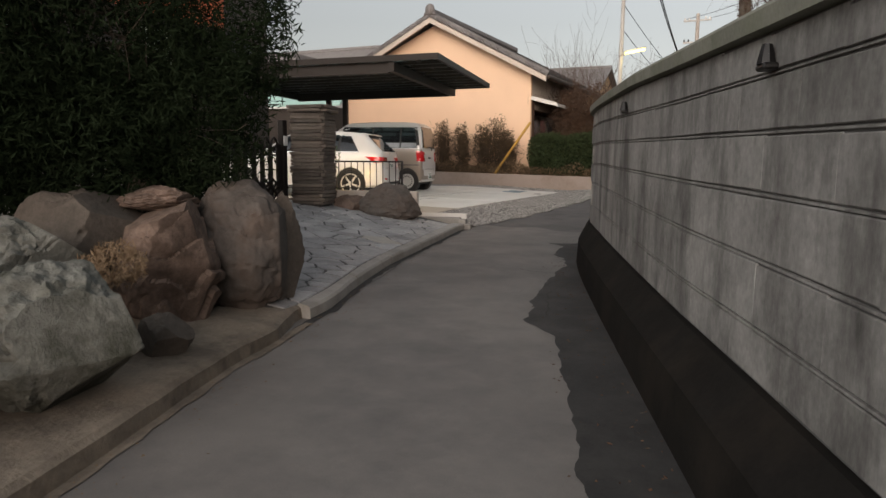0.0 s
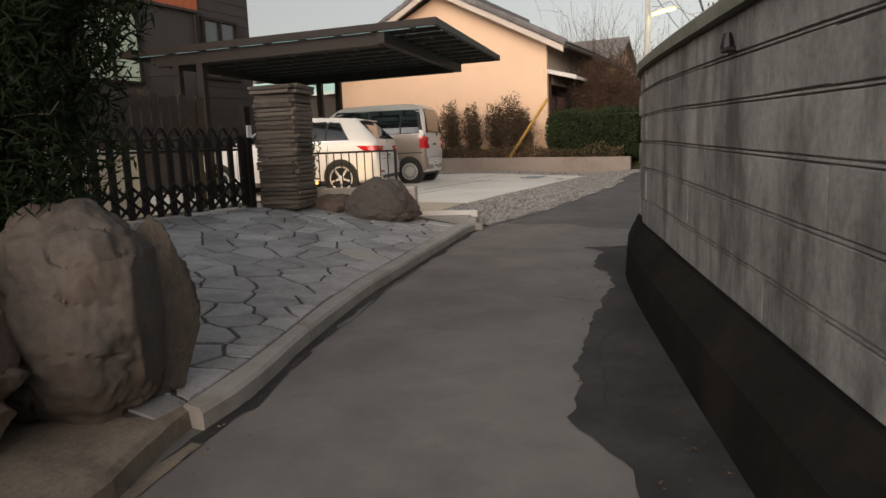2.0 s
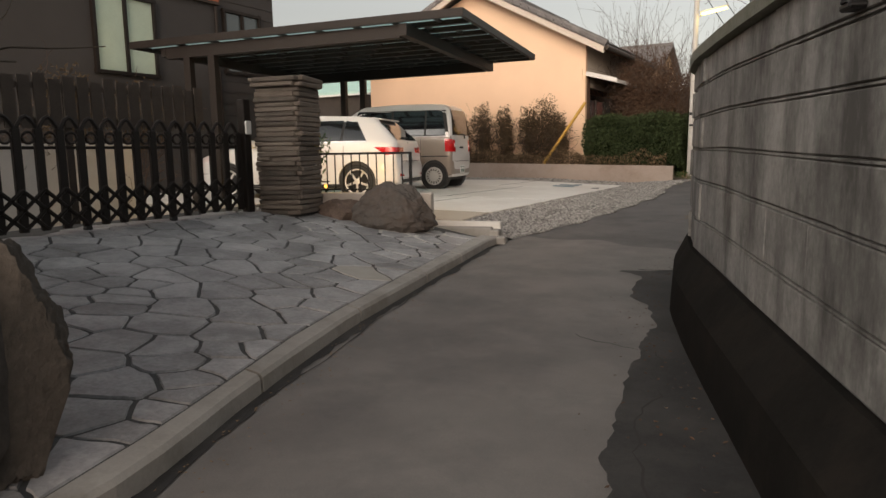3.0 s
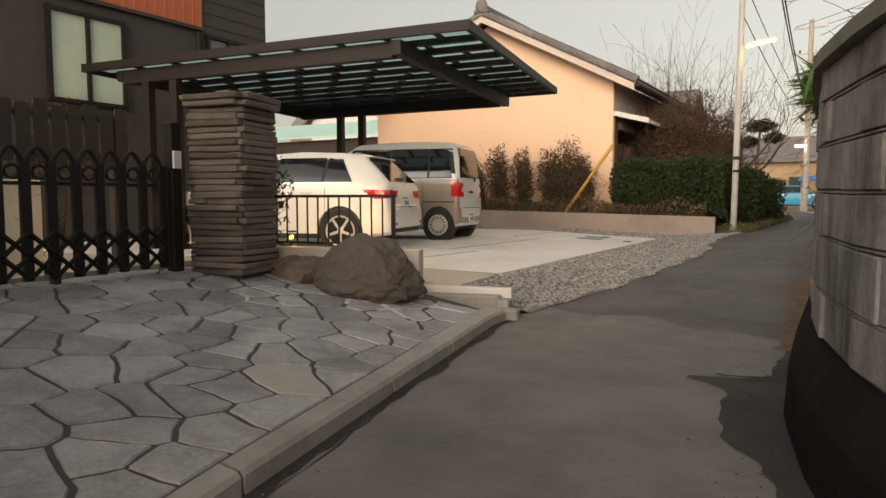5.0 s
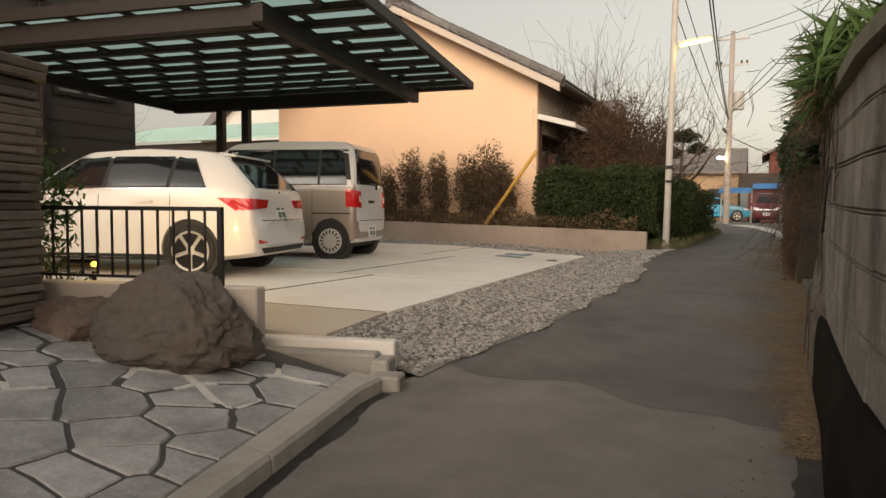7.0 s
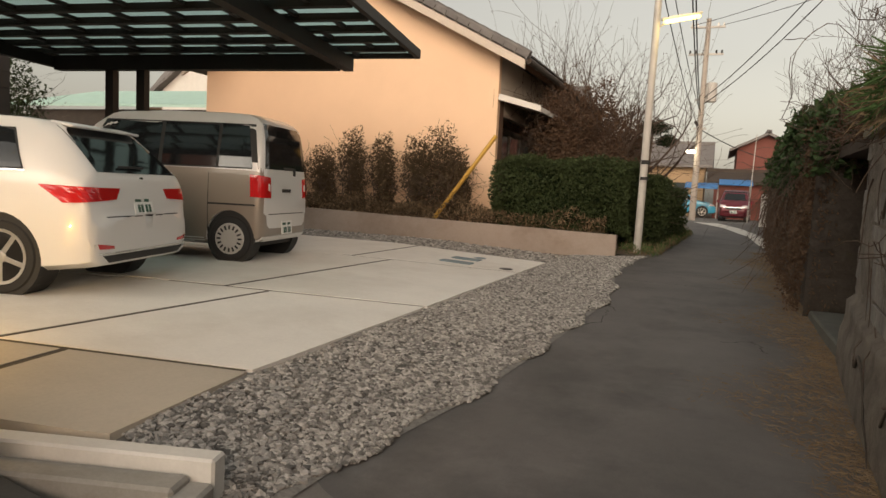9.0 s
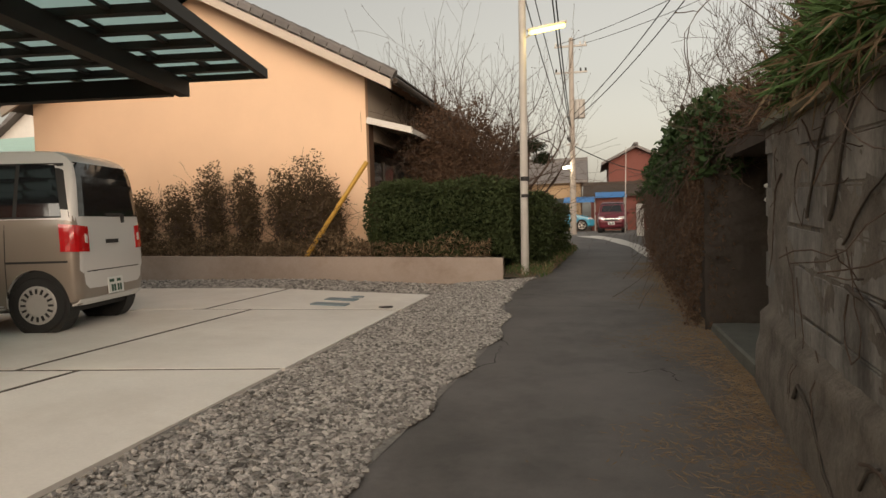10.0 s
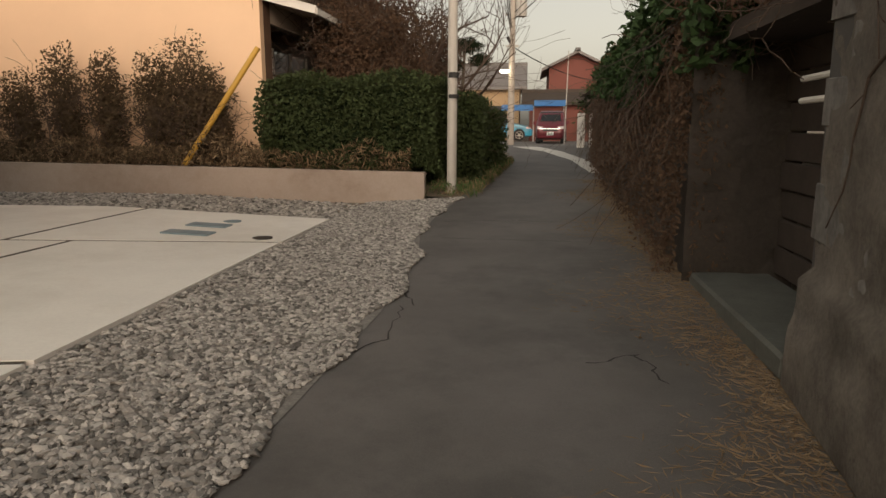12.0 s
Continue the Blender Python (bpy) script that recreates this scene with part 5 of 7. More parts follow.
def gpart(name, bm, material=BRONZE):
    return at_world(part(name, bm, material), gate)


gy = steps(5.2, 9.85, 0.215)
for i, y in enumerate(gy):
    z0 = pave_z(-7.5, max(4.7, y)) + 0.04
    gpart("bar", boxm((-7.6, y, z0 + 0.5), (0.05, 0.085, 0.98), bevel=0.008))
    if i + 1 < len(gy):
        y1 = gy[i + 1]
        ym = (y + y1) / 2
        arc = [Vector((-7.6, y + (y1 - y) * k / 6, z0 + 0.96 + 0.14 * math.sin(math.pi * k / 6))) for k in range(7)]
        v, f = [], []
        tube_path(v, f, arc, [0.022] * 7, 6)
        at_world(raw("arch", v, f, BRONZE), gate)
        ring = [Vector((-7.58, ym + 0.055 * math.cos(k * math.pi / 5), z0 + 0.9 + 0.055 * math.sin(k * math.pi / 5))) for k in range(11)]
        v, f = [], []
        tube_path(v, f, ring, [0.014] * 11, 5)
        at_world(raw("scroll", v, f, BRONZE), gate)
        for za, zb in ((0.03, 0.22), (0.22, 0.41)):
            for p, q in (((y, za), (y1, zb)), ((y, zb), (y1, za))):
                gpart("lattice", rodm((-7.57, p[0], z0 + p[1]), (-7.57, q[0], z0 + q[1]), 0.021, seg=6))
        if i % 5 == 2:
            gpart("caster", rodm((-7.63, y, z0 - 0.01), (-7.57, y, z0 - 0.01), 0.035, seg=12), BLACK)
gpart("rail", boxm((-7.62, 7.5, 1.37), (0.02, 4.7, 0.03)))
post = tagged(empty("gate_post", pose(-7.6, 9.98, 0.55)), "dark bronze gate post with pale intercom plate", "post")
at_world(part("column", boxm((-7.6, 9.98, 1.25), (0.12, 0.12, 1.46), bevel=0.01), BRONZE), post)
at_world(part("intercom", boxm((-7.525, 9.97, 1.62), (0.03, 0.09, 0.17), bevel=0.006), WHITE_CONC), post)

# low wall with railing
LW = pose(-5.66, 11.43, 0, 0, 0, 180 + 13.5)
lw = tagged(part("low_wall", boxm((1.0, 0.0, 0.36), (2.0, 0.14, 0.74), LW, 0.012), LOWWALL), "low rendered concrete wall carrying a black railing", "low wall")
rail = tagged(empty("railing", LW @ pose(1.2, 0, 0.73)), "black iron railing with upright bars on the low wall", "railing")
at_world(part("top_rail", boxm((1.32, 0, 1.27), (2.06, 0.045, 0.03), LW), IRON), rail)
at_world(part("bottom_rail", boxm((1.35, 0, 0.775), (2.0, 0.03, 0.02), LW), IRON), rail)
at_world(part("post", boxm((0.305, 0, 1.0), (0.036, 0.036, 0.56), LW), IRON), rail)
at_world(part("post", boxm((2.33, 0, 1.0), (0.036, 0.036, 0.56), LW), IRON), rail)
for k in range(15):
    at_world(part("bar", boxm((0.425 + k * 0.124, 0, 1.02), (0.014, 0.014, 0.48), LW), IRON), rail)
shrub = tagged(empty("fence_shrub", pose(-7.7, 11.22, 0.3)), "leafy shrub lit yellow by a lamp beside the railing", "shrub")
leaf_cloud("leaves", blob_points([((0.05, 0, 0.75), (0.34, 0.2, 0.55)), ((0.2, 0, 1.1), (0.28, 0.16, 0.35)), ((0.3, 0.1, 0.3), (0.4, 0.16, 0.16))], 800, 8, 0.2), 0.09, 0.028, LEAF_GREEN, shrub, seed=9)
v, f = [], []
for k in range(6):
    grow(v, f, rng, Vector((0, 0, 0)), Vector((rng.gauss(0, 0.3), rng.gauss(0, 0.3), 1)), 0.7, 0.012, 1, kids=3)
raw("stem_work", v, f, BARK, shrub)
glamp = tagged(empty("garden_lamp", pose(-7.72, 11.72, 0.42)), "small lit amber garden lamp behind the pillar", "lamp")
part("stem", rodm((0, 0, 0), (0, 0, 0.3), 0.02), IRON, glamp)
part("shade", rodm((0, 0, 0.42), (0, 0, 0.44), 0.06), IRON, glamp)
bm = bmesh.new()
bmesh.ops.create_uvsphere(bm, u_segments=12, v_segments=8, radius=0.026, matrix=pose(0, 0, 0.36))
part("bulb", bm, AMBER, glamp, "glowing amber bulb", True)
lp = new("garden_light", bpy.data.lights.new("garden_light", "POINT"))
lp.data.energy, lp.data.color, lp.data.shadow_soft_size = 60, (1.0, 0.6, 0.15), 0.04
lp.location = (-7.72, 11.81, 0.79)

# white threshold blocks at the end of the forecourt
th = tagged(empty("threshold"), "pale concrete edging blocks at the end of the forecourt", "kerb", kind="structure")
part("edging", boxm((0, 0, 0), (1.16, 0.12, 0.3), pose(-5.5, 11.93, 0.155, 0, 0, 15), 0.012), WHITE_CONC, th)
part("edging", boxm((0, 0, 0), (0.98, 0.16, 0.3), pose(-5.47, 11.785, 0.09, 0, 0, 15), 0.015), KERB, th)
part("edging", boxm((0, 0, 0), (0.13, 0.22, 0.28), pose(-4.95, 11.9, 0.07, 0, 0, 15), 0.015), KERB, th)
part("edging", boxm((0, 0, 0), (0.24, 0.2, 0.28), pose(-4.84, 11.74, 0.0, 0, 0, 15), 0.015), KERB, th)

# ---- yard behind the gate and the dark house ----
dark = tagged(empty("dark_house", pose(-16, 11, 0.4)), "dark grey sided two-storey house with orange upper band", "house")
DX = -14.4


def dpart(name, bm, material):
    return at_world(part(name, bm, material), dark)


dpart("wall", boxm((DX - 4, 10.0, 4.3), (8, 15.9, 8.4)), SIDING)
dpart("orange_band", boxm((DX + 0.03, 8.9, 6.75), (0.06, 14.2, 3.5)), ORANGE)
dpart("band_edge", boxm((DX + 0.05, 8.9, 4.97), (0.1, 14.2, 0.07)), DARK_WOOD)
for k in range(60):
    dpart("siding_rib", boxm((DX + 0.066, 1.9 + k * 0.235, 6.75), (0.014, 0.03, 3.44)), ORANGE)
for k in range(26):
    dpart("siding_lap", boxm((DX + 0.008, 17.0, 0.9 + k * 0.28), (0.016, 1.85, 0.02)), SIDING)
for y0, y1, z0, z1, lit in ((12.62, 14.08, 3.06, 4.68, True), (16.15, 17.35, 3.35, 4.85, False), (8.2, 9.8, 3.06, 4.68, True)):
    ym, zm = (y0 + y1) / 2, (z0 + z1) / 2
    win = dpart("window", boxm((DX + 0.01, ym, zm), (0.05, y1 - y0, z1 - z0)), CURTAIN if lit else WINDOW)
    for yy in (y0, ym, y1):
        dpart("window_frame", boxm((DX + 0.05, yy, zm), (0.09, 0.07, z1 - z0 + 0.1)), BRONZE)
    for zz in (z0, z1):
        dpart("window_frame", boxm((DX + 0.052, ym, zz), (0.1, y1 - y0 + 0.1, 0.07)), BRONZE)
dpart("downpipe", rodm((DX + 0.06, 15.9, 0.5), (DX + 0.06, 15.9, 4.9), 0.04), BRONZE)
yard = tagged(part("yard_wall", boxm((-9.5, 6.6, 0.85), (0.15, 6.2, 1.2), bevel=0.01), WHITE_CONC), "pale rendered garden wall behind the gate", "garden wall")
screen = tagged(empty("slat_screen", pose(-8.5, 7.8, 0.5)), "dark timber slat screen behind the gate", "fence")
for k in range(34):
    y = 4.6 + k * 0.165
    at_world(part("slat", boxm((-8.5, y, 1.88 + 0.03 * math.sin(k * 2.3)), (0.025, 0.13, 0.56)), DARK_WOOD), screen)
for y in (4.6, 6.4, 8.2, 10.0):
    at_world(part("post", boxm((-8.56, y, 1.2), (0.09, 0.09, 1.8)), DARK_WOOD), screen)
for z in (1.68, 2.05):
    at_world(part("rail", boxm((-8.535, 7.3, z), (0.04, 5.5, 0.06)), DARK_WOOD), screen)
for k, (x, y, h) in enumerate([(-9.9, 9.1, 1.9), (-10.1, 7.6, 2.0), (-9.9, 6.2, 1.9), (-10.0, 10.2, 1.8)]):
    s = tagged(empty("dry_shrub", pose(x, y, 0.45)), "brownish bare shrub behind the gate", "shrub", "dry shrubs")
    v, f = [], []
    for j in range(9):
        grow(v, f, rng, Vector((0, 0, 0)), Vector((rng.gauss(0, 0.3), rng.gauss(0, 0.3), 1)), h * 0.7, 0.015, 2, kids=3)
    raw("stem_work", v, f, TWIG, s)
    leaf_cloud("leaves", blob_points([((0, 0, h * 0.75), (0.4, 0.5, h * 0.3))], 1600, 20 + k, 0.2), 0.06, 0.025, LEAF_RED, s, seed=30 + k)
shed = tagged(empty("shed", pose(-26, 33, 0.4)), "long shed with pale green sheet roof", "shed")
bm = bmesh.new()
a = [bm.verts.new(p) for p in ((-34, 32, 4.5), (-21, 32, 4.4), (-23, 36, 5.55), (-33, 36, 5.6), (-34, 32, 4.38), (-21, 32, 4.28), (-23, 36, 5.4), (-33, 36, 5.45))]
for q in ((0, 1, 2, 3), (4, 5, 6, 7), (0, 1, 5, 4), (1, 2, 6, 5), (2, 3, 7, 6), (3, 0, 4, 7)):
    bm.faces.new([a[i] for i in q])
bmesh.ops.recalc_face_normals(bm, faces=bm.faces)
at_world(part("roof", bm, GREEN_ROOF), shed)
at_world(part("wall", boxm((-27.4, 34.0, 2.3), (11.4, 3.2, 3.9)), DARK_WOOD), shed)


def gable_house(name, x0, x1, y0, y1, z0, eave, ridge, wall_m, roof_m, label, along="x", windows=0):
    h = tagged(empty(name, pose((x0 + x1) / 2, (y0 + y1) / 2, z0)), label, "house", "distant houses")
    at_world(part("wall", boxm(((x0 + x1) / 2, (y0 + y1) / 2, (z0 + eave) / 2), (x1 - x0, y1 - y0, eave - z0)), wall_m), h)
    xm, ym, o = (x0 + x1) / 2, (y0 + y1) / 2, 0.5
    if along == "y":  # the gable faces the lane
        bm = bmesh.new()
        a = [bm.verts.new(p) for y in (y0 + 0.002, y1 - 0.002) for p in ((x0, y, eave), (x1, y, eave), (xm, y, ridge))]
        for q in ((0, 1, 2), (5, 4, 3), (0, 3, 4, 1), (1, 4, 5, 2), (2, 5, 3, 0)):
            bm.faces.new([a[i] for i in q])
        at_world(part("gable", bm, wall_m), h)
        k = (ridge - eave) / (xm - x0)
        planes = [[(xm, y0 - o, ridge), (xm, y1 + o, ridge), (x0 - o, y1 + o, eave - k * o), (x0 - o, y0 - o, eave - k * o)], [(xm, y0 - o, ridge), (x1 + o, y0 - o, eave - k * o), (x1 + o, y1 + o, eave - k * o), (xm, y1 + o, ridge)]]
    else:
        k = (ridge - eave) / (ym - y0)
        bm = bmesh.new()
        a = [bm.verts.new(p) for x in (x0 + 0.002, x1 - 0.002) for p in ((x, y0, eave), (x, y1, eave), (x, ym, ridge))]
        for q in ((0, 1, 2), (5, 4, 3), (0, 3, 4, 1), (1, 4, 5, 2), (2, 5, 3, 0)):
            bm.faces.new([a[i] for i in q])
        at_world(part("gable", bm, wall_m), h)
        planes = [[(x0 - o, ym, ridge), (x0 - o, y0 - o, eave - k * o), (x1 + o, y0 - o, eave - k * o), (x1 + o, ym, ridge)], [(x0 - o, ym, ridge), (x1 + o, ym, ridge), (x1 + o, y1 + o, eave - k * o), (x0 - o, y1 + o, eave - k * o)]]
    for pl in planes:
        bm = bmesh.new()
        lo = [bm.verts.new(Vector(p) + Vector((0, 0, 0.02))) for p in pl]
        hi = [bm.verts.new(Vector(p) + Vector((0, 0, 0.2))) for p in pl]
        bm.faces.new(lo)
        bm.faces.new(hi)
        for i in range(4):
            bm.faces.new((lo[i], lo[(i + 1) % 4], hi[(i + 1) % 4], hi[i]))
        bmesh.ops.recalc_face_normals(bm, faces=bm.faces)
        at_world(part("roof", bm, roof_m), h)
    at_world(part("ridge", boxm((xm, ym, ridge + 0.22), (0.3, y1 - y0 + 1.0, 0.24) if along == "y" else (x1 - x0 + 1.0, 0.3, 0.24)), roof_m), h)
    for i in range(windows):
        xw = x0 + (i + 0.5) * (x1 - x0) / windows
        w_ = at_world(part("window", boxm((xw, y0 - 0.01, z0 + (eave - z0) * 0.5), (0.9, 0.06, 1.0)), WINDOW), h)
        at_world(part("window_frame", boxm((xw, y0 - 0.04, z0 + (eave - z0) * 0.5 - 0.53), (1.0, 0.08, 0.06)), WHITE_CONC), h)
    return h


gable_house("red_house", -2.05, 1.6, 60, 68, 0.5, 5.2, 6.1, RED_WALL, TILE_GREY, "tall red-brown boarded house with dark tiled gable", "y")
gable_house("red_annexe", -3.3, 1.6, 57, 59.4, 0.5, 2.9, 3.4, RED_WALL, DARK_WOOD, "low red-brown annexe with dark tiled roof", "x")
gable_house("tan_house", -13.0, -4.0, 60, 66, 0.5, 4.05, 5.5, TAN_WALL, TILE_GREY, "tan plastered house with grey tiled roof", "x", 3)
gable_house("tall_house", -24, -13.4, 60, 68, 0.4, 7.6, 9.7, TAN_WALL, TILE_GREY, "tall house with a blue-grey tiled roof beyond the gable", "x", 3)
gable_house("grey_house", -25, -18, 40, 48, 0.4, 3.6, 5.6, WHITE_CONC, TILE_GREY, "pale house with grey tiled roof beyond the shed", "y", 2)
gable_house("cream_house", -34.5, -28.5, 42, 50, 0.4, 6.6, 8.7, WHITE_CONC, TILE_GREY, "cream house with a steep gable beyond the shed", "y", 2)
gable_house("tiled_house", -46, -33, 52, 60, 0.4, 7.2, 11.5, TAN_WALL, TILE_GREY, "house with a broad grey tiled roof beyond the shed", "x", 4)
gable_house("far_house", 4, 13, 62, 70, 0.5, 4.8, 6.6, WHITE_CONC, TILE_GREY, "pale two-storey house beyond the street", "x", 3)
gable_house("far_house", -30, -18, 84, 92, 0.5, 5.0, 7.0, TAN_WALL, TILE_GREY, "tan house with tiled roof far off", "x", 3)
canopy = tagged(empty("blue_canopy", pose(-3, 55, 0.5)), "blue corrugated sheet canopy on thin posts", "canopy")
for x, y, z in ((-4.0, 54.0, 2.5), (-2.1, 54.0, 2.75)):
    at_world(part("sheet", boxm((0, 0, 0), (1.85, 1.6, 0.05), pose(x, y, z, 12, 0, 0)), BLUE_ROOF), canopy)
for x in (-4.8, -3.05, -1.3):
    at_world(part("post", rodm((x, 54.2, 0.5), (x, 54.2, 2.6), 0.04), GALV), canopy)
mast = tagged(part("mast", rodm((-1.6, 46.5, 0.5), (-1.5, 46.5, 4.9), 0.035, 0.02), GALV), "thin white metal mast beside the street", "mast")
tagged(part("gate_pier", boxm((-1.15, 42, 1.25), (0.3, 0.3, 1.42), bevel=0.02), WHITE_CONC), "pale concrete gate pier by the lane", "pier")
tagged(part("gate_pier", boxm((-0.75, 42.1, 1.25), (0.12, 0.25, 1.42), bevel=0.02), WHITE_CONC), "narrow pale concrete gate pier by the lane", "pier")
fence = tagged(part("street_wall", boxm((0.9, 42.2, 0.9), (3.0, 0.15, 0.75), bevel=0.01), WHITE_CONC), "low pale wall with railing by the lane", "low wall")
for k in range(6):
    part("railing_bar", boxm((-0.3 + k * 0.3, 42.2, 1.6), (0.03, 0.03, 0.7)), GALV, fence)
part("railing_top", boxm((0.5, 42.2, 1.97), (1.9, 0.04, 0.04)), GALV, fence)
v, f = strip(steps(27.5, 43, 0.5), lambda y: lerp_table(y, [(27, -1.95), (32, -2.1), (38, -2.75), (43, -4.0)]), lambda y: lerp_table(y, [(27, -1.75), (32, -1.65), (38, -2.1), (43, -2.9)]), lambda x, y: road_z(y) + 0.012, 3, 0.02, 7)
tagged(raw("pale_strip", v, f, WHITE_CONC), "pale concrete gutter strip curving along the lane's edge", "kerb", kind="structure")
bush = tagged(empty("round_bush", pose(0.2, 43.8, 0.5)), "dark green rounded bush behind the gate piers", "bush")
leaf_cloud("leaves", blob_points([((0, 0, 1.7), (1.5, 1.0, 1.2)), ((1.4, 0.4, 1.4), (1.2, 1, 1.1))], 5000, 41, 0.4), 0.16, 0.09, LEAF_HEDGE, bush, seed=42)
part("trunk", rodm((0, 0, -0.1), (0, 0, 1.3), 0.09), BARK, bush)

# ---- street lamp, utility pole and wires ----
pole = tagged(empty("street_lamp", pose(-4.4, 23.42, 0.45)), "grey steel pole carrying a lit yellow lamp tube", "street lamp")
part("pole", rodm((0, 0, -0.1), (0.08, 0, 7.6), 0.075, 0.06, 14), GALV, pole, smooth=False)
part("clamp", rodm((0.03, 0, 1.72), (0.03, 0, 1.8), 0.085), BLACK, pole)
part("clamp", rodm((0.03, 0, 1.42), (0.03, 0, 1.48), 0.085), BLACK, pole)
part("bracket", rodm((0.045, 0, 4.28), (0.22, -0.03, 4.36), 0.02), GALV, pole)
part("lamp_tube", boxm((0, 0, 0), (0.66, 0.09, 0.07), pose(0.5, -0.04, 4.42, 0, -11, 14), 0.02), TUBE, pole, "glowing yellow-white lamp tube")
part("lamp_cover", boxm((0, 0, 0), (0.72, 0.12, 0.03), pose(0.49, -0.04, 4.475, 0, -11, 14)), GALV, pole)
lp = new("street_light", bpy.data.lights.new("street_light", "POINT"))
lp.data.energy, lp.data.color, lp.data.shadow_soft_size = 14, (1.0, 0.85, 0.4), 0.2
lp.location = (-3.9, 23.2, 4.72)

UX, UY = -4.15, 46
upole = tagged(empty("utility_pole", pose(UX, UY, 0.5)), "concrete utility pole with crossarms, transformer and lamp", "utility pole")
part("pole", rodm((0, 0, -0.1), (0.05, 0, 9.9), 0.16, 0.11, 14), CONC_POLE, upole)
for z, ln in ((9.5, 1.6), (8.2, 1.6), (6.0, 0.7), (4.6, 0.6)):
    part("crossarm", boxm((0.03, 0, z), (ln, 0.08, 0.09)), GALV, upole)
for z in (9.5, 8.2):
    for x in (-0.7, -0.45, 0.5, 0.75):
        part("insulator", rodm((x, 0, z + 0.04), (x, 0, z + 0.2), 0.05, 0.04), WHITE_CONC if z > 9 else BLACK, upole)
part("transformer", rodm((0.42, -0.05, 5.9), (0.42, -0.05, 6.8), 0.26, seg=16), GALV, upole)
part("lamp_arm", rodm((0, 0, 3.3), (-0.2, -0.2, 3.42), 0.025), GALV, upole)
part("lamp_head", boxm((-0.3, -0.3, 3.45), (0.42, 0.18, 0.12), bevel=0.03), BULB, upole, "glowing white street lamp head")


def wire(a, b, sag, r, name="wire", label="black overhead cable slung from the pole"):
    a, b = Vector(a), Vector(b)
    v, f = [], []
    pts = [a.lerp(b, k / 14) + Vector((0, 0, -sag * 4 * (k / 14) * (1 - k / 14))) for k in range(15)]
    tube_path(v, f, pts, [r] * 15, 5)
    return tagged(raw(name, v, f, CABLE), label, "cable", "overhead cables")


wire((UX - 0.1, UY, 6.1), (-4.2, 20, 10.8), 0.85, 0.024)
wire((UX - 0.02, UY, 5.95), (-4.05, 20, 10.7), 0.9, 0.024)
for x, z in ((0.75, 10.1), (-0.7, 10.1)):
    wire((UX + x, UY, z), (UX + 13 + x, UY - 18, z + 1.5), 0.8, 0.014)
wire((UX + 0.1, UY, 6.6), (1.2, 30, 10.3), 0.5, 0.02)
wire((UX + 0.1, UY, 6.3), (1.5, 30, 9.9), 0.5, 0.02)
wire((UX, UY, 5.1), (3, 62, 4.5), 0.6, 0.025)
wire((UX, UY, 5.1), (-4.33, 23.4, 5.6), 0.3, 0.012)
wire((UX, UY, 5.9), (-4.33, 23.4, 6.4), 0.3, 0.012)
wire((-4.33, 23.4, 7.6), (-40, 5, 10), 1.0, 0.008)
wire((-4.33, 23.4, 7.9), (-40, 7, 10.6), 1.0, 0.008)
joint = tagged(part("cable_closure", rodm((UX - 0.02, 43.5, 5.03), (UX - 0.05, 42.3, 5.02), 0.07), BLACK), "black cable joint closure hanging on a wire", "cable joint")

# ---- planting bed, hedges and trees ----
hedge = tagged(empty("hedge", pose(-5.9, 23.9, 0.78)), "clipped dark green evergreen hedge above the retaining wall", "hedge")


def hedge_points(x0, x1, y0, y1, z0, z1, n, seed):
    r = np.random.default_rng(seed)
    p = r.random((n, 3))
    face = r.integers(0, 5, n)
    depth = r.random(n) ** 2 * 0.22
    p[:, 0] = np.where(face == 0, depth / (x1 - x0), np.where(face == 1, 1 - depth / (x1 - x0), p[:, 0]))
    p[:, 1] = np.where((face == 2) | (face == 4), depth / (y1 - y0), p[:, 1])
    p[:, 2] = np.where(face == 3, 1 - depth / (z1 - z0), p[:, 2])
    q = p * np.array([x1 - x0, y1 - y0, z1 - z0]) + np.array([x0, y0, z0])
    q += 0.07 * np.sin(q[:, [1, 2, 0]] * 4.3 + q[:, [2, 0, 1]] * 2.9) + r.normal(size=q.shape) * 0.025
    return q


for (x0, x1, y0, y1, z0, z1, n, s) in ((-7.35, -4.6, 23.3, 24.9, 0.78, 2.22, 16000, 51),):
    at_world(leaf_cloud("leaves", hedge_points(x0, x1, y0, y1, z0, z1, n, s), 0.075, 0.045, LEAF_HEDGE, None, seed=s), hedge)
    # solid dark box, its colour standing in for the hedge's shaded inside
    at_world(part("inner_mass", boxm(((x0 + x1) / 2, (y0 + y1) / 2, (z0 + z1) / 2 - 0.06), (x1 - x0 - 0.4, y1 - y0 - 0.4, z1 - z0 - 0.25)), LEAF_DARK), hedge)
hedge2 = tagged(empty("hedge", pose(-4.5, 26, 0.5)), "dark green hedge along the verge behind the lamp pole", "hedge")
for (x0, x1, y0, y1, z0, z1, n, s) in ((-5.2, -4.05, 24.2, 27.6, 0.5, 1.95, 9000, 53), (-4.9, -3.85, 27.6, 30.5, 0.5, 1.75, 6000, 54)):
    at_world(leaf_cloud("leaves", hedge_points(x0, x1, y0, y1, z0, z1, n, s), 0.08, 0.05, LEAF_HEDGE, None, seed=s), hedge2)
    # added dark filler box that paints the shade between the leaves
    at_world(part("inner_mass", boxm(((x0 + x1) / 2, (y0 + y1) / 2, (z0 + z1) / 2 - 0.06), (x1 - x0 - 0.4, y1 - y0 - 0.4, z1 - z0 - 0.25)), LEAF_DARK), hedge2)
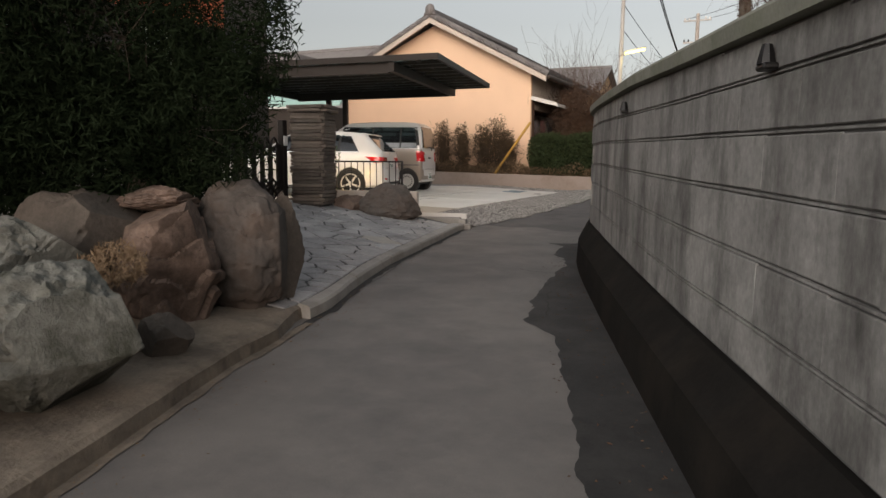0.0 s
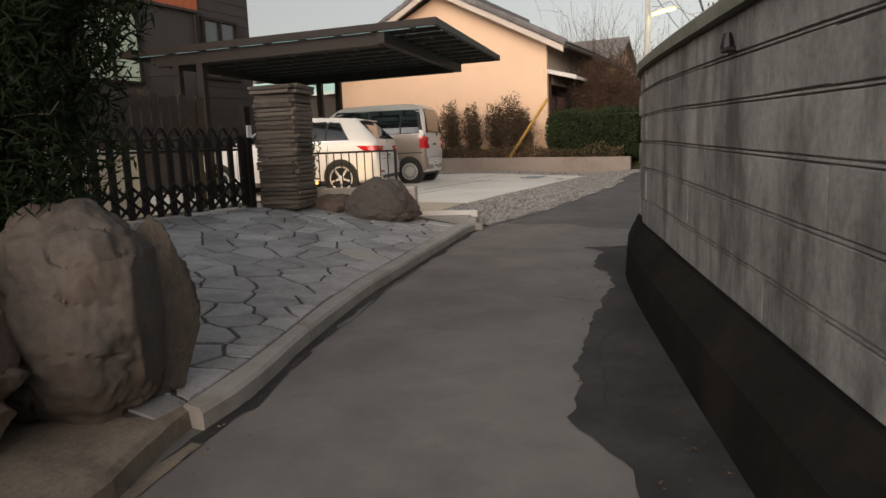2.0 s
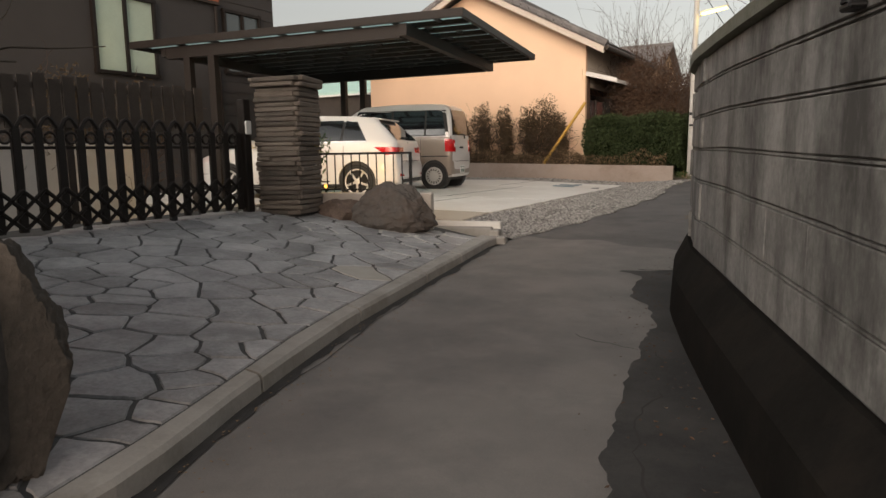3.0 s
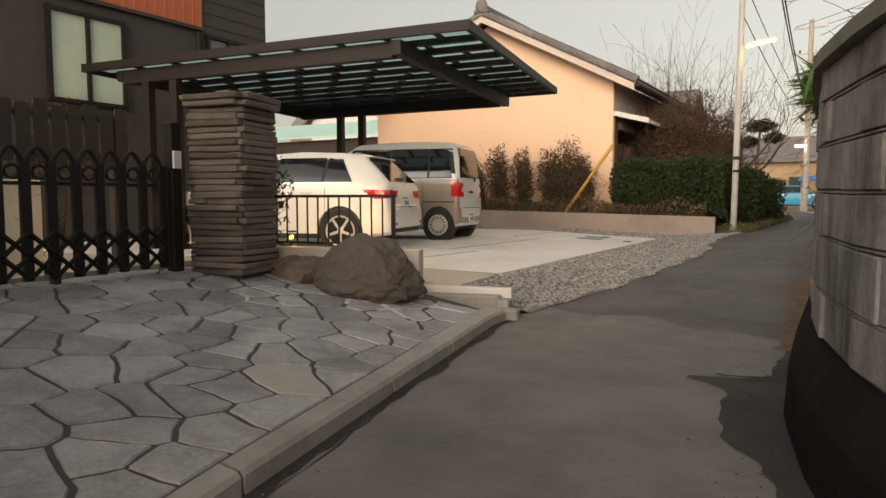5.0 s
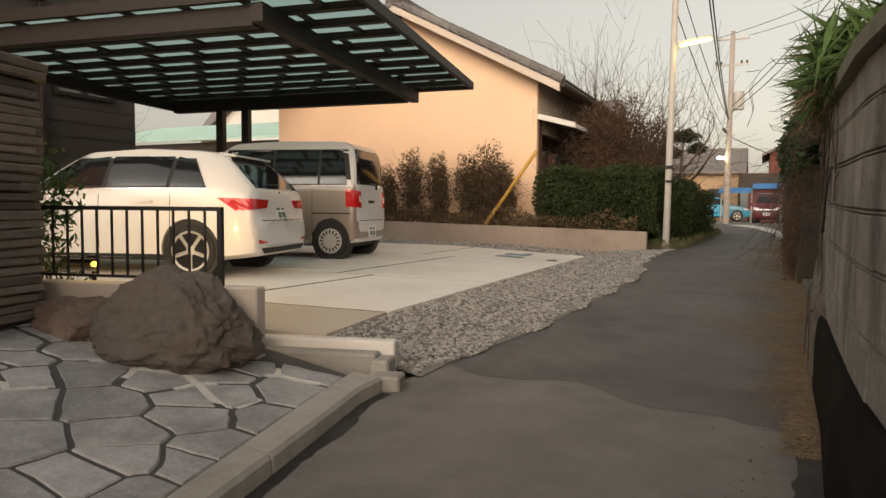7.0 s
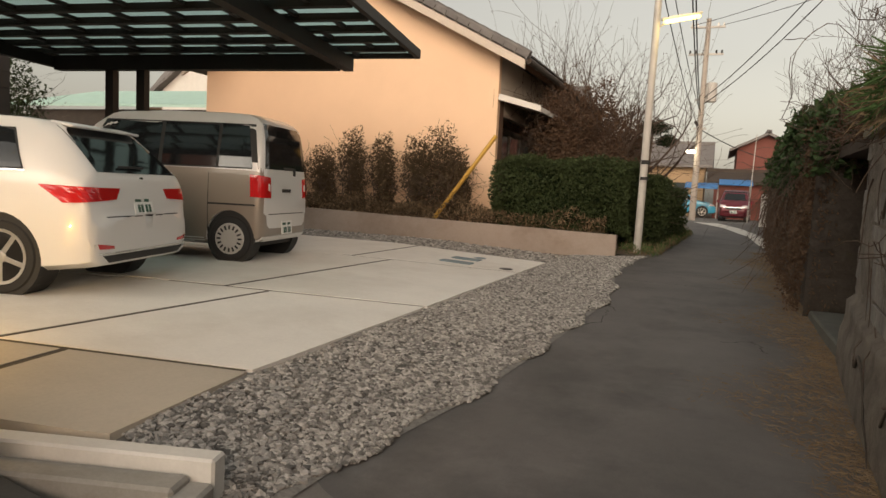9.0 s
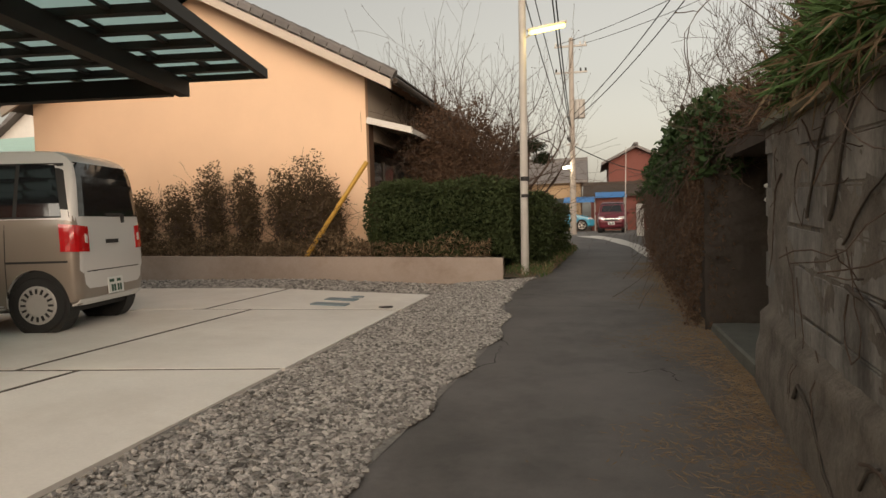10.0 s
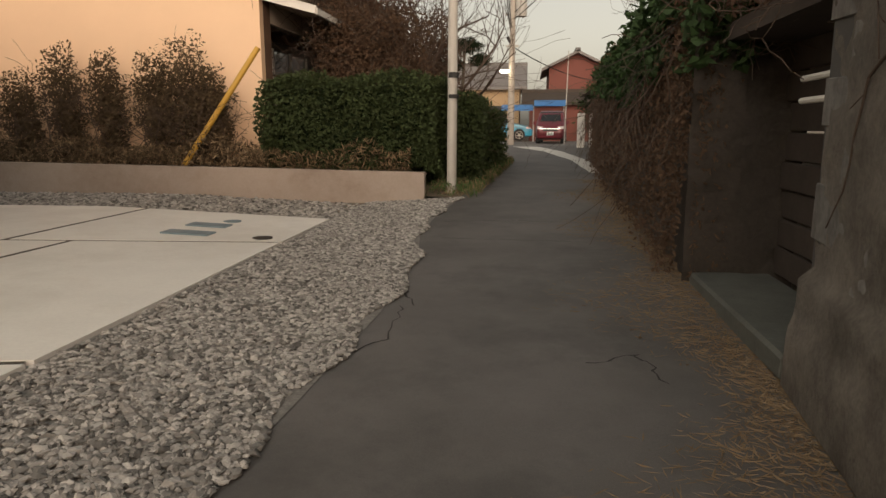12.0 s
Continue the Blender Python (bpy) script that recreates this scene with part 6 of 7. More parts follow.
shrubs = [(-8.75, 23.75, 1.95, 0.5), (-9.3, 23.7, 1.75, 0.42), (-10.15, 23.75, 1.75, 0.36), (-10.95, 23.75, 1.85, 0.42), (-11.7, 23.7, 1.5, 0.4), (-12.6, 23.75, 1.4, 0.4), (-8.35, 23.8, 1.5, 0.35)]
for k, (x, y, h, r) in enumerate(shrubs):
    s = tagged(empty("shrub", pose(x, y, 0.8)), "bronzed sparse leafy shrub against the stucco wall", "shrub", "shrubs in the bed")
    v, f = [], []
    for j in range(7):
        grow(v, f, rng, Vector((rng.uniform(-.1, .1), 0, 0)), Vector((rng.gauss(0, 0.25), rng.gauss(0, 0.2), 1)), h * 0.7, 0.012, 2, kids=3)
    raw("stem_work", v, f, TWIG, s)
    leaf_cloud("leaves", blob_points([((0, 0, h * 0.68), (r, r * 0.7, h * 0.38)), ((0.08, 0, h * 0.35), (r * 0.7, r * 0.6, h * 0.3))], 3600, 60 + k, 0.15), 0.075, 0.032, LEAF_RED, s, seed=70 + k)
cover = tagged(empty("ground_cover", pose(-9, 23.3, 0.8)), "low straw-coloured and bronze ground cover in the bed", "plants", kind="stuff")
r = np.random.default_rng(81)
n = 14000
p = np.stack([r.uniform(-14.5, -5.0, n), r.uniform(23.08, 24.2, n), np.zeros(n)], 1)
hh = 0.26 + 0.3 * (0.5 + 0.5 * np.sin(p[:, 0] * 2.1)) * (0.5 + 0.5 * np.sin(p[:, 0] * 5.3 + 1))
p[:, 2] = 0.8 + (-4.78 - p[:, 0]) * 0.016 + r.random(n) * hh
at_world(leaf_cloud("bronze_leaves", p[:8000], 0.09, 0.025, LEAF_RED, None, up=0.6, seed=82), cover)
at_world(leaf_cloud("straw_leaves", p[8000:], 0.13, 0.02, LEAF_DRY, None, up=0.6, seed=83), cover)
grass = tagged(empty("verge_grass", pose(-4.3, 24, 0.45)), "tufts of dry and green grass at the pole's foot", "grass", kind="stuff")
n = 5000
p = np.stack([r.uniform(-4.75, -3.95, n), r.uniform(22.95, 31, n), np.zeros(n)], 1)
p[:, 0] += 0.35 * (p[:, 1] - 23) / 8
p[:, 2] = 0.46 + 0.01 * (p[:, 1] - 23) + r.random(n) * 0.16
at_world(leaf_cloud("green_blades", p[:3000], 0.14, 0.014, LEAF_GREEN, None, up=1.2, seed=84), grass)
at_world(leaf_cloud("dry_blades", p[3000:], 0.14, 0.014, LEAF_DRY, None, up=1.2, seed=85), grass)
v, f = strip(steps(22.9, 46, 0.8), lambda y: -6.5, lambda y: road_left(y) + 0.02, lambda x, y: road_z(y) + 0.02 + 0.06 * min(1, max(0, road_left(y) - x)), 6, 0.04, 9)
tagged(raw("verge", v, f, EARTH), "earth verge with grass beside the lane", "ground", kind="structure")

bare_tree("bare_tree", (-5.6, 26.6, 0.7), 4.9, 0.09, 91, "bare brown garden tree behind the hedge", 2, 5, spread=0.45, lift=0.7, trunk_frac=0.3, leaves=(1, 0.03, 0.05, LEAF_BROWN))
bare_tree("bare_tree", (-6.6, 27.6, 0.7), 4.3, 0.09, 92, "bare reddish-brown garden tree behind the hedge", 2, 6, spread=0.5, lift=0.5, trunk_frac=0.3, leaves=(2, 0.05, 0.06, LEAF_BROWN))
bare_tree("bare_tree", (-6.2, 29.6, 0.7), 5.2, 0.1, 93, "tall bare tree beyond the house", 2, 6, spread=0.45, lift=0.9, trunk_frac=0.3)
bare_tree("bare_tree", (-5.0, 29.0, 0.7), 4.6, 0.08, 94, "bare tree with rising twigs behind the hedge", 2, 5, spread=0.45, lift=0.8, trunk_frac=0.3, leaves=(1, 0.03, 0.05, LEAF_BROWN))
for k, (x, y, h, r0) in enumerate([(-6.5, 25.6, 3.1, 0.75), (-5.7, 25.9, 3.3, 0.65), (-6.9, 27.0, 3.5, 0.8), (-5.3, 27.8, 2.9, 0.6)]):
    s = tagged(empty("russet_bush", pose(x, y, 0.75)), "dense russet brown bush behind the hedge", "bush", "russet bushes")
    v, f = [], []
    for j in range(12):
        grow(v, f, rng, Vector((rng.uniform(-.1, .1), 0, 0)), Vector((rng.gauss(0, 0.3), rng.gauss(0, 0.25), 1)), h * 0.8, 0.018, 2, kids=4)
    raw("stem_work", v, f, TWIG, s)
    leaf_cloud("leaves", blob_points([((0, 0, h * 0.7), (r0, r0 * 0.8, h * 0.34)), ((0.1, 0, h * 0.4), (r0 * 0.9, r0 * 0.8, h * 0.3))], 8000, 160 + k, 0.15), 0.08, 0.036, LEAF_BROWN, s, seed=170 + k)
for k, (x, y, h, r0) in enumerate([(-26.6, 26.6, 5.2, 1.3), (-29.2, 26.8, 5.6, 1.5), (-32.0, 27.2, 5.6, 1.5)]):
    s = tagged(empty("garden_bush", pose(x, y, 0.45)), "dark evergreen garden bush behind the carport", "bush", "garden bushes")
    v, f = [], []
    for j in range(8):
        grow(v, f, rng, Vector((rng.uniform(-.1, .1), 0, 0)), Vector((rng.gauss(0, 0.3), rng.gauss(0, 0.25), 1)), h * 0.75, 0.04, 2, kids=3)
    raw("stem_work", v, f, BARK, s)
    leaf_cloud("leaves", blob_points([((0, 0, h * 0.68), (r0, r0, h * 0.3)), ((0.2, 0, h * 0.35), (r0 * 1.05, r0, h * 0.3))], 5000, 260 + k, 0.3), 0.16, 0.07, LEAF_HEDGE, s, seed=270 + k)
pine = tagged(empty("cloud_pine", pose(-6.4, 44, 0.6)), "small dark cloud-pruned pine beyond the hedge", "tree")
part("trunk", rodm((0, 0, -0.1), (0.25, 0, 4.2), 0.1, 0.06), BARK, pine)
leaf_cloud("crown", blob_points([((0.3, 0, 4.3), (0.8, 0.7, 0.35)), ((0.9, 0, 3.7), (0.5, 0.5, 0.3)), ((-0.3, 0, 3.5), (0.5, 0.5, 0.3))], 4000, 95, 0.2), 0.16, 0.05, LEAF_DARK, pine, seed=96)

# ---- bank above the lane wall, ivy wall, vines ----
v, f = strip(steps(-6, 44, 0.8), lambda y: wall_face(y) + 0.14 if y < 31 else -1.2, lambda y: 14, lambda x, y: road_z(y) + 1.86 + (0.25 if y > 18.6 else 0) + 0.25 * min(1, max(0, (x - wall_face(min(y, 31)) - 0.3) / 1.5)) + 0.08 * noise.noise((x, y, 0)), 10)
tagged(raw("upper_bank", v, f, EARTH), "brown earth bank level with the wall's top", "ground", kind="structure")
# brown stone, darkened so the colour holds the shade of wall and trees
ROUGH_SHADED = mat("shaded rough brown stone", (0.04, 0.031, 0.025), 0.95, 0.5, 3, 30, 1.0, detail_dist=0.03)
SILL = mat("greenish grey concrete sill", (0.085, 0.088, 0.078), 0.8, 0.4, 4, 40, 0.6)
BOARD = mat("rotten brown boards", (0.045, 0.033, 0.026), 0.9, 0.4, 5, 50, 0.5)
v, f = [], []
ys = steps(18.55, 31, 0.25)
zs = steps(-0.1, 2.15, 0.25)
for y in ys:
    for z in zs:
        o = 0.1 * noise.fractal((y * 1.5, z * 1.5, 0), 0.9, 2, 4)
        v.append((wall_face(y) - o - 0.12 * (1 - z / 2.15), y, road_z(y) + z))
w = len(zs)
for i in range(len(ys) - 1):
    for j in range(w - 1):
        f.append((i * w + j, i * w + j + 1, (i + 1) * w + j + 1, (i + 1) * w + j))
n0 = len(v)
for y in ys:
    v.append((wall_face(y) + 0.3, y, road_z(y) + 2.12))
for i in range(len(ys) - 1):
    f.append((i * w + w - 1, n0 + i, n0 + i + 1, (i + 1) * w + w - 1))
for i in (0, len(ys) - 1):
    y = ys[i]
    k = len(v)
    v += [(wall_face(y) + 0.6, y, road_z(y) - 0.1), (wall_face(y) + 0.6, y, road_z(y) + 2.12)]
    f.append(tuple(i * w + j for j in range(w)) + (k + 1, k))
ivy_wall = tagged(raw("wall_ivy", v, f, ROUGH_SHADED, None, True), "rough brown stone retaining wall under dead vines", "wall", kind="structure")
rec = tagged(empty("wall_recess"), "dark recess in the wall closed with old boards", "wall", kind="structure")
for k in range(8):
    part("board", boxm((-1.32 + 0.012 * (k % 3), 17.5, 0.45 + k * 0.215), (0.04, 2.2, 0.2), bevel=0.008), BOARD, rec)
part("lintel", boxm((-1.55, 17.5, 2.12), (0.55, 2.25, 0.12)), BOARD, rec)
part("sill", boxm((-1.66, 17.5, 0.27), (0.6, 2.1, 0.14), bevel=0.02), SILL, rec)
v, f = [], []
xs, zs = steps(-2.02, -1.2, 0.03), steps(0.2, 2.3, 0.03)
for x in xs:
    for z in zs:
        wob = z + 0.05 * noise.noise((x * 3, z * 2, 4))
        groove = max(0.0, 1 - abs((wob / 0.21) % 1 - 0.5) / 0.14)
        v.append((x, 18.44 - 0.06 * noise.fractal((x * 2.5, z * 2.5, 6), 0.8, 2.1, 5) + 0.03 * groove * (0.5 + noise.noise((x * 4, z * 3, 9))), z))
w = len(zs)
for i in range(len(xs) - 1):
    for j in range(w - 1):
        f.append((i * w + j, (i + 1) * w + j, (i + 1) * w + j + 1, i * w + j + 1))
raw("stone_face", v, f, ROUGH_SHADED, rec, True)
pipe = tagged(part("white_pipe", rodm((-1.75, 16.55, 1.72), (-1.7, 17.2, 1.72), 0.018), WHITE_CONC), "thin white pipe crossing the recess", "pipe")
tagged(part("white_pipe", rodm((-1.75, 16.55, 1.6), (-1.7, 17.2, 1.6), 0.018), WHITE_CONC), "thin white pipe crossing the recess", "pipe")

vines = tagged(empty("dead_vines", pose(-1.9, 24, 0.5)), "brown dead creeper covering the retaining wall", "vines", kind="stuff")
r = np.random.default_rng(101)
n = 16000
yy = 18.6 + 12.4 * r.random(n) ** 1.4
zz = 2.3 * r.random(n) ** 0.8
xx = np.array([wall_face(y) for y in yy]) - 0.06 - 0.14 * (1 - zz / 2.3) - np.abs(r.normal(size=n)) * 0.07
p = np.stack([xx, yy, np.array([road_z(y) for y in yy]) + zz], 1)
e = np.stack([-1.98 + np.abs(r.normal(size=500)) * 0.12, 18.47 - np.abs(r.normal(size=500)) * 0.04, 0.3 + 2.2 * r.random(500)], 1)
p = np.concatenate([p, e])
at_world(leaf_cloud("dead_leaves", p, 0.06, 0.024, LEAF_BROWN, None, up=-0.8, seed=102), vines)
v, f = [], []
rg = random.Random(103)
for k in range(70):
    y = 18.6 + 11 * rg.random() ** 1.4
    grow(v, f, rg, Vector((wall_face(y) - 0.1, y, road_z(y) + rg.uniform(1.5, 2.2))), Vector((rg.gauss(-0.15, 0.15), rg.gauss(0, 0.5), -1)), rg.uniform(0.8, 1.8), 0.012, 1, 0.5, -0.6, 0.2, 3)
at_world(raw("dead_stems", v, f, TWIG), vines)
ivy = tagged(empty("ivy", pose(-1.9, 20, 2.2)), "clump of glossy green ivy hanging over the wall", "ivy")
blobs = [((-1.8, 18.55, 2.2), (0.3, 0.35, 0.4)), ((-1.55, 18.45, 2.35), (0.3, 0.25, 0.25)), ((-1.75, 19.2, 2.55), (0.4, 0.75, 0.32)), ((-2.0, 20.3, 2.3), (0.3, 0.8, 0.45)), ((-1.95, 21.6, 2.15), (0.3, 0.9, 0.5)), ((-1.6, 18.2, 2.5), (0.45, 0.6, 0.2)), ((-1.85, 23.3, 2.2), (0.35, 1.0, 0.4)), ((-1.7, 25.5, 2.3), (0.4, 1.4, 0.4))]
at_world(leaf_cloud("leaves", blob_points(blobs, 10000, 104, 0.4, 0.25), 0.1, 0.07, LEAF_IVY, None, up=-0.3, seed=105), ivy)
v, f = [], []
for k in range(14):
    y = rg.uniform(18.8, 22)
    grow(v, f, rg, Vector((wall_face(y) - 0.1, y, 2.4)), Vector((-0.3, rg.gauss(0, 0.4), -0.6)), rg.uniform(0.5, 1.1), 0.01, 1, 0.5, -0.4, 0.2, 2)
at_world(raw("stem_work", v, f, VINE), ivy)

# creeping stems on the block wall
creep = tagged(empty("wall_creeper", pose(-2.0, 14.5, 1.0)), "dark creeping vine stems on the concrete wall", "vines", kind="stuff")
v, f = [], []
for k in range(13):
    y = rg.uniform(12.2, 16.3)
    z = rg.uniform(0.3, 1.9)
    pts, q = [], Vector((0, y, z))
    d = Vector((0, rg.uniform(-1, 1), rg.uniform(-0.6, 0.9)))
    for j in range(9):
        q = q + d.normalized() * 0.12
        d += Vector((0, rg.gauss(0, 0.4), rg.gauss(0, 0.4)))
        q.z = min(1.95, max(0.1, q.z))
        q.y = min(16.4, q.y)
        pts.append(Vector((wall_face(q.y) - 0.025 - (foot_out(q.y) if q.z < 0.5 else 0), q.y, q.z + road_z(q.y))))
    rad = rg.uniform(0.003, 0.009)
    tube_path(v, f, pts, [rad * (1 - 0.08 * j) for j in range(9)], 5)
at_world(raw("stem_work", v, f, TWIG), creep)

# rough weathered face and thick roots on the wall's far end
rough_face = tagged(empty("wall_crust", pose(-2.1, 14.5, 0.2)), "rough brown-grey crust of stone and roots on the wall", "wall", kind="structure")
v, f = [], []
ys, zs = steps(12.3, 16.42, 0.045), steps(0.02, 1.93, 0.06)
for y in ys:
    for z in zs:
        fade = min(1, max(0, (y - 12.55 - 0.35 * noise.noise((0, z * 2.5, 7))) / 0.8))
        o = fade * (-0.012 + 0.03 * noise.fractal((y * 1.3, z * 2.2, 1), 0.6, 2.2, 5) + 0.006 * noise.noise((y * 9, z * 8, 3))) + (fade - 1) * 0.07
        if z < 0.56:
            o = max(o, 0.012 * fade + (fade - 1) * 0.07)
        foot = foot_out(y) * (1 if z < 0.3 else max(0, 1 - (z - 0.3) / 0.2)) + 0.02 * max(0, 0.5 - z)
        if z < 0.56:
            foot = max(foot, 0.032 * fade)
        v.append((wall_face(y) - 0.01 - o - foot, y, road_z(y) + z))
w = len(zs)
for i in range(len(ys) - 1):
    for j in range(w - 1):
        f.append((i * w + j, i * w + j + 1, (i + 1) * w + j + 1, (i + 1) * w + j))
CRUST = mat("rough wall crust", (0.135, 0.12, 0.104), 0.95, 0.6, 3.5, 40, 1.0, detail_dist=0.025, stain=(0.05, 0.042, 0.034), stain_scale=3, stain_amount=0.8)
at_world(raw("crust", v, f, CRUST, None, True), rough_face)
v, f = [], []
for k in range(8):
    q = Vector((0, rg.uniform(12.9, 15.6), rg.uniform(0.25, 1.5)))
    d = Vector((0, -1.0, 0.3 if k % 4 else 0.9))
    pts = []
    for j in range(11):
        q = q + d.normalized() * rg.uniform(0.09, 0.16)
        d += Vector((0, rg.gauss(-0.1, 0.3), rg.gauss(0, 0.3)))
        q.z, q.y = min(1.9, q.z), min(16.3, max(12.7, q.y))
        pts.append(Vector((wall_face(q.y) - 0.02 - 0.06 * max(0, 0.5 - q.z) - (foot_out(q.y) if q.z < 0.45 else 0), q.y, q.z + road_z(q.y))))
    rad = rg.uniform(0.006, 0.013)
    tube_path(v, f, pts, [rad * (1 - 0.07 * j) for j in range(11)], 6)
at_world(raw("roots", v, f, VINE, None, True), rough_face)

# overhanging grasses and scrub on the wall top
scrub = tagged(empty("bank_scrub", pose(-1.6, 13, 2.1)), "long drooping green grass leaves over the wall top", "grass", kind="stuff")
n = 3600
yy = r.uniform(11.8, 15.2, n)
xx = np.array([wall_face(y) for y in yy]) + r.uniform(-0.15, 1.1, n)
zz = np.array([road_z(y) for y in yy]) + 2.0 + r.random(n) * (0.25 + 0.75 * np.clip(xx - np.array([wall_face(y) for y in yy]), 0, 1))
p = np.stack([xx, yy, zz], 1)
at_world(leaf_cloud("long_leaves", p, 0.5, 0.03, LEAF_GREEN, None, up=-0.25, seed=111, out=np.array([-0.8, -0.2, -0.1])), scrub)
at_world(leaf_cloud("dry_leaves", p[:1300] + np.array([0, 0.3, -0.05]), 0.45, 0.02, LEAF_DRY, None, up=-0.4, seed=112, out=np.array([-0.7, 0, -0.2])), scrub)
dead = tagged(empty("dead_brush", pose(-1.5, 16.5, 2.1)), "tangle of brown dead brush along the bank's edge", "brush", kind="stuff")
v, f = [], []
for k in range(60):
    y = rg.uniform(13.5, 19)
    grow(v, f, rg, Vector((wall_face(y) + rg.uniform(0.1, 0.7), y, road_z(y) + 1.95)), Vector((rg.gauss(-0.4, 0.4), rg.gauss(0, 0.5), rg.uniform(0.0, 0.9))), rg.uniform(0.5, 1.0), 0.008, 2, 0.6, -0.1, 0.35, 3)
at_world(raw("inner_mass", v, f, TWIG), dead)
n = 5000
yy = r.uniform(13.5, 19.5, n)
p = np.stack([np.array([wall_face(y) for y in yy]) + r.uniform(-0.12, 0.8, n), yy, np.array([road_z(y) for y in yy]) + 1.95 + r.random(n) * 0.45], 1)
at_world(leaf_cloud("dead_leaves", p, 0.1, 0.025, LEAF_BROWN, None, seed=113), dead)
for k, (x, y, h, sd) in enumerate([(-0.6, 21.5, 2.6, 121), (-0.3, 24.5, 2.4, 122), (-0.4, 28.0, 2.6, 123)]):
    bare_tree("bare_bush", (x, y, 2.3), h, 0.04, sd, "pale bare bush with fine twigs on the bank", 3, 5, spread=0.6, lift=0.6, trunk_frac=0.2)
big = bare_tree("roadside_tree", (-0.55, 19.8, 2.2), 9.0, 0.17, 131, "tall ivy-clad tree with bare branches on the bank", 3, 6, spread=0.75, lift=0.1, trunk_frac=0.7)
leaf_cloud("trunk_ivy", blob_points([((0, 0, 1.6), (0.24, 0.24, 1.8)), ((0, 0, 4.2), (0.2, 0.2, 1.6))], 2200, 132, 0.7), 0.08, 0.05, LEAF_BROWN, big, seed=133)
bare_tree("roadside_tree", (0.3, 15.5, 2.1), 5.5, 0.09, 134, "bare branching tree above the wall", 3, 6, spread=0.8, lift=0.1, trunk_frac=0.4)

# leaf litter along the wall's foot
litter = tagged(empty("leaf_litter", pose(-2.2, 17, 0.2)), "brown pine needles and dead leaves along the lane's edge", "leaf litter", kind="stuff")
n = 15000
yy = r.uniform(11.5, 26, n)
wid = 0.16 + 0.62 * np.clip((yy - 12) / 3, 0, 1) * (0.6 + 0.4 * np.sin(yy * 2.2))
xx = np.array([wall_face(y) - foot_out(y) for y in yy]) - np.abs(r.normal(size=n)) * wid * 0.55
p = np.stack([xx, yy, np.array([road_z(y) for y in yy]) + 0.008 + r.random(n) * 0.02], 1)
lit = leaf_cloud("needles", p, 0.1, 0.01, LEAF_DRY, None, seed=141)
for q in lit.data.vertices:
    base = road_z(q.co.y) + 0.006
    q.co.z = base + (q.co.z - base) * 0.22 if q.co.z > base else base + 0.002
at_world(lit, litter)

# dead leaves and crumbs lying on the near lane
crumbs = tagged(empty("lane_debris", pose(-1, 5, 0)), "dead leaves and grit along the dark edge of the lane", "leaf litter", kind="stuff")
n = 420
yy = r.uniform(0.5, 12, n)
xx = np.array([wall_face(y) - foot_out(y) for y in yy]) - 0.02 - np.abs(r.normal(size=n)) * 0.22
p = np.stack([xx, yy, np.array([road_z(y) for y in yy]) + 0.012], 1)
lit = leaf_cloud("dead_leaves", p, 0.03, 0.016, LEAF_BROWN, None, seed=145)
n = 500
yy = r.uniform(-1, 11.5, n)
xx = np.array([road_left(y) for y in yy]) + 0.04 + np.abs(r.normal(size=n)) * 0.14
p = np.stack([xx, yy, np.array([road_z(y) for y in yy]) + 0.01], 1)
lit2 = leaf_cloud("grit", p, 0.022, 0.014, LEAF_DRY, None, seed=146)
for ob in (lit, lit2):
    for q in ob.data.vertices:
        q.co.z = road_z(q.co.y) + 0.008 + max(0, q.co.z - road_z(q.co.y) - 0.008) * 0.4
    at_world(ob, crumbs)

# drain covers in the slab
for x0, x1, y0, y1 in ((-6.95, -6.45, 19.5, 19.72), (-6.95, -6.5, 20.02, 20.24)):
    bm = boxm(((x0 + x1) / 2, (y0 + y1) / 2, slab_z((x0 + x1) / 2, y0) + 0.006), (x1 - x0, y1 - y0, 0.02), bevel=0.004)
    for p in bm.verts:
        p.co.z += slab_z(p.co.x, p.co.y) - slab_z((x0 + x1) / 2, y0)
    tagged(part("drain_cover", bm, COVER), "blue-grey rectangular drain cover in the slab", "drain cover", "drain covers")
for x, y in ((-6.62, 20.5), (-5.9, 19.6)):
    tagged(part("round_drain_cover", rodm((x, y, slab_z(x, y) - 0.01), (x, y, slab_z(x, y) + 0.008), 0.1, seg=16), BLACK if y < 20 else COVER), "small round drain cap in the slab", "drain cover", "drain caps")

# cracks in the lane
def crack(points, width, seed):
    rg = random.Random(seed)
    bm = bmesh.new()
    left, right = [], []
    pts = [Vector(p) for p in points]
    line = []
    for a, b in zip(pts, pts[1:]):
        for k in range(8):
            line.append(a.lerp(b, k / 8) + Vector((rg.gauss(0, 0.018), rg.gauss(0, 0.018))))
    line.append(pts[-1])
    for i, p in enumerate(line):
        d = (line[min(i + 1, len(line) - 1)] - line[max(0, i - 1)]).normalized()
        n = Vector((-d.y, d.x)) * width * 0.5 * rg.uniform(0.3, 1.2)
        for lst, s in ((left, 1), (right, -1)):
            q = p + n * s
            lst.append(bm.verts.new((q.x, q.y, road_z(q.y) + 0.006)))
    for i in range(len(line) - 1):
        bm.faces.new((left[i], left[i + 1], right[i + 1], right[i]))
    bmesh.ops.recalc_face_normals(bm, faces=bm.faces)
    for fc in bm.faces:
        if fc.normal.z < 0:
            fc.normal_flip()
    part("crack", bm, TAR_CRACK, road)


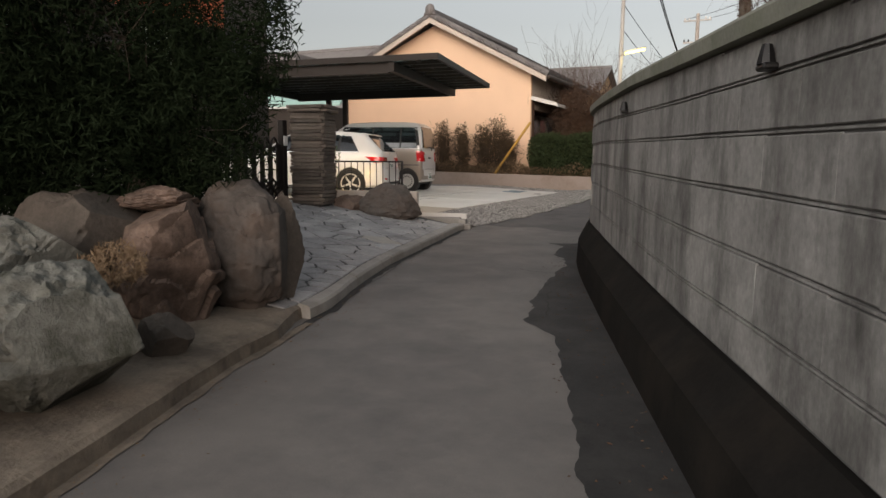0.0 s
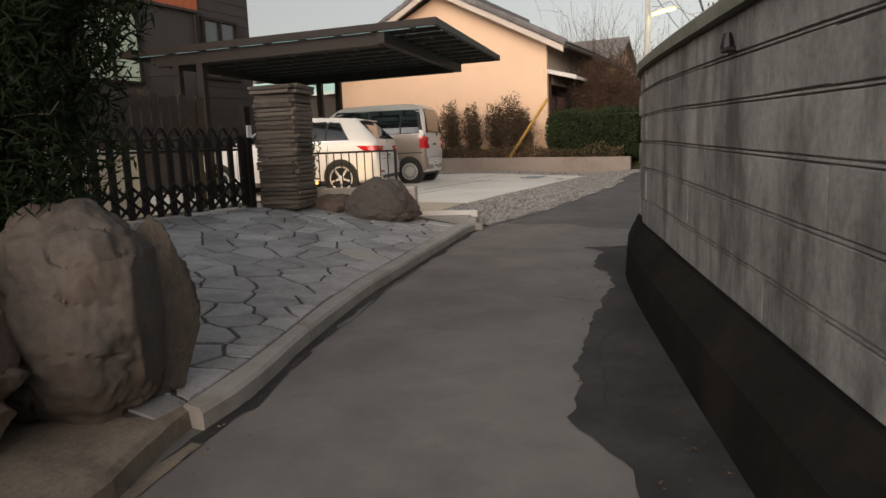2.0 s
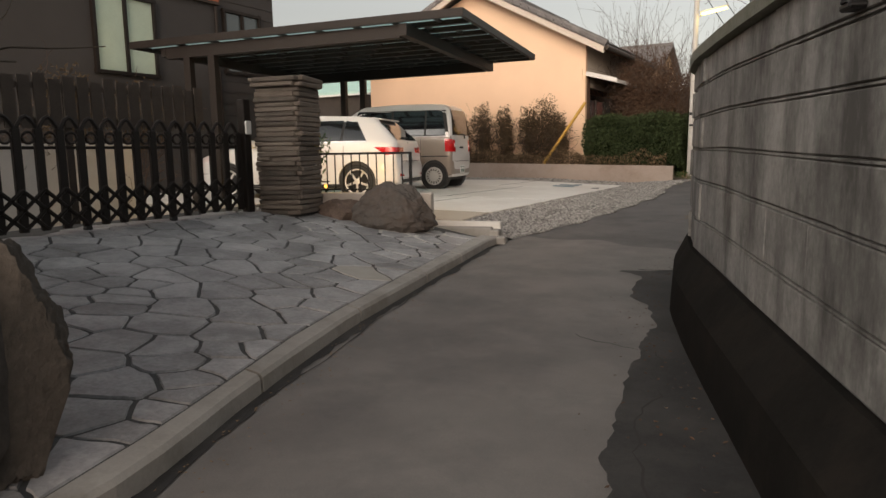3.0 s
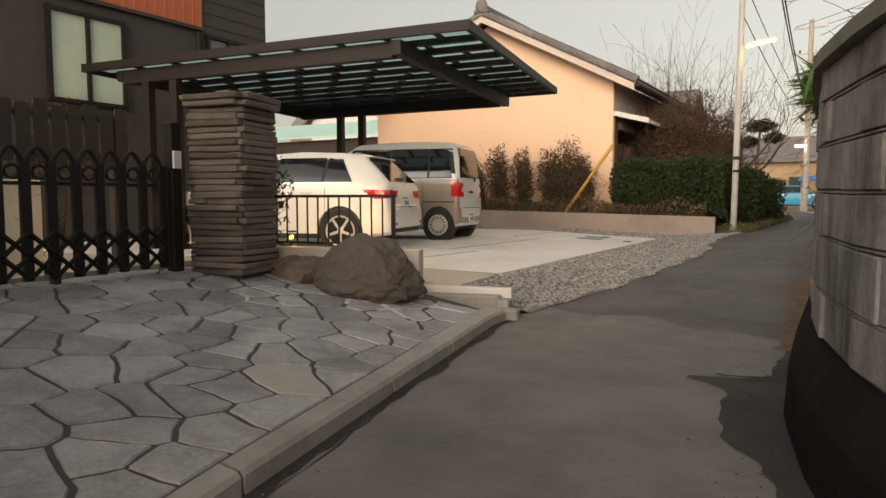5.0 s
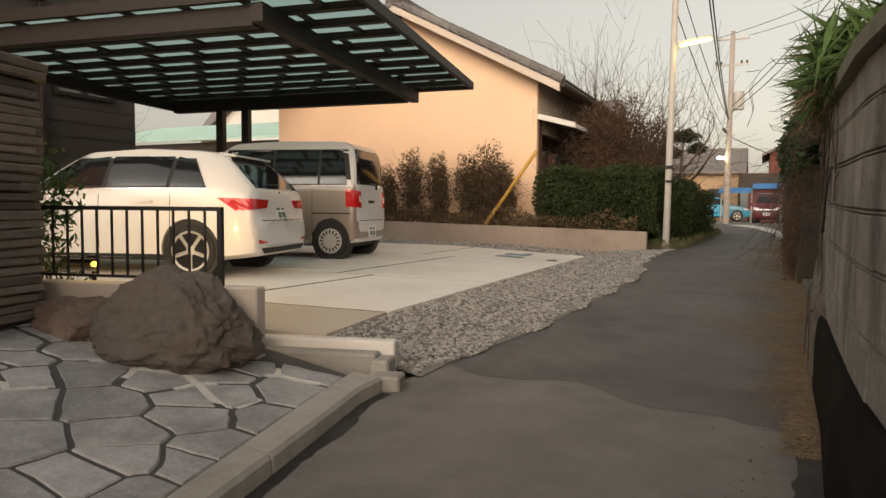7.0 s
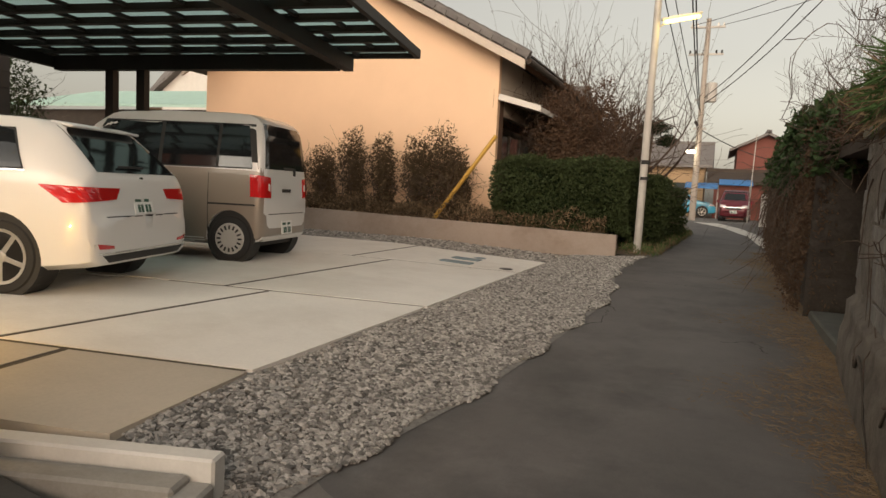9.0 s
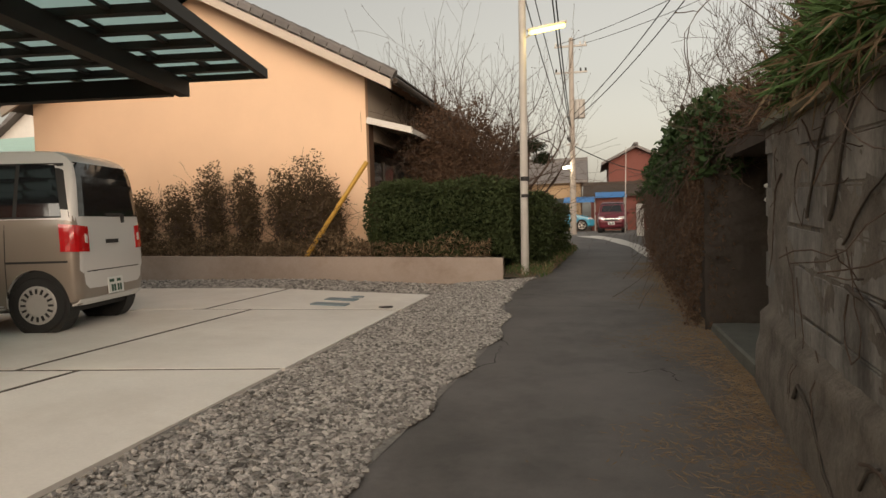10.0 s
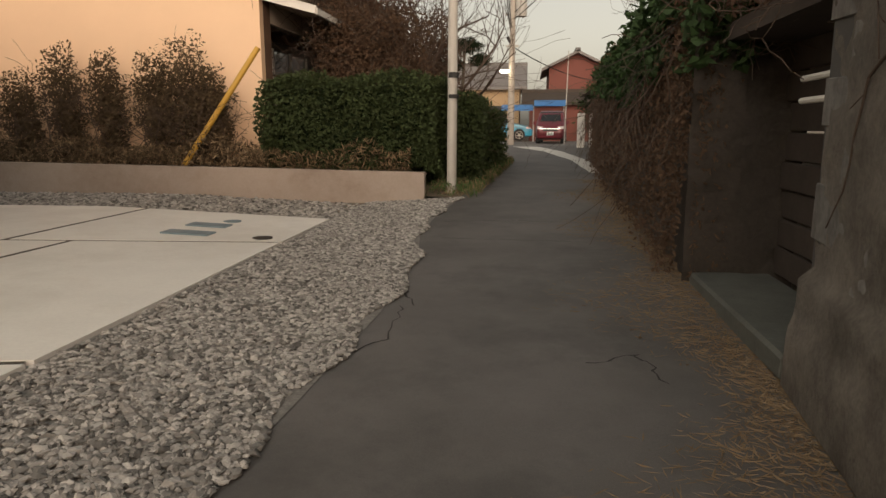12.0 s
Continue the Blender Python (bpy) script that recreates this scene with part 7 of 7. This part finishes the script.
for pts, wd, sd in [([(-2.5, 7.9), (-1.9, 7.7), (-1.7, 7.3), (-1.75, 6.6), (-1.45, 5.6)], 0.012, 1), ([(-2.72, 10.55), (-2.3, 10.6), (-2.15, 10.7)], 0.03, 2), ([(-4.35, 9.1), (-3.95, 7.7), (-3.48, 6.0), (-3.2, 4.9)], 0.009, 3),
                    ([(-4.45, 19.9), (-4.3, 18.9), (-4.2, 18.2), (-4.0, 17.6)], 0.018, 4), ([(-4.4, 16.4), (-4.05, 16.9), (-4.1, 17.6)], 0.014, 5), ([(-4.2, 21.0), (-3.3, 21.1), (-2.4, 21.0)], 0.012, 6), ([(-4.1, 20.0), (-2.6, 19.9)], 0.012, 7), ([(-2.9, 16.6), (-2.6, 16.8), (-2.5, 16.4)], 0.014, 8)]:
    crack(pts, wd, sd)

# crushed stones, the nearest gravel
r = np.random.default_rng(151)
bm = bmesh.new()
bmesh.ops.create_icosphere(bm, subdivisions=1, radius=1)
ico_v = np.array([tuple(q.co) for q in bm.verts])
ico_f = np.array([[q.index for q in fc.verts] for fc in bm.faces])
bm.free()


def stones(name, x, y, z, size, seed, parent):
    r = np.random.default_rng(seed)
    n = len(x)
    s = size * r.uniform(0.6, 1.5, (n, 1)) * np.stack([r.uniform(0.7, 1.3, n), r.uniform(0.7, 1.3, n), r.uniform(0.4, 0.8, n)], 1)
    vv = ico_v[None] * (1 + 0.28 * r.normal(size=(n, len(ico_v), 1))) * s[:, None, :]
    a = r.uniform(0, 6.28, n)
    c, sn = np.cos(a)[:, None], np.sin(a)[:, None]
    rx, ry = vv[..., 0] * c - vv[..., 1] * sn, vv[..., 0] * sn + vv[..., 1] * c
    vv = np.stack([rx, ry, vv[..., 2]], 2) + np.stack([x, y, z], 1)[:, None, :]
    ff = (ico_f[None] + (np.arange(n) * len(ico_v))[:, None, None]).reshape(-1, 3)
    ob = raw(name, vv.reshape(-1, 3).tolist(), ff.tolist(), GRAVEL_STONE, parent)
    return ob


def island_material():
    m = mat("crushed grey stone", (0.3, 0.285, 0.265), 0.8, 0.3, 20, 60, 0.3)
    n, l = m.node_tree.nodes, m.node_tree.links
    g = n.new("ShaderNodeNewGeometry")
    hv = n.new("ShaderNodeHueSaturation")
    mp = n.new("ShaderNodeMapRange")
    mp.inputs[3].default_value, mp.inputs[4].default_value = 0.25, 1.45
    l.new(g.outputs["Random Per Island"], mp.inputs[0])
    l.new(mp.outputs[0], hv.inputs["Value"])
    b = n["Principled BSDF"]
    src = b.inputs["Base Color"].links[0].from_socket
    l.new(src, hv.inputs["Color"])
    l.new(hv.outputs[0], b.inputs["Base Color"])
    return m


GRAVEL_STONE = island_material()
gravel = tagged(empty("gravel_stones", pose(-5, 15, 0.2)), "loose crushed grey gravel along the lane and slab", "gravel", kind="stuff")
n = 36000
yy = r.uniform(12.1, 23, n)
kk = r.random(n)
lft = np.array([road_left(y) for y in yy]) + 0.06 * np.sin(yy * 5)
xx = -5.6 + kk ** 0.9 * (lft + 0.04 + 5.6)
zz = np.array([gravel_z(x, y) for x, y in zip(xx, yy)]) + 0.006
at_world(stones("near_stones", xx, yy, zz, 0.0165, 152, None), gravel)
n = 8000
xx = r.uniform(-15, -5.6, n)
yy = r.uniform(21.17, 22.88, n)
zz = np.array([slab_z(x, y) - 0.03 for x, y in zip(xx, yy)])
at_world(stones("far_stones", xx, yy, zz, 0.026, 153, None), gravel)

# ---- blocks of the lane wall ----
bmesh_lib = []
for k in range(6):
    bm = bmesh.new()
    box(bm, (0, 0, 0), (0.612, 0.1, 0.232), bevel=0.005)
    for p in bm.verts:
        p.co.y += 0.004 * noise.noise(p.co * 5 + Vector((k * 3, 0, 0)))
        p.co.z += 0.003 * noise.noise(p.co * 4 + Vector((k * 5, 2, 0)))
    me = bpy.data.meshes.new("block")
    bm.to_mesh(me)
    bm.free()
    me.materials.append(BLOCK)
    bmesh_lib.append(me)
rg = random.Random(161)
arc = [(0.0, -2.4)]
y, s = -2.4, 0.0
while y < 16.4:
    d = wall_dir(y)
    y += d.y * 0.02
    s += 0.02
    arc.append((s, y))
total = arc[-1][0]
for row in range(6):
    s = 0.3 * (row % 2)
    while s < total - 0.3:
        y = lerp_table(s + 0.3, arc)
        d = wall_dir(y)
        a = math.degrees(math.atan2(d.y, d.x))
        out = Vector((-d.y, d.x, 0))
        z0, z1 = course_z(y, COURSES[row]), course_z(y, COURSES[row + 1])
        slope = (course_z(y + 0.3 * d.y, COURSES[row]) - course_z(y - 0.3 * d.y, COURSES[row]) + road_z(y + 0.3 * d.y) - road_z(y - 0.3 * d.y)) / 0.6
        p = Vector((wall_face(y), y, (z0 + z1) / 2 + road_z(y))) - out * (0.05 - rg.uniform(-0.0008, 0.001))
        share("block", bmesh_lib[rg.randrange(6)], pose(p.x, p.y, p.z, 0, 0, a) @ pose(0, 0, rg.uniform(-0.0025, 0.0025), 0, -math.degrees(math.atan(slope)) + rg.uniform(-0.25, 0.25), 0) @ Matrix.Diagonal((1, 1, (z1 - z0 - 0.024) / 0.232, 1)), wall)
        s += 0.6
for k in range(1, 6):
    for y0 in steps(-2.4, 14.4, 2.1)[:-1]:
        line = [(-0.011, COURSES[k] - 0.006), (-0.0005, COURSES[k] - 0.004), (-0.0005, COURSES[k] + 0.004), (-0.011, COURSES[k] + 0.006)]
        sweep("joint_ridge", steps(y0, y0 + 2.1, 0.3), line, BLOCK, wall)
for y, z in ((6.05, 1.7), (2.95, 1.62)):
    d = wall_dir(y)
    sp = tagged(empty("wall_spout", pose(wall_face(y) - 0.005, y, z + road_z(y), 0, 0, math.degrees(math.atan2(d.y, d.x)))), "small dark iron fitting on the block wall", "wall fitting", "wall fittings")
    part("foot", boxm((0, 0.02, 0), (0.09, 0.06, 0.025), bevel=0.008), IRON, sp)
    part("neck", rodm((0, 0.025, 0.01), (0, 0.025, 0.05), 0.035, 0.026), IRON, sp)
    part("cap", rodm((0, 0.025, 0.045), (0, 0.025, 0.08), 0.028, 0.018), IRON, sp)
